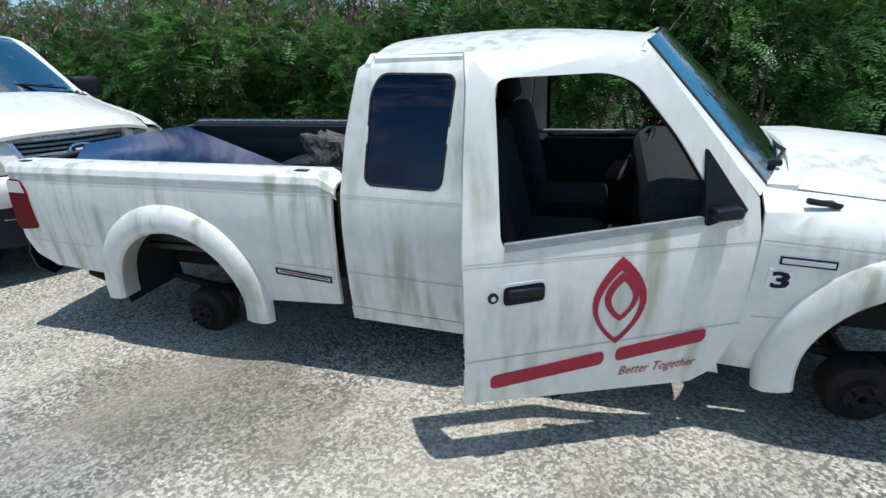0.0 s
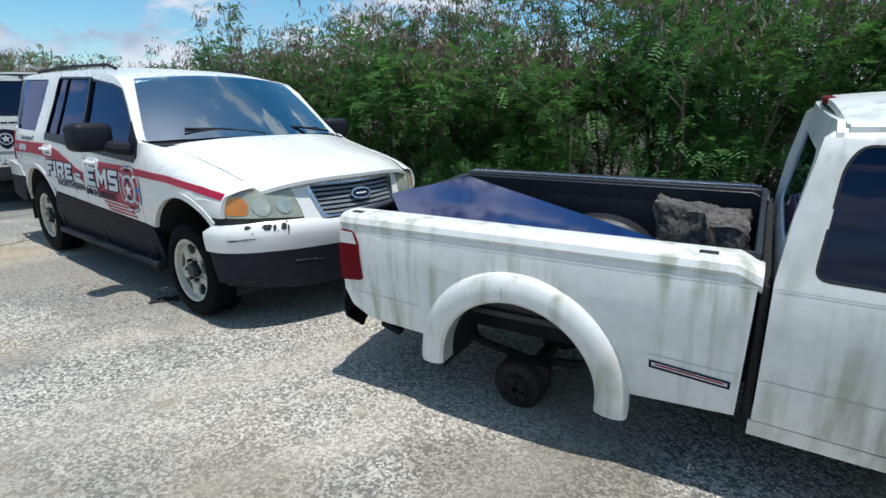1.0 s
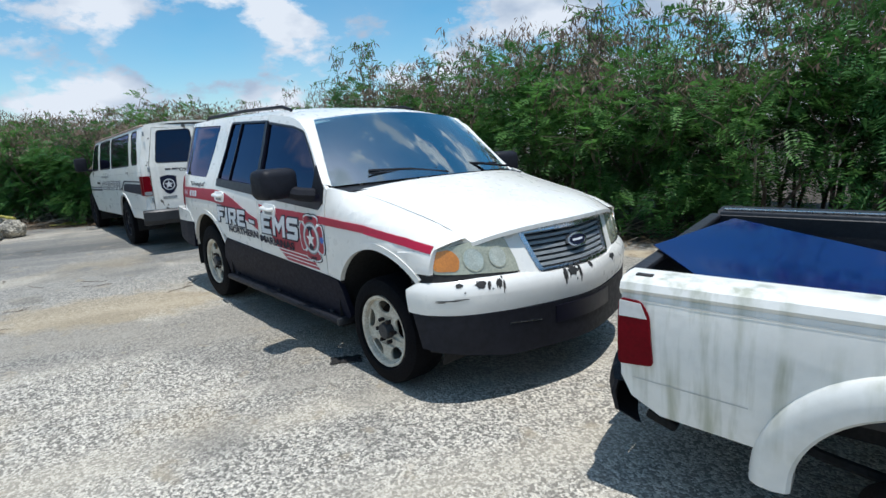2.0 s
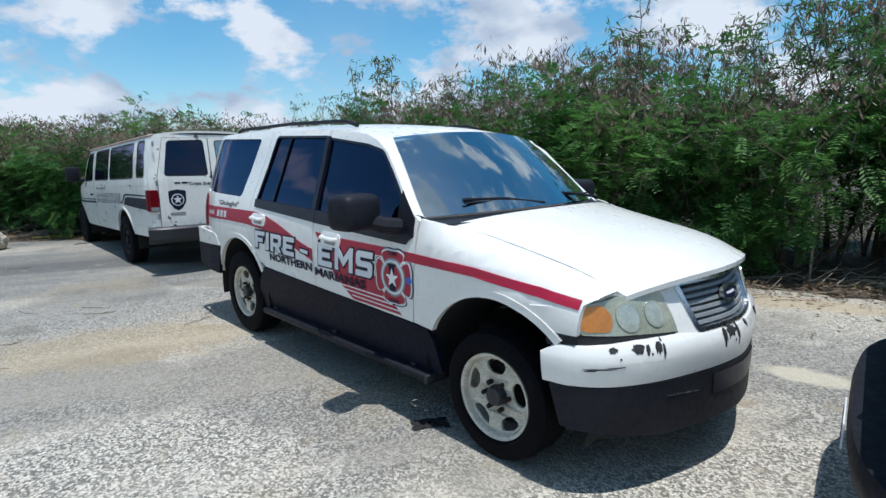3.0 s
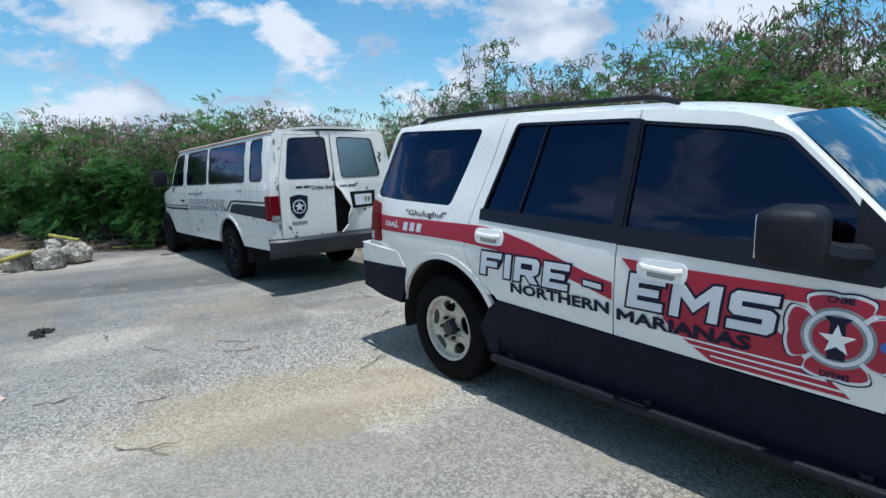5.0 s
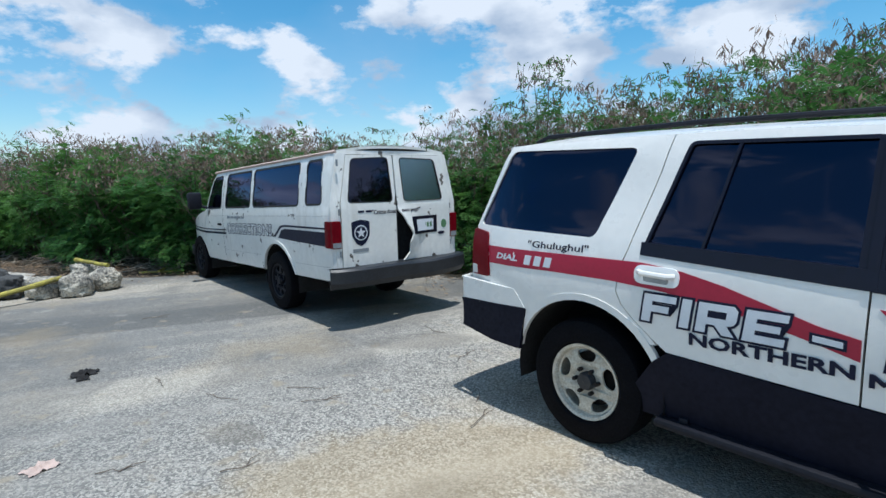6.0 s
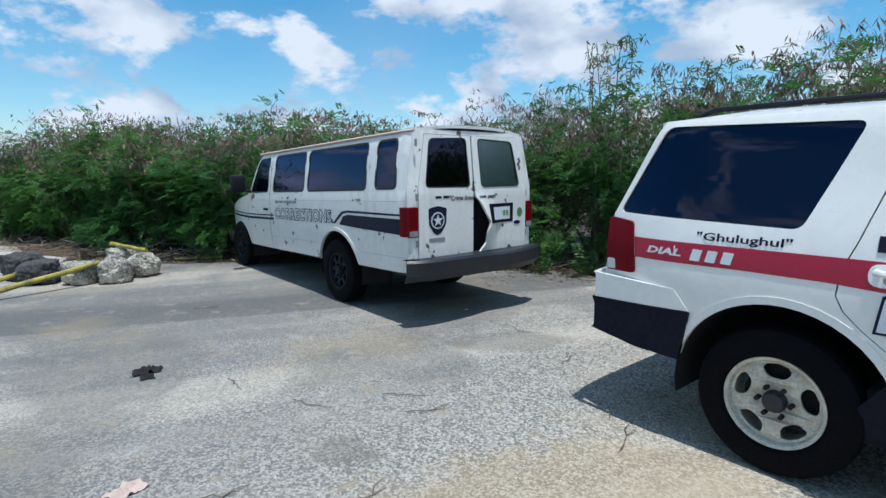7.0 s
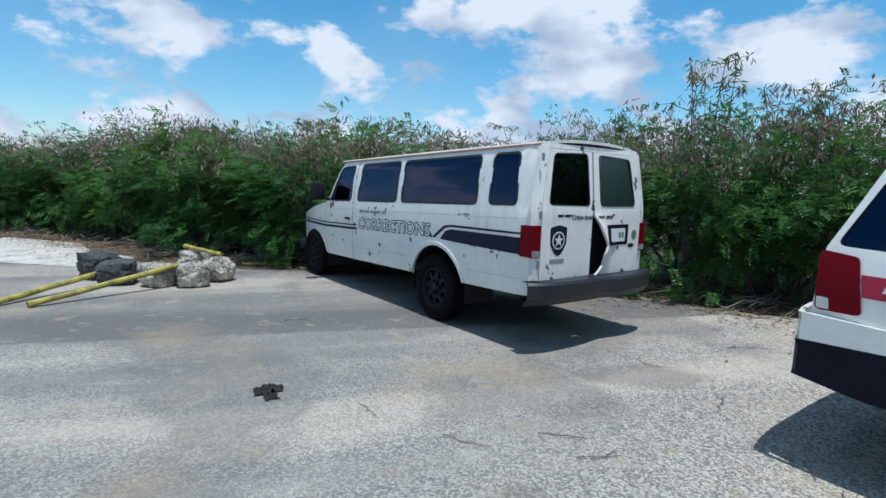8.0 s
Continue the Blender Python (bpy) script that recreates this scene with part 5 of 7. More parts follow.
    dec("star", [(cx + (0.062 if i % 2 == 0 else 0.025) * math.sin(i * math.pi / 5), cz - 0.005 + (0.062 if i % 2 == 0 else 0.025) * math.cos(i * math.pi / 5)) for i in range(10)], "whitevinyl", 0.016, "white star", e)
    for a in (0.785, 2.356, 3.927, 5.498):
        d_ = Vector((math.cos(a), math.sin(a)))
        n_ = Vector((-d_.y, d_.x)) * 0.009
        p0, p1 = Vector((cx, cz)) + d_ * R * 0.55, Vector((cx, cz)) + d_ * R * 0.74
        dec("spoke", [tuple(p0 - n_), tuple(p1 - n_), tuple(p1 + n_), tuple(p0 + n_)], "silver", 0.010, "", e)
    dec("medical_mark", disc(0.024, 8, cx + 0.152, cz), "bluevinyl", 0.0095, "", e)
    part("lettering", letters("CNMI", cx - 0.042, cx + 0.042, cz + 0.138, cz + 0.164, f, 0.001, 0.0095), "navy", e)
    part("lettering", letters("DFEMS", cx - 0.048, cx + 0.048, cz - 0.164, cz - 0.138, f, 0.001, 0.0095), "navy", e)
    return root


build_suv()


# ---------------------------------------------------------------- stripped white pickup truck
TRUCK_POSE = pose(-1.706, 3.703, 0.029, 3.35, -0.21, -13.1) @ Matrix.Scale(0.889, 4)


def build_truck():
    root = thing("pickup_truck", TRUCK_POSE, "white pickup with algae streaks, no wheels and an open door", "truck", "parked vehicles")
    hz = curve([(0.2, 0.86), (0.42, 0.905), (0.6, 0.925), (0.85, 0.935), (1.0, 0.922), (1.10, 0.90), (1.35, 0.85), (1.6, 0.775), (1.70, 0.62)])

    def hw(x, z):
        y = hz(z)
        if x > 2.95:
            y -= 0.05 * max(0, (x - 3.6) / 0.7) ** 2
            ze = 1.11 - 0.11 * (x - 2.95)
            if z > ze - 0.14:
                t = min(1, (z - ze + 0.14) / 0.14)
                y = min(y, 0.74 + 0.185 * math.sqrt(max(0, 1 - t * t)))
        return y

    def side(s):
        return lambda u, v, lift=0.0: Vector((u, s * (hw(u, v) + lift), v))

    def thick(s, t=0.025):
        return lambda u, v: Vector((0, -s * t, 0))
    ac, fc = (0.045, 0.345), (3.60, 0.35)
    rwin = rounded([(1.262, 1.085), (1.64, 1.07), (1.70, 1.565), (1.345, 1.575), (1.30, 1.50)], 0.05)
    for s in (-1, 1):
        f = side(s)
        bed = [(-1.075, 1.055), (-1.075, 0.66), (-1.03, 0.56), (-0.90, 0.485), (-0.42, 0.455)] + arc(*ac, 0.45, 168, 8, 18) + [(0.62, 0.40), (1.065, 0.425), (1.085, 1.055)]
        part("bed_side", sheet(bed, [], f, thick(s), 0.11), "paint_truck", root, "white bed side with green algae streaks")
        # body crease lines, their shade painted as thin grey bands
        strip(root, "painted_crease", [[(-1.04, 1.03), (1.07, 1.03)]], f, "painted_crease", 0.006, 0.0015)
        strip(root, "painted_crease", [[(0.70, 0.645), (1.06, 0.632)]], f, "painted_crease", 0.005, 0.0015)
        strip(root, "painted_crease", [[(-1.02, 0.66), (-0.55, 0.64)]], f, "painted_crease", 0.005, 0.0015)
        # top rail
        sec = [(-0.005, 1.050), (0.004, 1.075), (-0.010, 1.105), (-0.04, 1.122), (-0.12, 1.126), (-0.185, 1.120), (-0.205, 1.10), (-0.205, 1.0)]
        rows = []
        for i in range(24):
            x = -1.085 + 2.185 * i / 23
            dip = 0.045 * max(0, (x - 1.02) / 0.08) ** 2
            rows.append([Vector((x, s * (hw(x, 1.05) + a), b - dip)) for a, b in sec])
        part("bed_rail", grid(rows, (0, -s * 0.012, -0.01)), "paint_truck" if s < 0 else "bedliner", root, "white bed rail" if s < 0 else "black lined bed rail")
        for xx in (-1.0, 0.89):
            bm = bmesh.new()
            rbox(bm, (xx, s * 0.835, 1.123), (0.075, 0.035, 0.012), 0.003)
            part("stake_pocket", bm, "seam", root)
        # flared arches
        for (cx, cz), a0, a1 in ((ac, 183, -8), (fc, 190, -5)):
            rows = []
            n = 30
            for i in range(n + 1):
                a = radians(a0 + (a1 - a0) * i / n)
                ca, sa = math.cos(a), math.sin(a)
                row = []
                for r, o in ((0.585, -0.004), (0.575, 0.02), (0.545, 0.042), (0.49, 0.052), (0.445, 0.046), (0.43, 0.03), (0.43, -0.07)):
                    px, pz = cx + r * ca, cz + r * sa
                    row.append(Vector((px, s * (hz(min(max(pz, 0.45), 0.9)) + o - (0.04 * max(0, (px - 3.6) / 0.6) ** 2 if px > 3.6 else 0)), pz)))
                rows.append(row)
            part("arch_flare", grid(rows, (0, -s * 0.012, 0)), "paint_truck", root, "bulging white arch flare")
            bm = bmesh.new()
            pts = arc(cx, cz, 0.46, -5, 190, 20)
            a = [[bm.verts.new((px, s * yy, pz)) for px, pz in pts] for yy in (0.90, 0.45)]
            for i in range(len(pts) - 1):
                bm.faces.new((a[0][i], a[0][i + 1], a[1][i + 1], a[1][i]))
            part("wheel_arch_liner", bm, "under", root)
        # tail lamp with a clear upper part
        t = part("tail_lamp", sheet(rounded([(-1.085, 0.72), (-0.925, 0.735), (-0.945, 0.97), (-0.985, 1.03), (-1.085, 1.035)], 0.025), [], lambda u, v: f(u, v, 0.008), thick(s, 0.06), 0.05), "redlens", root, "red tail lamp with clear top")
        part("reverse_lamp", sheet([(-1.08, 0.955), (-0.955, 0.955), (-0.985, 1.02), (-1.08, 1.027)], [], lambda u, v: f(u, v, 0.011), thick(s, 0.01), 0.05), "clearlens", t)
        # rear half door
        rd = [(1.13, 0.425), (1.765, 0.395), (1.77, 1.0), (1.795, 1.31), (1.835, 1.635), (1.30, 1.65), (1.225, 1.60), (1.165, 1.30), (1.135, 1.05)]
        d = part("rear_door", sheet(rd, [rwin], f, thick(s), 0.11), "paint_truck", root, "white half door with dark window")
        part("side_window", sheet(inset(rwin, -0.01), [], lambda u, v: f(u, v, -0.004), thick(s, 0.005), 0.2), "tint", d)
        part("window_seal", sheet(inset(rwin, -0.006), [inset(rwin, 0.004)], lambda u, v: f(u, v, 0.001), thick(s, 0.015), 0.2), "seam", d)
        strip(d, "painted_crease", [[(1.145, 1.03), (1.77, 1.015)], [(1.14, 0.63), (1.765, 0.605)]], f, "painted_crease", 0.005, 0.0015)
        part("sill", sheet([(1.12, 0.34), (2.90, 0.27), (2.88, 0.335), (1.77, 0.385), (1.12, 0.418)], [], lambda u, v: f(u, v, -0.005), thick(s, 0.12), 0.15), "paint_truck", root, "white door sill")
        # front fender
        fen = [(2.83, 0.335), (3.06, 0.32)] + arc(*fc, 0.45, 178, 2, 18) + [(4.18, 0.42), (4.28, 0.60), (4.30, 0.955), (3.9, 1.003), (3.5, 1.048), (3.2, 1.080), (2.96, 1.105), (2.955, 0.91), (2.935, 0.57)]
        part("front_fender", sheet(fen, [], f, thick(s), 0.08), "paint_truck", root, "white front fender")
        strip(root, "painted_crease", [[(2.97, 0.60), (3.08, 0.60)], [(2.965, 0.935), (4.2, 0.86)]], f, "painted_crease", 0.005, 0.0015)
        # front pillar
        rows = []
        for i in range(8):
            t_ = i / 7
            px, pz = 2.46 + 0.47 * t_, 1.645 - 0.54 * t_
            po = Vector((px, s * hw(px, pz), pz))
            wi = Vector((2.475 + 0.50 * t_, s * (0.665 + 0.10 * t_), 1.675 - 0.56 * t_))
            rows.append([po, (po + wi) / 2 + Vector((0.005, s * 0.012, 0.012)), wi])
        part("front_pillar", grid(rows, (-0.01, -s * 0.02, -0.01)), "paint_truck", root)
        part("windshield_seal", grid([[r[2] + Vector((0.004, 0, 0.004)), r[2] + Vector((0.01, -s * 0.025, 0.006))] for r in rows], (0, 0, -0.01)), "seam", root)
        # brake drums on the ground, no wheels
        for hx in (-0.03, 3.52):
            bm = bmesh.new()
            lathe(bm, [(0.02, -0.03), (0.075, -0.03), (0.085, 0.0), (0.135, 0.01), (0.15, 0.03), (0.155, 0.12), (0.02, 0.12)], 28)
            for k in range(5):
                tube(bm, [(0.055 * math.cos(k * 1.257), -0.02, 0.055 * math.sin(k * 1.257)), (0.055 * math.cos(k * 1.257), -0.07, 0.055 * math.sin(k * 1.257))], 0.008, 6)
            if s > 0:
                bmesh.ops.rotate(bm, matrix=Matrix.Rotation(math.pi, 3, "Z"), verts=bm.verts[:])
            bmesh.ops.translate(bm, vec=(hx, s * 0.72, 0.155 + (-0.009 if s < 0 else -0.06)), verts=bm.verts[:])
            part("brake_drum", bm, "rust", root, "rusty bare brake drum")
            bm = bmesh.new()
            rbox(bm, (hx + 0.12, s * 0.62, 0.20), (0.10, 0.07, 0.16), 0.02)
            part("caliper", bm, "rust", root)
            bm = bmesh.new()
            tube(bm, [(hx - 0.6, s * 0.52, 0.40), (hx - 0.3, s * 0.52, 0.27), (hx, s * 0.52, 0.23), (hx + 0.3, s * 0.52, 0.27), (hx + 0.55, s * 0.52, 0.38)], 0.025, 6)
            part("leaf_spring", bm, "under", root)
    # roof
    rows = []
    for i in range(15):
        t_ = i / 14
        row = []
        for j in range(17):
            q = -1 + 2 * j / 16
            x = 1.29 + (2.47 + 0.10 * (1 - q * q) - 1.29) * t_
            ze = 1.648 + 0.012 * math.sin(math.pi * t_) - 0.01 * t_
            rise = 0.085 * (1 - abs(q) ** 2.8) * (0.55 + 0.45 * math.sin(math.pi * min(1, 0.15 + t_ * 0.8)))
            row.append(Vector((x - 0.03 * (1 - q * q) * (1 - t_), q * 0.735, ze + rise)))
        rows.append(row)
    part("roof", grid(rows, (0, 0, -0.03)), "paint_truck", root, "white roof")
    bm = bmesh.new()
    rbox(bm, (1.275, 0, 1.70), (0.05, 0.24, 0.035), 0.012)
    part("brake_lamp", bm, "redlens", root, "red lamp high on the cab back")
    for s in (-1, 1):
        rows = [[Vector((1.30 + 1.17 * i / 10, s * a, b)) for a, b in ((0.755, 1.615), (0.752, 1.64), (0.735, 1.65))] for i in range(11)]
        part("drip_rail", grid(rows, (0, -s * 0.015, -0.004)), "paint_truck", root)
    # cab back with window
    bw = rounded([(-0.55, 1.12), (0.55, 1.12), (0.50, 1.52), (-0.50, 1.52)], 0.06)

    def backf(u, v, lift=0.0):
        return Vector((1.135 + 0.17 * max(0, v - 1.0) + 0.03 * (abs(u) / 0.85) ** 4 - lift, u, v))
    part("cab_back", sheet([(-0.89, 0.42), (0.89, 0.42), (0.89, 1.05), (0.77, 1.62), (0.70, 1.66), (-0.70, 1.66), (-0.77, 1.62), (-0.89, 1.05)], [bw], backf, lambda u, v: Vector((0.025, 0, 0)), 0.15), "paint_truck", root)
    part("rear_window", sheet(inset(bw, -0.01), [], lambda u, v: backf(u, v, -0.006), lambda u, v: Vector((0.004, 0, 0)), 0.3), "tint", root)
    part("cab_back_trim", sheet([(-0.86, 0.5), (0.86, 0.5), (0.86, 1.0), (-0.86, 1.0)], [], lambda u, v: backf(u, v, -0.05), lambda u, v: Vector((0.01, 0, 0)), 0.3), "inside", root)
    # windshield, cowl, hood, nose
    rows = []
    for i in range(9):
        t_ = i / 8
        rows.append([Vector((2.475 + 0.10 * (1 - q * q) + t_ * (0.50 + 0.07 * (1 - q * q)), q * (0.665 + 0.10 * t_), 1.672 + 0.055 * (1 - q * q) - t_ * (0.557 + 0.0 * q))) for q in [-1 + 2 * j / 12 for j in range(13)]])
    w = part("windshield", grid(rows, (-0.004, 0, -0.002)), "wind", root, "blue-tinted windshield glass")
    w.visible_shadow = False
    rows = []
    for i in range(12):
        t_ = i / 11
        row = []
        for j in range(17):
            q = -1 + 2 * j / 16
            x = 3.06 + 0.10 * (1 - q * q) * (1 - t_) + 1.20 * t_ + 0.10 * (1 - q * q) * t_
            ze = 1.105 - 0.11 * (3.06 + 1.2 * t_ - 2.95) + 0.006
            bulge = 0.03 if abs(q) < 0.55 else 0.0
            row.append(Vector((x, q * 0.735, ze + (0.085 - 0.01 * t_) * (1 - abs(q) ** 2.2) + bulge * min(1, t_ * 6))))
        rows.append(row)
    part("hood", grid(rows, (0, 0, -0.02)), "paint_truck", root, "white hood with raised middle")
    rows = [[Vector((2.95 + 0.18 * (1 - q * q) + 0.14 * t_, q * 0.76, 1.118 + 0.03 * (1 - q * q) - 0.004 * t_)) for q in [-1 + 2 * j / 12 for j in range(13)]] for t_ in (0, 0.5, 1)]
    part("cowl", grid(rows, (0, 0, -0.03)), "paint_truck", root)
    for yy in (-0.55, 0.1):
        bm = bmesh.new()
        tube(bm, [(3.05, yy, 1.16), (3.13, yy + 0.2, 1.175), (3.09, yy + 0.5, 1.185)], 0.009, 6)
        rbox(bm, (3.05, yy, 1.16), (0.05, 0.05, 0.03), 0.01)
        part("wiper", bm, "black", root)
    bm = bmesh.new()
    tube(bm, [(3.20, -0.83, 1.04), (3.22, -0.85, 1.06), (3.10, -0.87, 1.085)], 0.012, 6)
    rbox(bm, (3.16, -0.82, 1.062), (0.10, 0.04, 0.02), 0.008)
    part("antenna_base", bm, "black", root)
    fr = lambda u, v, lift=0.0: Vector((4.33 - 0.10 * (abs(u) / 0.9) ** 3 + lift, u, v))
    part("front_panel", sheet([(-0.88, 0.55), (0.88, 0.55), (0.86, 0.96), (0.4, 1.03), (-0.4, 1.03), (-0.86, 0.96)], [], fr, lambda u, v: Vector((-0.03, 0, 0)), 0.15), "black", root)
    bm = bmesh.new()
    rbox(bm, (4.36, 0, 0.48), (0.14, 1.78, 0.2), 0.05)
    part("front_bumper", bm, "paint_truck", root)
    # bed inside
    bm = bmesh.new()
    rbox(bm, (0.0, 0, 0.60), (2.14, 1.5, 0.04), 0.01)
    bed = part("bed_floor", bm, "bedliner", root)
    for k in range(-6, 7):
        bm = bmesh.new()
        rbox(bm, (0.0, k * 0.11, 0.625), (2.1, 0.04, 0.014), 0.004)
        part("floor_rib", bm, "bedliner", bed)
    for s in (-1, 1):
        bm = bmesh.new()
        rbox(bm, (0.0, s * 0.715, 0.865), (2.14, 0.03, 0.50), 0.01)
        part("bed_wall", bm, "bedliner", root)
        bm = bmesh.new()
        pts = arc(0.06, 0.60, 0.40, 0, 180, 14, 0.27)
        rows = [[Vector((px, s * 0.73, pz)) for px, pz in pts], [Vector((px, s * 0.55, pz)) for px, pz in pts], [Vector((0.06 + (px - 0.06) * 0.85, s * 0.50, 0.60 + (pz - 0.60) * 0.85)) for px, pz in pts], [Vector((0.06, s * 0.50, 0.60)) for px, pz in pts]]
        part("wheel_hump", grid(rows, (0, 0, -0.01)), "bedliner", root, "black wheel hump")
        bm = bmesh.new()
        tube(bm, [(-1.0, s * 0.71, 1.10), (-1.0, s * 0.715, 1.0), (-0.99, s * 0.70, 0.88)], 0.006, 5)
        part("tie_cable", bm, "chrome", root)
    bm = bmesh.new()
    rbox(bm, (1.07, 0, 0.86), (0.03, 1.5, 0.52), 0.01)
    part("bed_front", bm, "bedliner", root)
    bm = bmesh.new()
    rbox(bm, (-1.10, 0, 0.83), (0.05, 1.46, 0.50), 0.015)
    rbox(bm, (-1.10, 0, 1.08), (0.07, 1.46, 0.035), 0.012)
    part("tailgate", bm, "bedliner", root, "black inner tailgate")
    bm = bmesh.new()
    rbox(bm, (0.0, 0.735, 1.127), (2.1, 0.022, 0.016), 0.004)
    part("rail_cap", bm, "chrome", root, "dull metal rail cap")
    # rear bumper
    rows = []
    for i in range(21):
        q = -1 + 2 * i / 20
        x = -1.26 + 0.14 * abs(q) ** 4
        rows.append([Vector((x + 0.13, q * 0.90, 0.60)), Vector((x, q * 0.90, 0.61)), Vector((x - 0.015, q * 0.91, 0.54)), Vector((x, q * 0.90, 0.45)), Vector((x + 0.10, q * 0.88, 0.40))])
    part("rear_bumper", grid(rows, (0.02, 0, 0)), "black", root, "black rear bumper")
    pt = bmesh.new()
    rbox(pt, (-1.285, -0.22, 0.53), (0.008, 0.30, 0.13), 0.003)
    np_ = part("number_plate", pt, "silver", root, "bent pale number plate with plain bars")
    for k in range(5):
        pt = bmesh.new()
        rbox(pt, (-1.291, -0.12 - 0.05 * k, 0.53), (0.004, 0.03, 0.06), 0.001)
        part("plate_bar", pt, "navy", np_)
    bm = bmesh.new()
    rbox(bm, (-1.0, -0.58, 0.265), (0.16, 0.07, 0.05), 0.015, Matrix.Rotation(0.3, 4, "Y"))
    tube(bm, [(-0.98, -0.58, 0.28), (-0.7, -0.55, 0.36)], 0.018, 6)
    part("exhaust_end", bm, "under", root, "dark bent exhaust end")
    # dark filler added between bed and cab so no sunlight leaks through
    bm = bmesh.new()
    rbox(bm, (1.11, 0, 0.72), (0.035, 1.78, 0.62), 0.01)
    part("gap_light_block", bm, "under", root)
    # frame and axles
    bm = bmesh.new()
    for s in (-1, 1):
        rbox(bm, (1.6, s * 0.42, 0.42), (5.2, 0.08, 0.14), 0.01)
    rbox(bm, (1.95, 0, 0.38), (1.7, 1.6, 0.06), 0.02)
    for xx in (-0.9, 0.6, 1.6, 3.0, 4.1):
        rbox(bm, (xx, 0, 0.42), (0.08, 0.9, 0.1), 0.01)
    part("chassis_frame", bm, "under", root)
    for xx in (0.0, 3.52):
        bm = bmesh.new()
        tube(bm, [(xx, -0.68, 0.16), (xx, 0, 0.18), (xx, 0.68, 0.13)], 0.045, 8)
        rbox(bm, (xx, 0, 0.2), (0.26, 0.26, 0.22), 0.08)
        part("axle", bm, "rust", root)
    bm = bmesh.new()
    rbox(bm, (3.6, 0, 0.75), (1.1, 0.8, 0.4), 0.08)
    part("engine", bm, "under", root)
    # cab inside
    bm = bmesh.new()
    rbox(bm, (2.72, 0, 0.98), (0.42, 1.62, 0.26), 0.09)
    rbox(bm, (2.62, 0, 0.80), (0.20, 0.5, 0.4), 0.04)
    part("dashboard", bm, "inside", root)
    for yy in (-0.40, 0.40):
        seat(root, 2.12, yy, 0.66, "inside", 0.52)
    steering(root, 2.52, 0.38, 0.98)
    bm = bmesh.new()
    rbox(bm, (2.40, 0.78, 0.72), (1.0, 0.06, 0.6), 0.03)
    part("door_trim", bm, "inside", root)
    bm = bmesh.new()
    rbox(bm, (2.28, 0.83, 1.05), (0.9, 0.03, 0.03), 0.01)
    part("far_window_sill", bm, "greyvinyl", root)
    bm = bmesh.new()
    for z0, z1, x0, x1 in ((0.40, 1.0, 1.80, 1.81), (1.0, 1.62, 1.81, 1.86)):
        tube(bm, [(x0, -0.84, z0), (x1, -0.84 + 0.09 * (z0 > 0.9), z1)], 0.022, 8)
    part("door_jamb", bm, "paint_truck", root, "white door jamb")
    bm = bmesh.new()
    tube(bm, [(1.835, -0.80, 0.50), (1.835, -0.80, 0.98), (1.87, -0.72, 1.58), (2.3, -0.70, 1.60), (2.5, -0.70, 1.57), (2.80, -0.80, 1.12)], 0.012, 6)
    part("weather_strip", bm, "black", root)
    bm = bmesh.new()
    rbox(bm, (2.34, -0.83, 0.375), (1.0, 0.10, 0.02), 0.006)
    for k in range(10):
        rbox(bm, (1.95 + k * 0.09, -0.83, 0.388), (0.05, 0.07, 0.006), 0.002)
    part("scuff_plate", bm, "greyvinyl", root)
    # the open front door on the near side, closed door on the far side
    fw = rounded([(1.925, 1.005), (2.70, 1.035), (2.735, 1.13), (2.60, 1.335), (2.44, 1.525), (2.34, 1.56), (1.935, 1.56)], 0.05)
    dr = [(1.785, 0.375), (2.76, 0.325), (2.85, 0.375), (2.925, 0.56), (2.948, 0.91), (2.93, 1.10), (2.74, 1.335), (2.52, 1.60), (2.44, 1.638), (1.85, 1.642), (1.81, 1.31), (1.785, 1.0)]
    H = Vector((2.93, 0.90, 0))
    for s in (-1, 1):
        f = side(s)
        h = Vector((H.x, s * H.y, 0))

        def g(u, v, lift=0.0):
            p = f(u, v, lift) - h
            return Vector((p.x * 1.03, p.y, 1.2 + (v - 1.2) * 1.06)) if s < 0 else p
        d = part("front_door", sheet(dr, [fw], g, thick(s, 0.03), 0.11), "paint_truck", root, "open white door with red logo and lettering" if s < 0 else "closed white door")
        d.matrix_local = Matrix.Translation(h) @ Matrix.Rotation(radians(26.5 if s < 0 else 0), 4, "Z")
        strip(d, "painted_crease", [[(1.79, 0.965), (2.94, 0.94)], [(1.79, 0.575), (2.92, 0.60)]], g, "painted_crease", 0.005, 0.0015)
        part("inner_panel", sheet([(1.83, 0.42), (2.80, 0.38), (2.86, 0.55), (2.88, 0.98), (1.83, 0.98)], [], lambda u, v: g(u, v, -0.09), lambda u, v: Vector((0, s * 0.05, 0)), 0.2), "inside", d)
        rim = inset(fw, -0.022)
        part("window_channel", sheet(rim, [inset(fw, 0.004)], lambda u, v: g(u, v, -0.012), thick(s, 0.02), 0.2), "black", d)
        part("window_sill_trim", sheet([(1.94, 1.0), (2.70, 1.03), (2.70, 1.055), (1.94, 1.027)], [], lambda u, v: g(u, v, 0.008), thick(s, 0.02), 0.2), "greyvinyl", d, "grey window sill strip")
        sail = [(2.70, 1.02), (2.88, 1.06), (2.70, 1.30)]
        part("mirror_base", sheet(rounded(sail, 0.02), [], lambda u, v: g(u, v, 0.012), thick(s, 0.03), 0.2), "black", d, "black broken mirror base")
        bm = bmesh.new()
        rbox(bm, g(2.76, 1.075, 0.05), (0.12, 0.07, 0.05), 0.02)
        part("mirror_stub", bm, "trim", d)
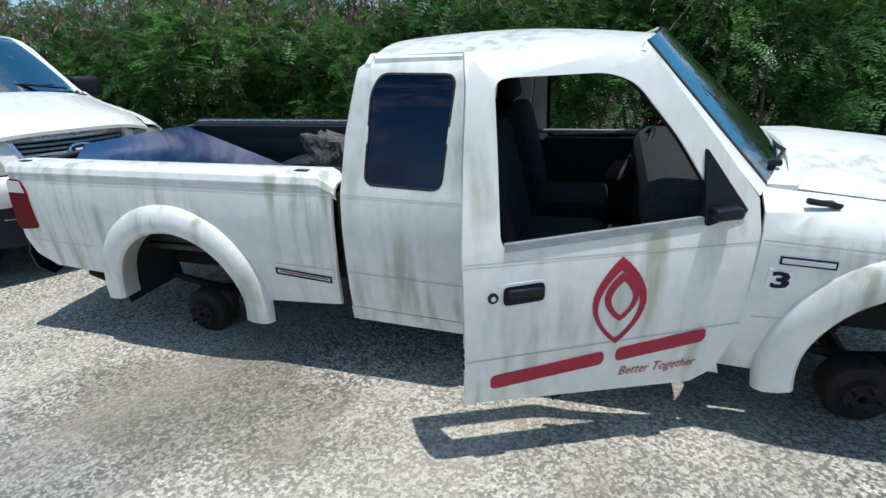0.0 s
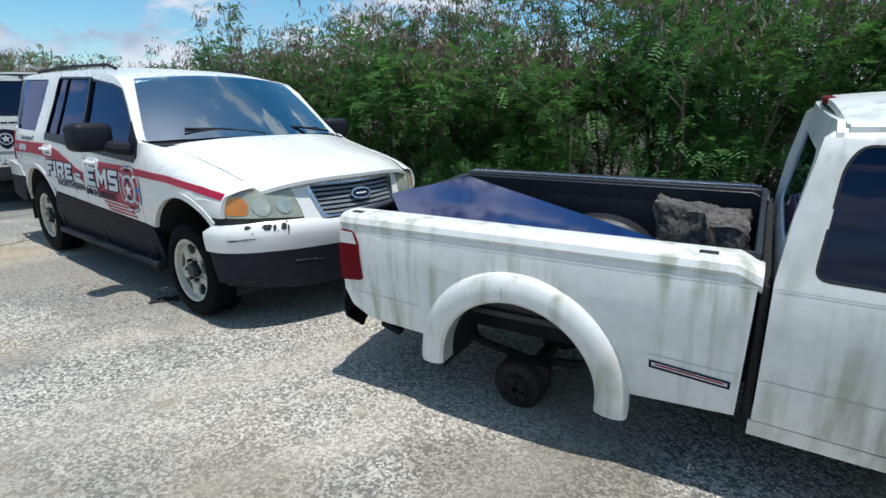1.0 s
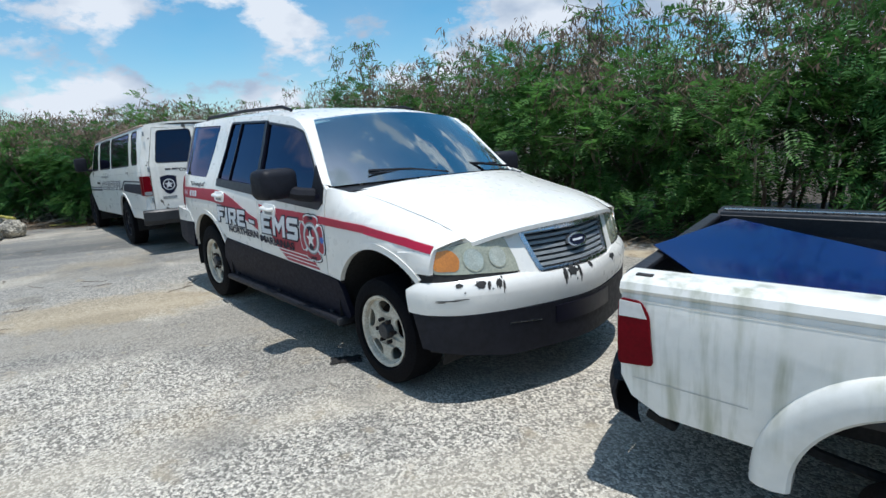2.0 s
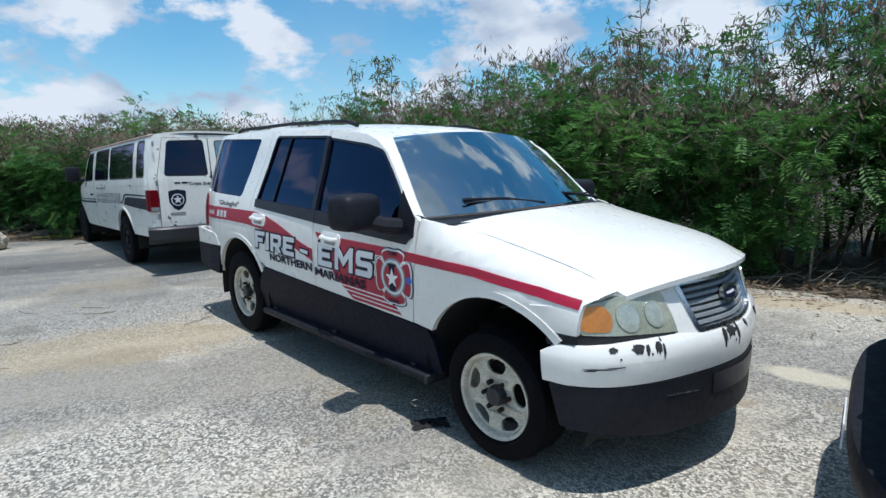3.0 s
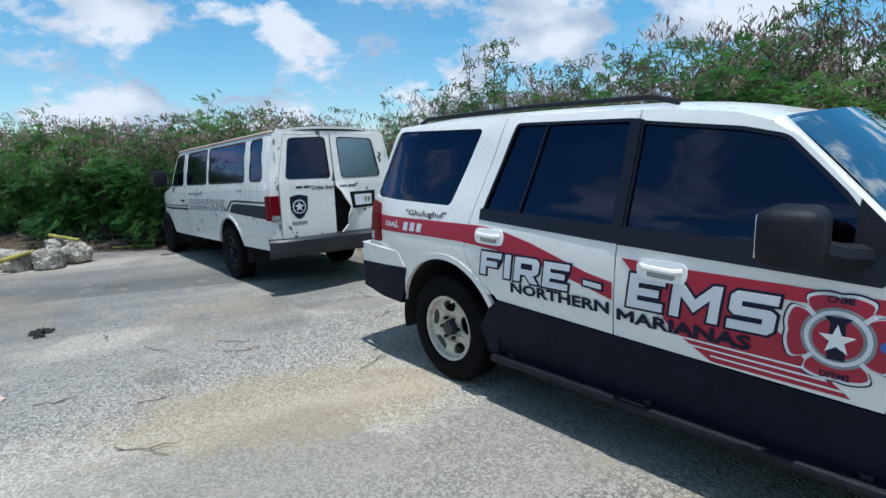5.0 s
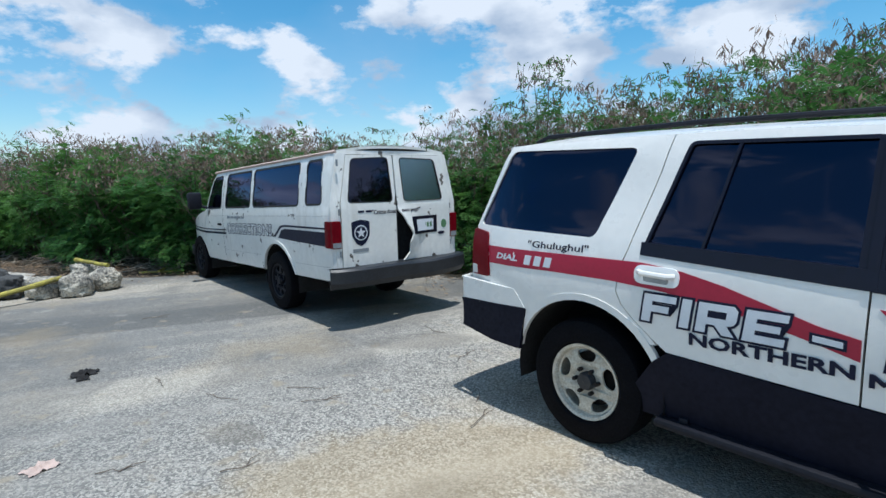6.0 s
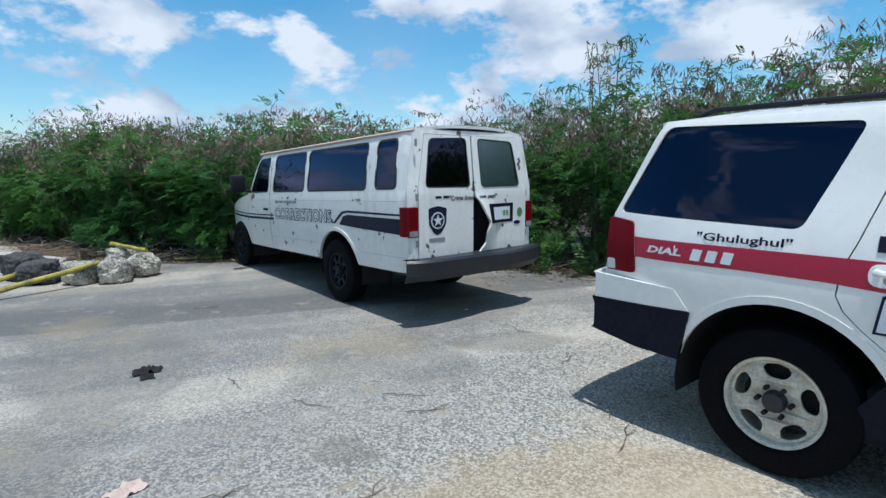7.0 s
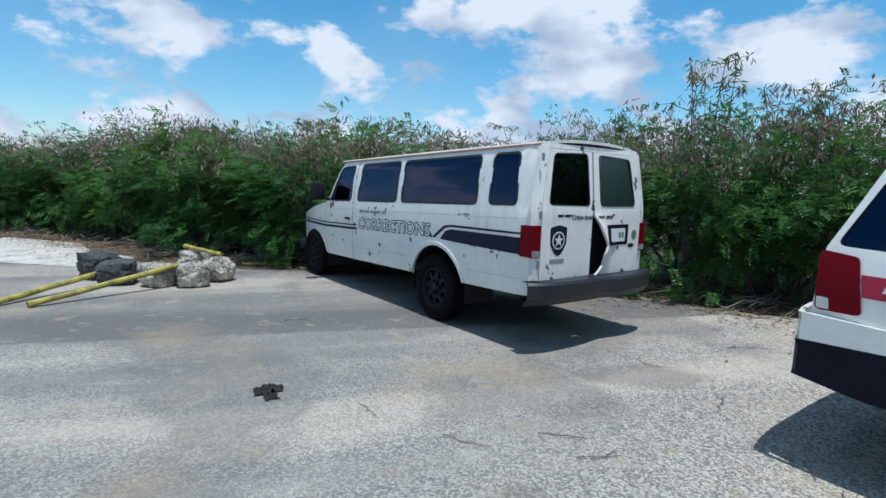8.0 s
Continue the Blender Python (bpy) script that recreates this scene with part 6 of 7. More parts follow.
        pl = part("door_handle", sheet(rounded([(1.93, 0.80), (2.085, 0.808), (2.085, 0.878), (1.93, 0.872)], 0.02), [], lambda u, v: g(u, v, 0.006), thick(s, 0.02), 0.2), "black", d, "black pull handle")
        bm = bmesh.new()
        rbox(bm, g(2.008, 0.85, 0.012), (0.14, 0.03, 0.035), 0.012)
        part("grip", bm, "trim", pl)
        part("handle_cup", sheet(rounded([(1.92, 0.79), (2.095, 0.798), (2.095, 0.888), (1.92, 0.882)], 0.03), [], lambda u, v: g(u, v, 0.002), thick(s, 0.01), 0.2), "silver", pl)
        for rr, mt, lf in ((0.020, "trim", 0.006), (0.010, "chrome", 0.009)):
            part("lock", sheet([(1.892 + rr * math.cos(i * 0.5236), 0.835 + rr * math.sin(i * 0.5236)) for i in range(12)], [], lambda u, v: g(u, v, lf), thick(s, 0.01), 0.2), mt, d)
        if s < 0:
            cx, cz = 2.385, 0.745

            def drop(w, h1, h2, dx=0.0, dz=0.0, n=15):
                left = [(cx + dx - w * math.sin(math.pi * i / n) ** 0.85 * (1.0), cz + dz + h1 - (h1 + h2) * i / n) for i in range(n + 1)]
                right = [(cx + dx + w * math.sin(math.pi * i / n) ** 0.85, cz + dz + h1 - (h1 + h2) * i / n) for i in range(n, -1, -1)]
                return left + right[1:-1]
            part("logo_outer", sheet(drop(0.108, 0.195, 0.165), [drop(0.084, 0.145, 0.142, -0.002, 0.0)[::-1]], lambda u, v: g(u, v, 0.004), thick(s, 0.003), 0.2), "redvinyl", d, "red leaf-shaped outline")
            part("logo_inner", sheet(drop(0.068, 0.135, 0.065, 0.006, 0.0), [drop(0.044, 0.10, 0.043, 0.008, 0.0)[::-1]], lambda u, v: g(u, v, 0.005), thick(s, 0.003), 0.2), "redvinyl", d)
            # wordmark as plain bars
            for x0, x1, z0, z1, h_ in ((1.885, 2.345, 0.435, 0.488, 0.062), (2.395, 2.775, 0.492, 0.535, 0.062)):
                part("wordmark_bar", sheet(rounded([(x0, z0), (x1, z1), (x1, z1 + h_), (x0, z0 + h_)], 0.025), [], lambda u, v: g(u, v, 0.004), thick(s, 0.003), 0.2), "redvinyl", d, "plain red bar")
            part("lettering", letters("Better Together", 2.42, 2.76, 0.405, 0.462, g, 0.0, 0.004, 0.3), "redvinyl", d, "thin dark red slogan")
            bm = bmesh.new()
            tube(bm, [g(2.30, 0.36, -0.08), g(2.26, 0.30, -0.10), g(2.20, 0.24, -0.11)], 0.012, 6)
            part("hanging_wire", bm, "black", d)
            bm = bmesh.new()
            for zz in (0.62, 0.585, 0.55):
                tube(bm, [g(1.786, zz, -0.005), g(1.786, zz, -0.028)], 0.008, 6)
            part("latch", bm, "trim", d)
    f = side(-1)
    part("model_mark", sheet([(0.705, 0.578), (1.036, 0.552), (1.036, 0.590), (0.705, 0.618)], [[(0.716, 0.587), (1.026, 0.562), (1.026, 0.581), (0.716, 0.608)][::-1]], lambda u, v: f(u, v, 0.003), thick(-1, 0.002), 0.2), "navy", root, "thin dark outlined bar")
    part("model_mark", decal([(0.73, 0.594), (1.012, 0.571), (1.012, 0.577), (0.73, 0.600)], f, 0.003), "redvinyl", root)
    part("model_mark", decal([(3.03, 0.842), (3.225, 0.832), (3.225, 0.866), (3.03, 0.876)], f, 0.004), "navy", root, "small dark badge bar")
    part("model_mark", decal([(3.037, 0.849), (3.218, 0.840), (3.218, 0.859), (3.037, 0.868)], f, 0.006), "silver", root)
    pl = part("number_sticker", decal([(2.995, 0.735), (3.085, 0.73), (3.09, 0.815), (3.0, 0.82)], f, 0.003), "whitevinyl", root, "white sticker with a bold number")
    part("lettering", letters("3", 3.018, 3.072, 0.742, 0.808, f, 0.004, 0.005), "navy", pl)
    return root


truck = build_truck()


def on_truck(x, y, z, turn=0.0):
    return TRUCK_POSE @ pose(x, y, z, 0, 0, turn)


# loose things in the bed
blue = thing("blue_sheet", on_truck(0, 0, 0), "dark blue glossy tinted sheet lying across the truck bed", "sheet")
bm = bmesh.new()
top = [Vector(p) for p in ((-1.15, -0.30, 1.122), (-0.92, 0.42, 1.135), (0.78, -0.69, 1.085), (-0.80, -0.69, 1.09))]
rows = []
for i in range(7):
    a = top[0].lerp(top[1], i / 6)
    b = top[3].lerp(top[2], i / 6)
    rows.append([a.lerp(b, j / 6) + Vector((0, 0, -0.02 * math.sin(math.pi * i / 6) * math.sin(math.pi * j / 6))) for j in range(7)])
part("panel", grid(rows, (0, 0, -0.006)), "bluesheet", blue)
block = thing("scorched_block", on_truck(0.79, -0.06, 0.62, 6), "scorched grey lump of junk lying in the truck bed", "junk")
bm = bmesh.new()
bmesh.ops.create_cube(bm, size=1)
bmesh.ops.subdivide_edges(bm, edges=bm.edges[:], cuts=15, use_grid_fill=True)
for v in bm.verts:
    v.co = Vector((v.co.x * 0.44, v.co.y * 0.42, (v.co.z + 0.5) * (0.50 - 0.10 * v.co.x)))
    v.co += Vector(noise.noise_vector(v.co * 7)) * 0.05 + Vector(noise.noise_vector(v.co * 21)) * 0.028
    v.co.z = max(v.co.z, 0.0)
part("lump", bm, "grime", block, "", 60)
bag = thing("white_scrap", on_truck(0.34, -0.33, 0.62), "crumpled white plastic scrap beside the scorched lump", "scrap")
bm = bmesh.new()
bmesh.ops.create_icosphere(bm, subdivisions=3, radius=0.13)
for v in bm.verts:
    v.co = v.co * (1 + 0.45 * noise.noise(v.co * 14)) + Vector((0, 0, 0.15))
    v.co.z *= 1.15
part("crumple", bm, "whitevinyl", bag, "", 60)


# ---------------------------------------------------------------- white corrections van
def build_van():
    root = thing("van", pose(-11.462, 7.492, 0, 0, 0, 158.8), "battered white passenger van with black stripes and a torn rear door", "van", "parked vehicles")
    K = -0.033
    hz = curve([(0.4, 0.865), (0.6, 0.90), (0.9, 0.92), (1.2, 0.915), (1.4, 0.895), (1.65, 0.862), (1.85, 0.822), (1.93, 0.785), (1.98, 0.70)])

    def hw(x, v):
        y = hz(v)
        if x > 2.9:
            y -= 0.16 * min(1, (x - 2.9) / 1.2) ** 2
        if x < -1.3:
            y -= 0.07 * ((-1.3 - x) / 0.2) ** 2
        return y

    def side(s):
        return lambda u, v, lift=0.0: Vector((u, s * (hw(u, v) + lift), v + K * u))

    def thick(s, t=0.025):
        return lambda u, v: Vector((0, -s * t, 0))
    w1 = rounded([(-1.27, 1.37), (-0.88, 1.37), (-0.86, 1.865), (-1.22, 1.865)], 0.06)
    w2 = rounded([(-0.68, 1.365), (0.77, 1.365), (0.79, 1.865), (-0.66, 1.865)], 0.06)
    w3 = rounded([(0.89, 1.365), (1.93, 1.365), (1.89, 1.865), (0.90, 1.865)], 0.06)
    w4 = rounded([(2.13, 1.365), (2.80, 1.365), (2.55, 1.80), (2.48, 1.845), (2.12, 1.855)], 0.05)
    for s in (-1, 1):
        f = side(s)
        body = [(-1.49, 0.50), (-0.52, 0.50)] + arc(0.0, 0.37, 0.51, 165, 14, 18) + [(0.54, 0.50), (2.03, 0.51), (2.03, 1.935), (-1.40, 1.935), (-1.45, 1.6), (-1.49, 1.35)]
        part("body_side", sheet(body, [w1, w2, w3], f, thick(s), 0.13), "paint_van", root, "chipped white body side")
        door = [(2.04, 0.51), (2.86, 0.52), (2.93, 0.72), (2.96, 1.32), (2.86, 1.40), (2.60, 1.80), (2.50, 1.90), (2.04, 1.935)]
        d = part("front_door", sheet(door, [w4], f, thick(s), 0.13), "paint_van", root, "white cab door")
        fen = [(2.89, 0.52)] + arc(3.40, 0.40, 0.47, 163, 15, 16) + [(3.95, 0.55), (4.10, 0.70), (4.10, 1.12), (3.5, 1.24), (2.97, 1.32), (2.945, 0.72)]
        part("front_fender", sheet(fen, [], f, thick(s), 0.13), "paint_van", root, "white front fender")
        for nm, poly in (("side_window", w1), ("side_window", w2), ("side_window", w3), ("side_window", w4)):
            part(nm, sheet(inset(poly, -0.006), [], lambda u, v: f(u, v, -0.004), thick(s, 0.005), 0.3), "tint", root if poly is not w4 else d, "dark tinted side window")
            part("window_seal", sheet(inset(poly, -0.016), [inset(poly, 0.008)], lambda u, v: f(u, v, 0.002), thick(s, 0.02), 0.3), "seam" if poly is not w4 else "black", root if poly is not w4 else d)
        # shade under the side creases, drawn as grey lines
        strip(root, "painted_crease", [[(-1.42, 1.235), (2.02, 1.235)], [(2.05, 1.235), (2.93, 1.235)], [(-0.55, 0.66), (-1.45, 0.66)], [(0.55, 0.70), (2.02, 0.70)]], f, "painted_crease", 0.006, 0.001)
        strip(root, "door_gap", [[(2.035, 0.52), (2.035, 1.92)], [(0.86, 0.75), (0.86, 1.92)]] if s < 0 else [[(2.035, 0.52), (2.035, 1.92)]], f, "seam", 0.009, 0.001)
        part("roof_gutter", grid([[Vector((x, s * (0.80 - 0.06 * max(0, (-1.2 - x) / 0.3) ** 2), 1.925 + K * x)), Vector((x, s * (0.818 - 0.06 * max(0, (-1.2 - x) / 0.3) ** 2), 1.94 + K * x)), Vector((x, s * 0.775, 1.958 + K * x))] for x in [-1.42 + 4.0 * i / 20 for i in range(21)]], (0, -s * 0.01, -0.005)), "pale", root, "rust-tinged roof gutter")
        for cx, cz, rr in ((0.0, 0.37, 0.515), (3.40, 0.30, 0.475)):
            bm = bmesh.new()
            pts = arc(cx, cz, rr, -10, 190, 18)
            a = [[bm.verts.new((px, s * yy, pz)) for px, pz in pts] for yy in (0.87, 0.45)]
            for i in range(len(pts) - 1):
                bm.faces.new((a[0][i], a[0][i + 1], a[1][i + 1], a[1][i]))
            part("wheel_arch_liner", bm, "under", root)
        lip, lip2 = arc(0.0, 0.37, 0.545, 14, 165, 18), arc(0.0, 0.37, 0.505, 14, 165, 18)
        part("arch_lip", sheet(lip + lip2[::-1], [], lambda u, v: f(u, v, 0.012), thick(s, 0.03), 0.2), "paint_van", root)
        t = part("tail_lamp", sheet(rounded([(-1.50, 0.875), (-1.365, 0.88), (-1.365, 1.175), (-1.50, 1.175)], 0.012), [], lambda u, v: Vector((u, s * (0.915 - 0.05 * max(0, (-1.42 - u) / 0.08) ** 2 + 0.008), v + K * u)), thick(s, 0.06), 0.04), "redlens", root, "red tail lamp")
        part("tail_lamp_back", sheet(rounded([(s * 0.795, 0.92), (s * 0.905, 0.92), (s * 0.905, 1.222), (s * 0.795, 1.222)], 0.01), [], lambda u, v: Vector((-1.508 + 0.6 * max(0, abs(u) - 0.86) ** 1.5, u, v)), lambda u, v: Vector((0.05, 0, 0)), 0.04), "redlens", t)
        part("reverse_lamp", sheet([(s * 0.80, 0.928), (s * 0.90, 0.928), (s * 0.90, 0.985), (s * 0.80, 0.985)], [], lambda u, v: Vector((-1.511 + 0.6 * max(0, abs(u) - 0.86) ** 1.5, u, v)), lambda u, v: Vector((0.01, 0, 0)), 0.04), "greyvinyl", t, "pale reversing lamp")
        bm = bmesh.new()
        rbox(bm, (2.86, s * 1.09, 1.40), (0.13, 0.22, 0.28), 0.04)
        m_ = part("wing_mirror", bm, "black", root, "black plastic wing mirror")
        bm = bmesh.new()
        tube(bm, [(2.84, s * 0.88, 1.27), (2.86, s * 1.03, 1.31)], 0.025, 8)
        part("mirror_arm", bm, "black", m_)
        bm = bmesh.new()
        rbox(bm, f(2.17, 1.10, 0.015), (0.14, 0.03, 0.035), 0.012)
        part("door_handle", bm, "black", d)
        rows = []
        for i in range(7):
            t_ = i / 6
            rows.append([Vector((2.50 + 0.46 * t_, s * (0.81 + 0.08 * t_), 1.82 - 0.585 * t_)), Vector((2.52 + 0.50 * t_, s * (0.73 + 0.11 * t_), 1.83 - 0.585 * t_))])
        part("front_pillar", grid(rows, (-0.01, -s * 0.02, -0.01)), "paint_van", root)
    # roof
    rows = []
    for i in range(15):
        x = -1.42 + 3.95 * i / 14
        rows.append([Vector((x + 0.12 * (1 - q * q) * (i / 14) - 0.03 * (1 - q * q) * (1 - i / 14), q * (0.785 - 0.05 * max(0, (-1.2 - x) / 0.3) ** 2), 1.95 + K * x + 0.075 * (1 - abs(q) ** 2.6) * (0.8 + 0.2 * math.sin(math.pi * i / 14)) - (0.03 * max(0, (x - 2.0) / 0.5) ** 2))) for q in [-1 + 2 * j / 16 for j in range(17)]])
    part("roof", grid(rows, (0, 0, -0.03)), "paint_van", root, "white roof")
    bm = bmesh.new()
    rbox(bm, (-1.415, 0.02, 2.045), (0.06, 0.40, 0.035), 0.012)
    part("brake_lamp", bm, "rust", root, "faded reddish high brake lamp")
    rows = []
    for i in range(7):
        t_ = i / 6
        rows.append([Vector((2.52 + 0.12 * (1 - q * q) + t_ * (0.50 + 0.08 * (1 - q * q)), q * (0.73 + 0.11 * t_), 1.845 + 0.05 * (1 - q * q) - 0.60 * t_)) for q in [-1 + 2 * j / 10 for j in range(11)]])
    w = part("windshield", grid(rows, (-0.004, 0, 0)), "wind", root)
    rows = []
    for i in range(8):
        t_ = i / 7
        rows.append([Vector((2.98 + 0.15 * (1 - q * q) * (1 - t_) + 1.10 * t_ + 0.06 * (1 - q * q) * t_, q * (0.86 - 0.10 * t_), 1.225 - 0.26 * t_ ** 1.5 + 0.06 * (1 - q * q))) for q in [-1 + 2 * j / 12 for j in range(13)]])
    part("hood", grid(rows, (0, 0, -0.02)), "paint_van", root, "short white hood")
    fr = lambda u, v, lift=0.0: Vector((4.12 - 0.08 * (abs(u) / 0.8) ** 3, u, v))
    part("front_panel", sheet([(-0.76, 0.45), (0.76, 0.45), (0.76, 0.97), (-0.76, 0.97)], [], fr, lambda u, v: Vector((-0.03, 0, 0)), 0.2), "paint_van", root)
    bm = bmesh.new()
    rbox(bm, (4.14, 0, 0.44), (0.14, 1.7, 0.2), 0.04)
    part("front_bumper", bm, "greyplastic", root)

    # rear face: two doors, the second bent open
    def back(u, v, lift=0.0):
        return Vector((-1.50 + 0.10 * max(0, v - 1.35) + 0.45 * max(0, abs(u) - 0.72) ** 1.6 - lift, u, v))

    def bent(u, v, lift=0.0):
        p = back(u, v, lift)
        k = max(0, 1 - abs(v - 0.98) / 0.36) * max(0, 1 - abs(u - 0.02) / 0.34)
        p.x -= 0.13 * k + 0.012
        p.y -= 0.05 * k * (1.0 if u > -0.25 else 0.3)
        return p
    inw = lambda u, v: Vector((0.03, 0, 0))
    part("rear_frame", sheet([(-0.90, 0.62), (0.90, 0.62), (0.90, 1.4), (0.785, 1.965), (0.56, 2.0), (-0.56, 2.0), (-0.785, 1.965), (-0.90, 1.4)], [[(-0.79, 0.69), (-0.79, 1.40), (-0.665, 1.955), (0.665, 1.955), (0.79, 1.40), (0.79, 0.69)]], back, inw, 0.12), "paint_van", root)
    wl_ = rounded([(0.09, 1.41), (0.69, 1.42), (0.605, 1.905), (0.115, 1.925)], 0.05)
    wr_ = rounded([(-0.66, 1.41), (-0.07, 1.41), (-0.05, 1.92), (-0.57, 1.90)], 0.05)
    ld = part("rear_door", sheet([(0.045, 0.70), (0.78, 0.70), (0.78, 1.40), (0.66, 1.95), (0.045, 1.95)], [wl_], lambda u, v: back(u, v, 0.006), inw, 0.08), "paint_van", root, "white rear door with round shield badge")
    rd = part("rear_door", sheet([(-0.78, 0.70), (-0.02, 0.70), (-0.10, 0.80), (-0.075, 0.92), (-0.13, 1.02), (-0.06, 1.14), (-0.03, 1.22), (0.03, 1.31), (0.035, 1.95), (-0.66, 1.95), (-0.78, 1.40)], [wr_], lambda u, v: bent(u, v, 0.006), inw, 0.06), "paint_van", root, "bent rear door standing ajar")
    part("rear_window", sheet(inset(wl_, -0.006), [], lambda u, v: back(u, v, -0.004), lambda u, v: Vector((0.004, 0, 0)), 0.3), "tint", ld, "dark tinted rear window")
    part("rear_window", sheet(inset(wr_, -0.006), [], lambda u, v: back(u, v, 0.012), lambda u, v: Vector((0.004, 0, 0)), 0.3), "milky", rd, "dusty pale rear window")
    for p_, poly in ((ld, wl_), (rd, wr_)):
        part("window_seal", sheet(inset(poly, -0.007), [inset(poly, 0.004)], lambda u, v: back(u, v, 0.024 if p_ is rd else 0.008), lambda u, v: Vector((0.02, 0, 0)), 0.3), "seam", p_)
    bm = bmesh.new()
    rbox(bm, (-1.36, 0, 1.0), (0.03, 1.6, 0.7), 0.01)
    part("inner_back", bm, "inside", root)
    # shield badge
    sh = rounded([(0.425, 1.20), (0.545, 1.225), (0.665, 1.20), (0.66, 1.04), (0.60, 0.95), (0.545, 0.92), (0.49, 0.95), (0.43, 1.04)], 0.02)
    b = part("shield_badge", decal(sh, lambda u, v, l=0.0: back(u, v, 0.006 + l), 0.003, 0.2), "navy", ld, "dark blue shield badge with a star")
    dsc = lambda r: [(0.545 + r * math.cos(i * 0.3927), 1.075 + r * math.sin(i * 0.3927)) for i in range(16)]
    part("badge_ring", decal(dsc(0.088), lambda u, v, l=0.0: back(u, v, 0.006 + l), 0.005, 0.2), "silver", b)
    part("badge_disc", decal(dsc(0.074), lambda u, v, l=0.0: back(u, v, 0.006 + l), 0.007, 0.2), "navy", b)
    part("star", decal([(0.545 + (0.066 if i % 2 == 0 else 0.027) * math.sin(i * math.pi / 5), 1.075 + (0.066 if i % 2 == 0 else 0.027) * math.cos(i * math.pi / 5)) for i in range(10)], lambda u, v, l=0.0: back(u, v, 0.006 + l), 0.009, 0.2), "silver", b)
    part("label_bar", decal([(0.45, 0.855), (0.655, 0.855), (0.655, 0.895), (0.45, 0.895)], lambda u, v, l=0.0: back(u, v, 0.006 + l), 0.003, 0.2), "greyvinyl", ld)
    bl = lambda u, v, l=0.0: back(u, v, 0.006 + l)
    part("lettering", letters('"Crime does', 0.385, 0.055, 1.272, 1.325, bl, 0.002, 0.004), "navy", ld, "dark slogan lettering")
    part("lettering", letters('not pay!"', -0.02, -0.30, 1.272, 1.325, lambda u, v, l=0.0: bent(u, v, 0.006 + l), 0.002, 0.004), "navy", rd, "dark slogan lettering")
    for k in range(2):
        part("number_bar", decal([(0.57 - 0.10 * k, 1.30), (0.49 - 0.10 * k, 1.30), (0.49 - 0.10 * k, 1.325), (0.57 - 0.10 * k, 1.325)], bl, 0.003, 0.2), "navy", ld)
    bl2 = lambda u, v, l=0.0: bent(u, v, 0.006 + l)
    pc = part("plate_recess", decal([(-0.15, 1.0), (-0.56, 1.0), (-0.56, 1.215), (-0.15, 1.215)], bl2, 0.004, 0.2), "trim", rd, "black plate recess")
    pp = part("number_plate", decal([(-0.22, 1.035), (-0.50, 1.035), (-0.50, 1.175), (-0.22, 1.175)], bl2, 0.010, 0.2), "silver", pc, "pale number plate with plain bars")
    for k in range(5):
        part("plate_bar", decal([(-0.25 - 0.048 * k, 1.075), (-0.28 - 0.048 * k, 1.075), (-0.28 - 0.048 * k, 1.135), (-0.25 - 0.048 * k, 1.135)], bl2, 0.013, 0.2), "greenvinyl", pp)
    part("round_sticker", decal([(-0.675 + 0.045 * math.cos(i * 0.5236), 1.10 + 0.055 * math.sin(i * 0.5236)) for i in range(12)], bl2, 0.004, 0.2), "greenvinyl", rd, "round green sticker")
    part("maker_badge", decal([(-0.63 + 0.055 * math.cos(i * 0.5236), 0.985 + 0.022 * math.sin(i * 0.5236)) for i in range(12)], bl2, 0.005, 0.2), "navy", rd, "dark oval badge")
    for vv in (0.85, 1.32, 1.86):
        for s, o in ((1, ld), (-1, rd)):
            bm = bmesh.new()
            tube(bm, [(-1.49, s * 0.80, vv - 0.035), (-1.49, s * 0.80, vv + 0.035)], 0.014, 6)
            part("hinge", bm, "greyvinyl", o)
    # rear bumper, dented step
    rows = []
    for i in range(31):
        q = -1 + 2 * i / 30
        x = -1.68 + 0.12 * abs(q) ** 6
        dent = 0.05 * math.exp(-((q + 0.15) / 0.22) ** 2)
        z = -0.02 * math.exp(-((q + 0.25) / 0.3) ** 2)
        rows.append([Vector((-1.47, q * 0.97, 0.70)), Vector((x + 0.02 + dent, q * 0.97, 0.70 + z)), Vector((x + dent, q * 0.98, 0.675 + z)), Vector((x + dent, q * 0.98, 0.545 + z)), Vector((x + 0.05 + dent, q * 0.97, 0.48 + z)), Vector((-1.48, q * 0.94, 0.46))])
    part("rear_bumper", grid(rows, (0.012, 0, 0.0)), "greyplastic", root, "dented dark grey step bumper")
    # underbody, cabin
    bm = bmesh.new()
    rbox(bm, (1.2, 0, 0.52), (5.2, 1.0, 0.16), 0.04)
    rbox(bm, (1.3, 0, 0.56), (2.0, 1.72, 0.1), 0.03)
    rbox(bm, (-0.95, 0, 0.56), (0.9, 1.72, 0.1), 0.03)
    tube(bm, [(0, -0.7, 0.37), (0, 0.7, 0.37)], 0.06, 8)
    tube(bm, [(3.40, -0.7, 0.36), (3.40, 0.7, 0.36)], 0.06, 8)
    part("underbody", bm, "under", root)
    for xx in (-0.9, 0.1, 1.1):
        bm = bmesh.new()
        rbox(bm, (xx, 0, 1.05), (0.45, 1.4, 0.14), 0.05)
        rbox(bm, (xx - 0.25, 0, 1.3), (0.12, 1.4, 0.5), 0.05)
        part("bench_seat", bm, "inside", root)
    for yy in (-0.42, 0.42):
        seat(root, 2.2, yy, 1.0, "inside")
    steering(root, 2.6, 0.42, 1.30)
    bm = bmesh.new()
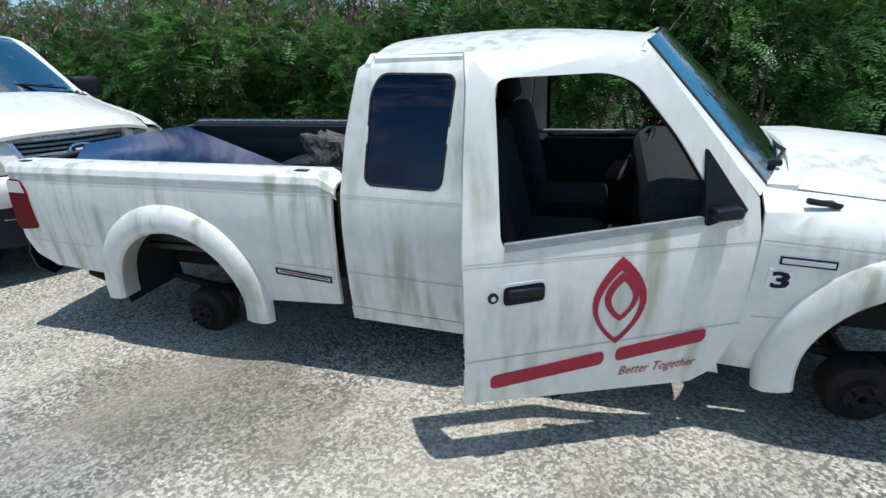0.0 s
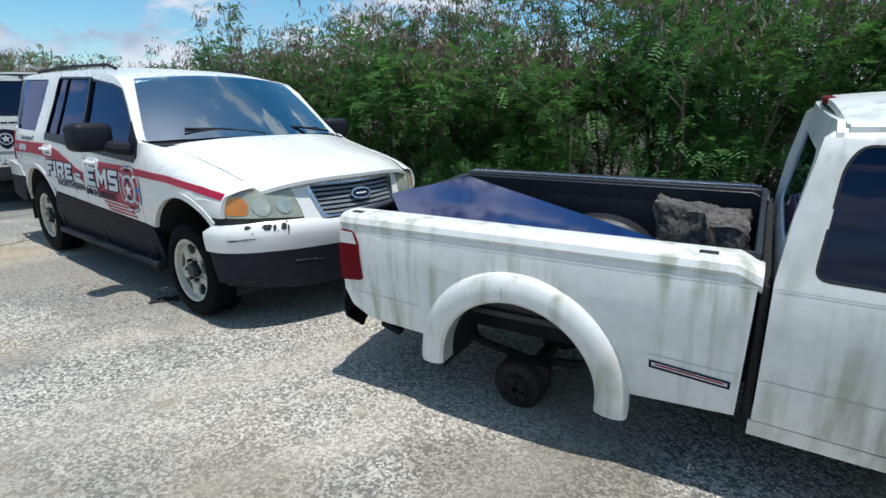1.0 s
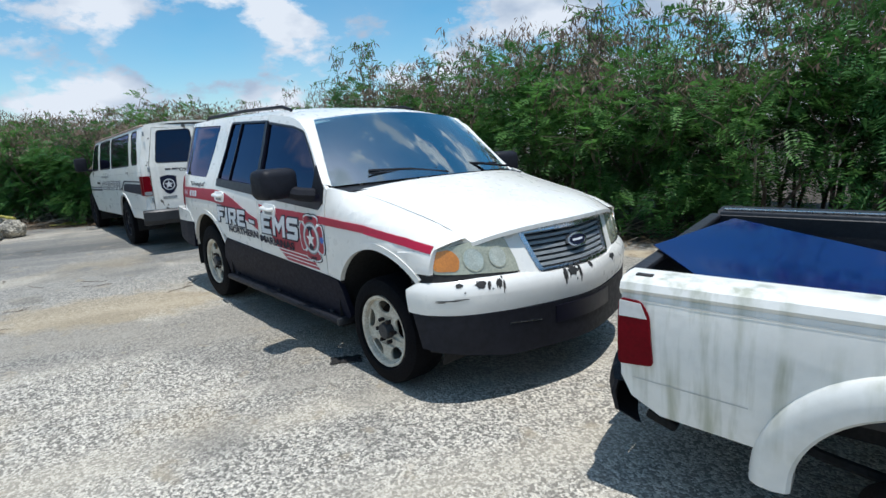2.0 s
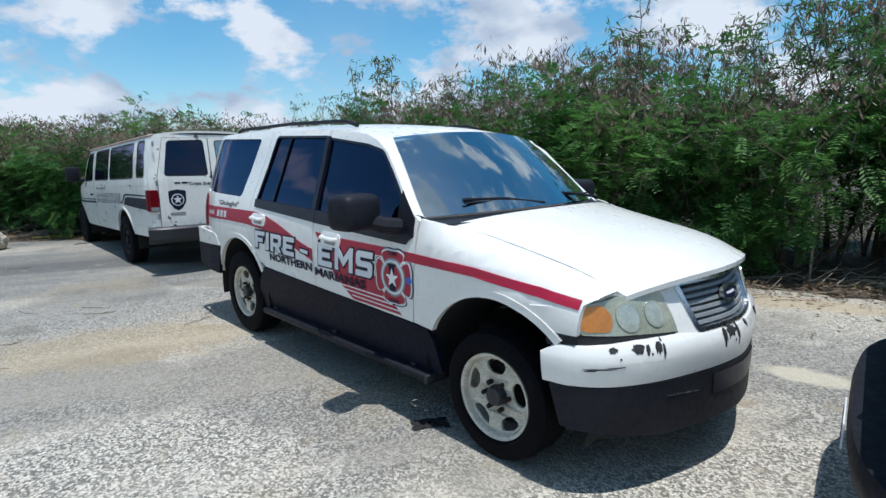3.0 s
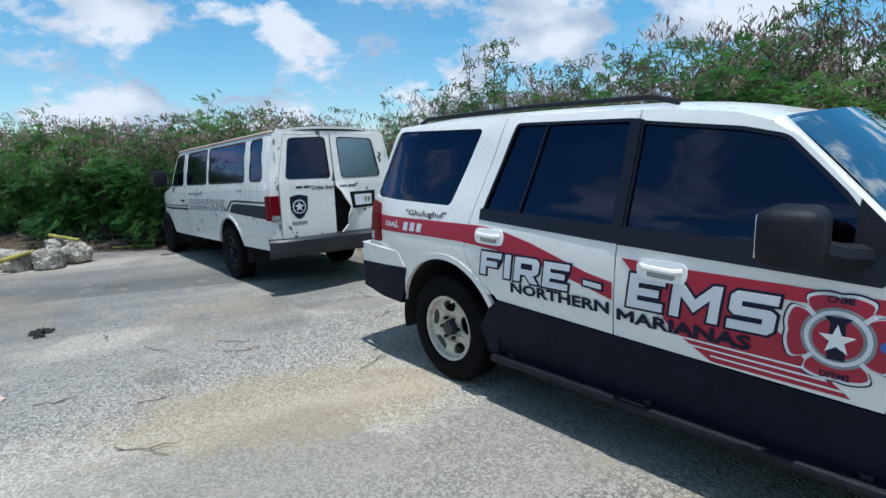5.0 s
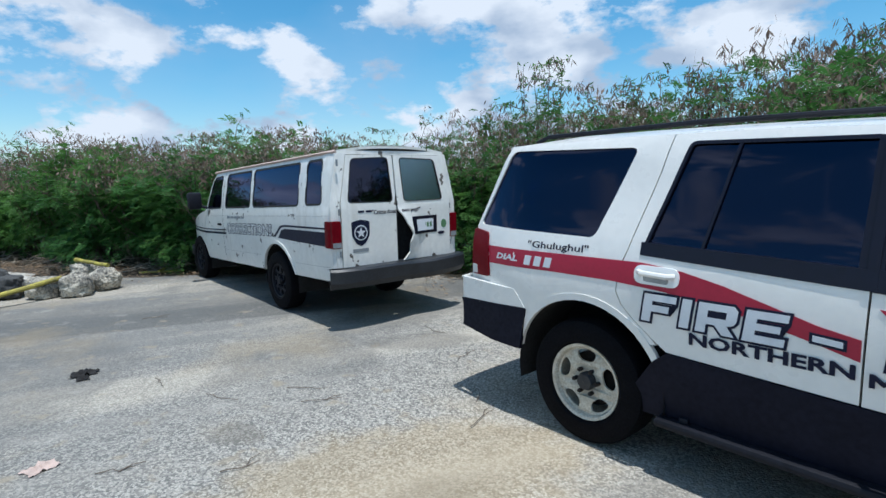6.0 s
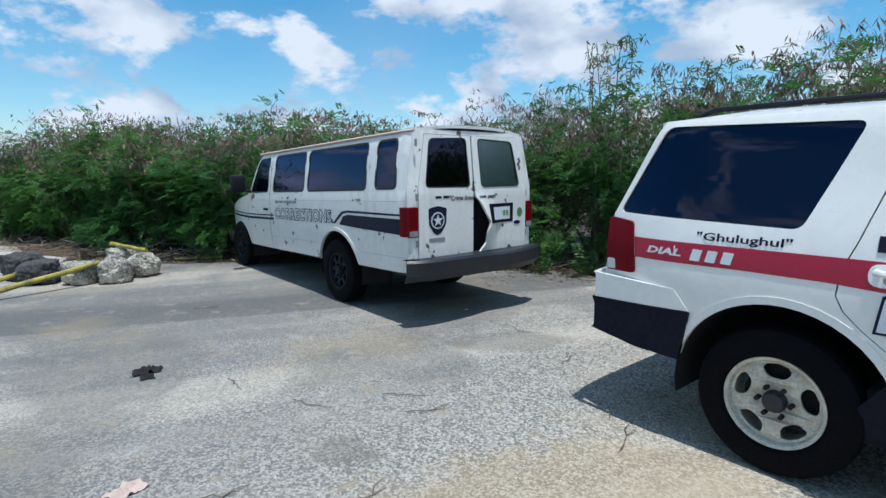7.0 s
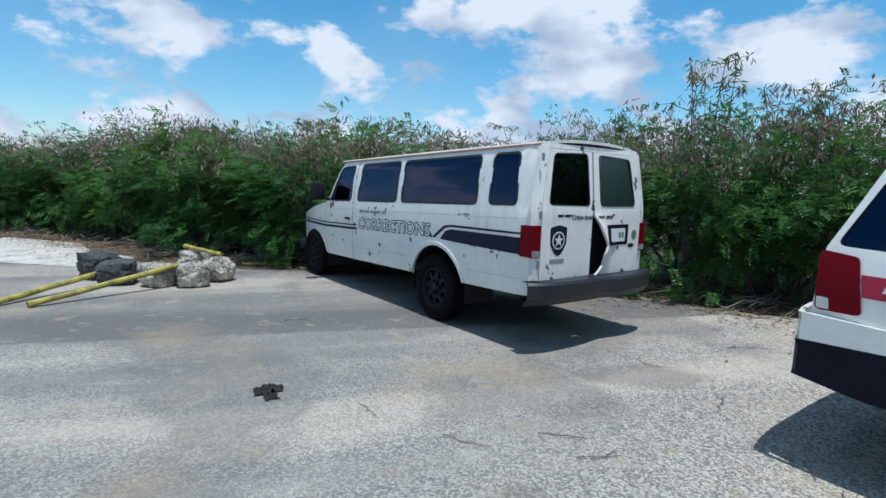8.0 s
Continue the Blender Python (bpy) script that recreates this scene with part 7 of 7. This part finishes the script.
    rbox(bm, (2.85, 0, 1.16), (0.34, 1.6, 0.2), 0.06)
    part("dashboard", bm, "inside", root)
    put_wheels(root, [(0, 0.80, 0.385, 1), (3.40, 0.80, 0.385, 1), (0, -0.80, 0.385, -1), (3.40, -0.80, 0.385, -1)], wheel_parts(0.385, 0.225, 0.25, 8, root, "black"))
    # livery
    f = side(1)

    def dec(name, poly, material, lift=0.003, label=""):
        return part(name, decal(poly, f, lift, 0.25), material, root, label)
    dec("black_stripe", [(-0.10, 0.955), (-0.20, 1.055), (-0.30, 1.075), (-1.355, 1.055), (-1.355, 0.895), (-0.45, 0.935)], "navy", 0.003, "black stripe kinked towards the wheel")
    dec("thin_stripe", [(0.06, 0.975), (0.03, 0.985), (-0.16, 1.11), (-0.30, 1.125), (-1.355, 1.105), (-1.355, 1.085), (-0.30, 1.10), (-0.19, 1.085), (0.0, 0.962)], "navy", 0.003, "thin black stripe")
    for a, b_ in ((1.005, 1.022), (0.945, 0.978)):
        dec("thin_stripe", [(1.90, a), (2.025, a), (2.025, b_), (1.90, b_)], "navy")
        dec("thin_stripe", [(2.045, a), (2.9, a), (3.5, a + 0.02), (4.0, a + 0.03), (4.0, b_ + 0.03), (3.5, b_ + 0.02), (2.9, b_), (2.045, b_)], "navy", 0.003, "thin black stripe")
    part("outline", letters("CORRECTIONS", 1.84, 0.10, 0.972, 1.118, f, 0.012, 0.004), "navy", root, "black outlined lettering")
    part("lettering", letters("CORRECTIONS", 1.84, 0.10, 0.972, 1.118, f, 0.0, 0.006), "whitevinyl", root, "white lettering inside the outline")
    for k in range(5):
        dec("unreadable_bar", [(1.82 - 0.15 * k, 1.195), (1.70 - 0.15 * k, 1.195), (1.70 - 0.15 * k, 1.228), (1.82 - 0.15 * k, 1.228)], "greyvinyl")
    return root


build_van()


# ---------------------------------------------------------------- stones and poles at the end of the lot
def rough_stone(name, x, y, size, seed, material, label, squash=0.8, blocky=0.0):
    ob = thing(name, pose(x, y, 0, 0, 0, seed * 47), label, "stone", "stones with poles")
    bm = bmesh.new()
    bmesh.ops.create_icosphere(bm, subdivisions=5, radius=1)
    r = Vector((seed * 3.1, seed * 1.7, 0))
    for v in bm.verts:
        p = v.co.copy()
        if blocky:
            m = max(abs(p.x), abs(p.y), abs(p.z))
            p = p.lerp(p / m * 0.86, blocky)
        k = 1 + 0.16 * noise.noise(p * 1.7 + r) + 0.09 * noise.noise(p * 5 + r) + 0.05 * noise.noise(p * 13 + r)
        p = p * k * size
        p.z = p.z * squash + size * squash * 0.86
        p.z = max(p.z, -0.004)
        v.co = p
    part("stone", bm, material, ob, "", 70)
    return ob


rough_stone("round_stone", -15.58, 6.52, 0.225, 1, "coral", "round pale coral stone on the asphalt edge", 0.88)
rough_stone("stone_block", -17.0, 5.50, 0.25, 2, "darkstone", "dark square concrete block holding a pole", 0.92, 0.7)
rough_stone("stone_block", -16.38, 5.45, 0.265, 3, "darkstone", "dark rough concrete block on its side", 0.72, 0.5)
rough_stone("stone_block", -15.82, 5.74, 0.235, 4, "coral", "pale coral block stained dark", 0.8, 0.4)
rough_stone("stone_block", -15.48, 6.03, 0.235, 5, "coral", "pale coral block at the end of a pole", 0.8, 0.5)
rough_stone("stone_block", -16.45, 6.70, 0.25, 6, "coral", "pale coral block behind the others", 0.85, 0.3)


def pole(a, b, r, label):
    ob = thing("yellow_pole", Matrix.Translation(a), label, "pole", "yellow poles")
    bm = bmesh.new()
    d = Vector(b) - Vector(a)
    pts = [d * (i / 8) + Vector((0, 0, 0.004 * math.sin(i * 1.9))) for i in range(9)]
    tube(bm, pts, r, 10)
    part("rod", bm, "yellow", ob)
    bm = bmesh.new()
    n = d.normalized()
    tube(bm, [Vector((0, 0, 0)) - n * 0.01, n * 0.05], r * 1.25, 10)
    part("end_cap", bm, "yellow", ob)
    return ob


pole((-15.66, 4.10, 0.036), (-15.60, 5.88, 0.30), 0.036, "yellow painted pole leaning from a coral block")
pole((-15.95, 3.80, 0.036), (-16.42, 5.20, 0.17), 0.036, "faded yellow pole lying by the dark block")
pole((-16.55, 6.60, 0.43), (-15.72, 6.66, 0.37), 0.032, "yellow pole lying across the stones")
cross = thing("yellow_stakes", pose(-16.2, 7.9, 0, 0, 0, 35), "two crossed yellow stakes lying on dry leaves", "stake")
for a, b in (((-0.4, 0, 0.025), (0.4, 0.05, 0.03)), ((0.05, -0.25, 0.075), (-0.05, 0.28, 0.05))):
    bm = bmesh.new()
    tube(bm, [a, b], 0.022, 8)
    part("stake", bm, "yellow", cross)

# ---------------------------------------------------------------- litter on the ground
rng = random.Random(21)


def crumple(name, x, y, sx, sy, h, seed, material, label, category):
    ob = thing(name, pose(x, y, 0.0, 0, 0, seed * 31), label, category)
    bm = bmesh.new()
    bmesh.ops.create_grid(bm, x_segments=18, y_segments=14, size=1)
    for v in bm.verts:
        p = v.co.copy()
        e = 1 + 0.35 * noise.noise(Vector((p.x * 1.5, p.y * 1.5, seed)))
        z = abs(noise.noise(Vector((p.x * 2.2, p.y * 2.2, seed + 5)))) * h * (1.2 - 0.6 * p.length) + abs(noise.noise(p * 6 + Vector((seed, 0, 0)))) * h * 0.3
        v.co = Vector((p.x * sx * e, p.y * sy * e, 0.003 + max(0, z)))
    o = part("cloth", bm, material, ob, "", 80)
    return ob


crumple("black_rag", -11.58, 4.07, 0.10, 0.055, 0.08, 2, "rag", "crumpled black rag lying on the asphalt", "rag")
crumple("black_rag", -11.47, 4.00, 0.05, 0.045, 0.06, 5, "rag", "small scrap of black cloth on the asphalt", "rag")
crumple("pink_leaf", -10.11, 3.05, 0.085, 0.055, 0.05, 3, "pale", "curled pinkish dry leaf on the asphalt", "leaf")
crumple("oil_rag", -4.89, 3.83, 0.10, 0.06, 0.04, 7, "rag", "dark oily debris beside a tyre", "debris")


def twig(x, y, ln, a, seed):
    r = random.Random(seed)
    ob = thing("twig", pose(x, y, 0, 0, 0, a), "thin dry brown twig on the asphalt", "twig", "twigs on the ground")
    bm = bmesh.new()
    pts, y0 = [], 0.0
    for i in range(6):
        pts.append((ln * (i / 5 - 0.5), y0, 0.007 + 0.012 * r.random()))
        y0 += r.uniform(-0.03, 0.045)
    tube(bm, pts, [0.0036, 0.0036, 0.003, 0.003, 0.0025, 0.002], 5)
    if seed % 2:
        p = Vector(pts[3])
        tube(bm, [p, p + Vector((0.05, 0.06, 0.004)), p + Vector((0.12, 0.09, 0.0))], [0.004, 0.003, 0.002], 4)
    part("stem", bm, "bark", ob)


for i, (x, y, ln, a) in enumerate(((-9.50, 4.66, 0.45, 20), (-8.68, 5.93, 0.40, 80), (-10.75, 4.2, 0.35, -30), (-9.65, 3.22, 0.28, 40), (-8.25, 5.15, 0.45, 120), (-7.95, 4.75, 0.4, 60), (-10.0, 4.2, 0.4, -10), (-9.05, 3.6, 0.3, 70), (-9.4, 6.6, 0.5, 150),
                                   (-8.45, 3.1, 0.5, 10), (-7.9, 2.75, 0.3, 100), (-9.23, 4.52, 0.4, 30), (-7.3, 7.3, 0.5, 0), (-8.6, 7.7, 0.6, 30), (-2.5, 7.9, 0.5, 10), (-3.2, 7.5, 0.4, 60), (-5.3, 8.1, 0.5, 120), (-12.9, 5.6, 0.4, 45))):
    twig(x, y, ln * 0.75, a, i)

# leaf litter and dead branches along the foot of the bushes
V, F = [], []
r = np.random.RandomState(8)
foot = curve([(-34, 4.6), (-26, 6.2), (-21, 6.9), (-18, 7.1), (-16, 8.0), (-13.5, 9.0), (-11, 9.6), (-8, 9.6), (-5, 8.95), (-2, 8.4), (4, 8.4), (14, 8.8)])
for k in range(26000):
    x = r.uniform(-26, 9)
    y = foot(x) + r.normal(0.55, 0.55) + (0.0 if r.rand() < 0.9 else -abs(r.normal(0, 0.7)))
    c = np.array((x, y, 0.008 + 0.03 * r.rand()))
    a = r.uniform(0, 6.283)
    d = np.array((math.cos(a), math.sin(a), r.uniform(-0.25, 0.25)))
    s = np.array((-d[1], d[0], r.uniform(-0.3, 0.3)))
    ln, wd = r.uniform(0.03, 0.09), r.uniform(0.008, 0.02)
    i = len(V)
    V += [c, c + d * ln * 0.5 + s * wd, c + d * ln, c + d * ln * 0.5 - s * wd]
    F.append((i, i + 1, i + 2, i + 3))
me = bpy.data.meshes.new("leaf_litter")
me.from_pydata([tuple(v) for v in V], [], F)
me.materials.append(M["litter"])
tagged(new("leaf_litter", me), "dry brown fallen leaves along the foot of the bushes", "leaf litter", kind="stuff")
bm = bmesh.new()
for k in range(420):
    x = r.uniform(-25, 6)
    y = foot(x) + r.normal(0.75, 0.45)
    a = r.normal(0, 0.6)
    ln = r.uniform(0.3, 1.1)
    z0 = r.uniform(0.01, 0.10)
    pts = []
    for i in range(5):
        t = i / 4 - 0.5
        pts.append((x + math.cos(a) * ln * t, y + math.sin(a) * ln * t + r.normal(0, 0.03), max(0.012, z0 + t * r.uniform(-0.1, 0.4) + r.normal(0, 0.015))))
    tube(bm, pts, [0.010, 0.009, 0.008, 0.006, 0.004], 5)
ob = part("dead_branches", bm, "deadwood")
tagged(ob, "grey dry branches piled at the foot of the bushes", "branches", kind="stuff")
# bare twigs standing out of the bushes
bm = bmesh.new()
for k in range(170):
    x = r.uniform(-24, 6)
    base = Vector((x, front_row(x) + r.normal(0.2, 0.7), 1.6))
    h = 3.1 * top_of(x) * r.uniform(0.9, 1.16)
    pts = [base]
    d = Vector((r.normal(0, 0.25), r.normal(0, 0.25), 1))
    for i in range(5):
        d = d + Vector((r.normal(0, 0.16), r.normal(0, 0.16), 0))
        pts.append(pts[-1] + d.normalized() * (h - 1.6) / 5)
    tube(bm, pts, [0.014, 0.012, 0.010, 0.008, 0.006, 0.003], 5)
    for q in (3, 4):
        e = pts[q] + Vector((r.normal(0, 0.3), r.normal(0, 0.3), r.uniform(0.1, 0.35)))
        tube(bm, [pts[q], (pts[q] + e) / 2 + Vector((0, 0, 0.02)), e], [0.006, 0.004, 0.002], 4)
ob = part("bare_stems", bm, "bark")
tagged(ob, "thin bare stems standing above the bushes", "stems", kind="stuff")
# pale post among the bushes
post = thing("white_post", pose(-2.15, 9.15, 0), "thin pale post standing in front of the bushes", "post")
bm = bmesh.new()
tube(bm, [(0, 0, 0), (0.01, 0, 0.6), (0.0, 0.01, 1.28)], 0.016, 8)
part("rod", bm, "deadwood", post)
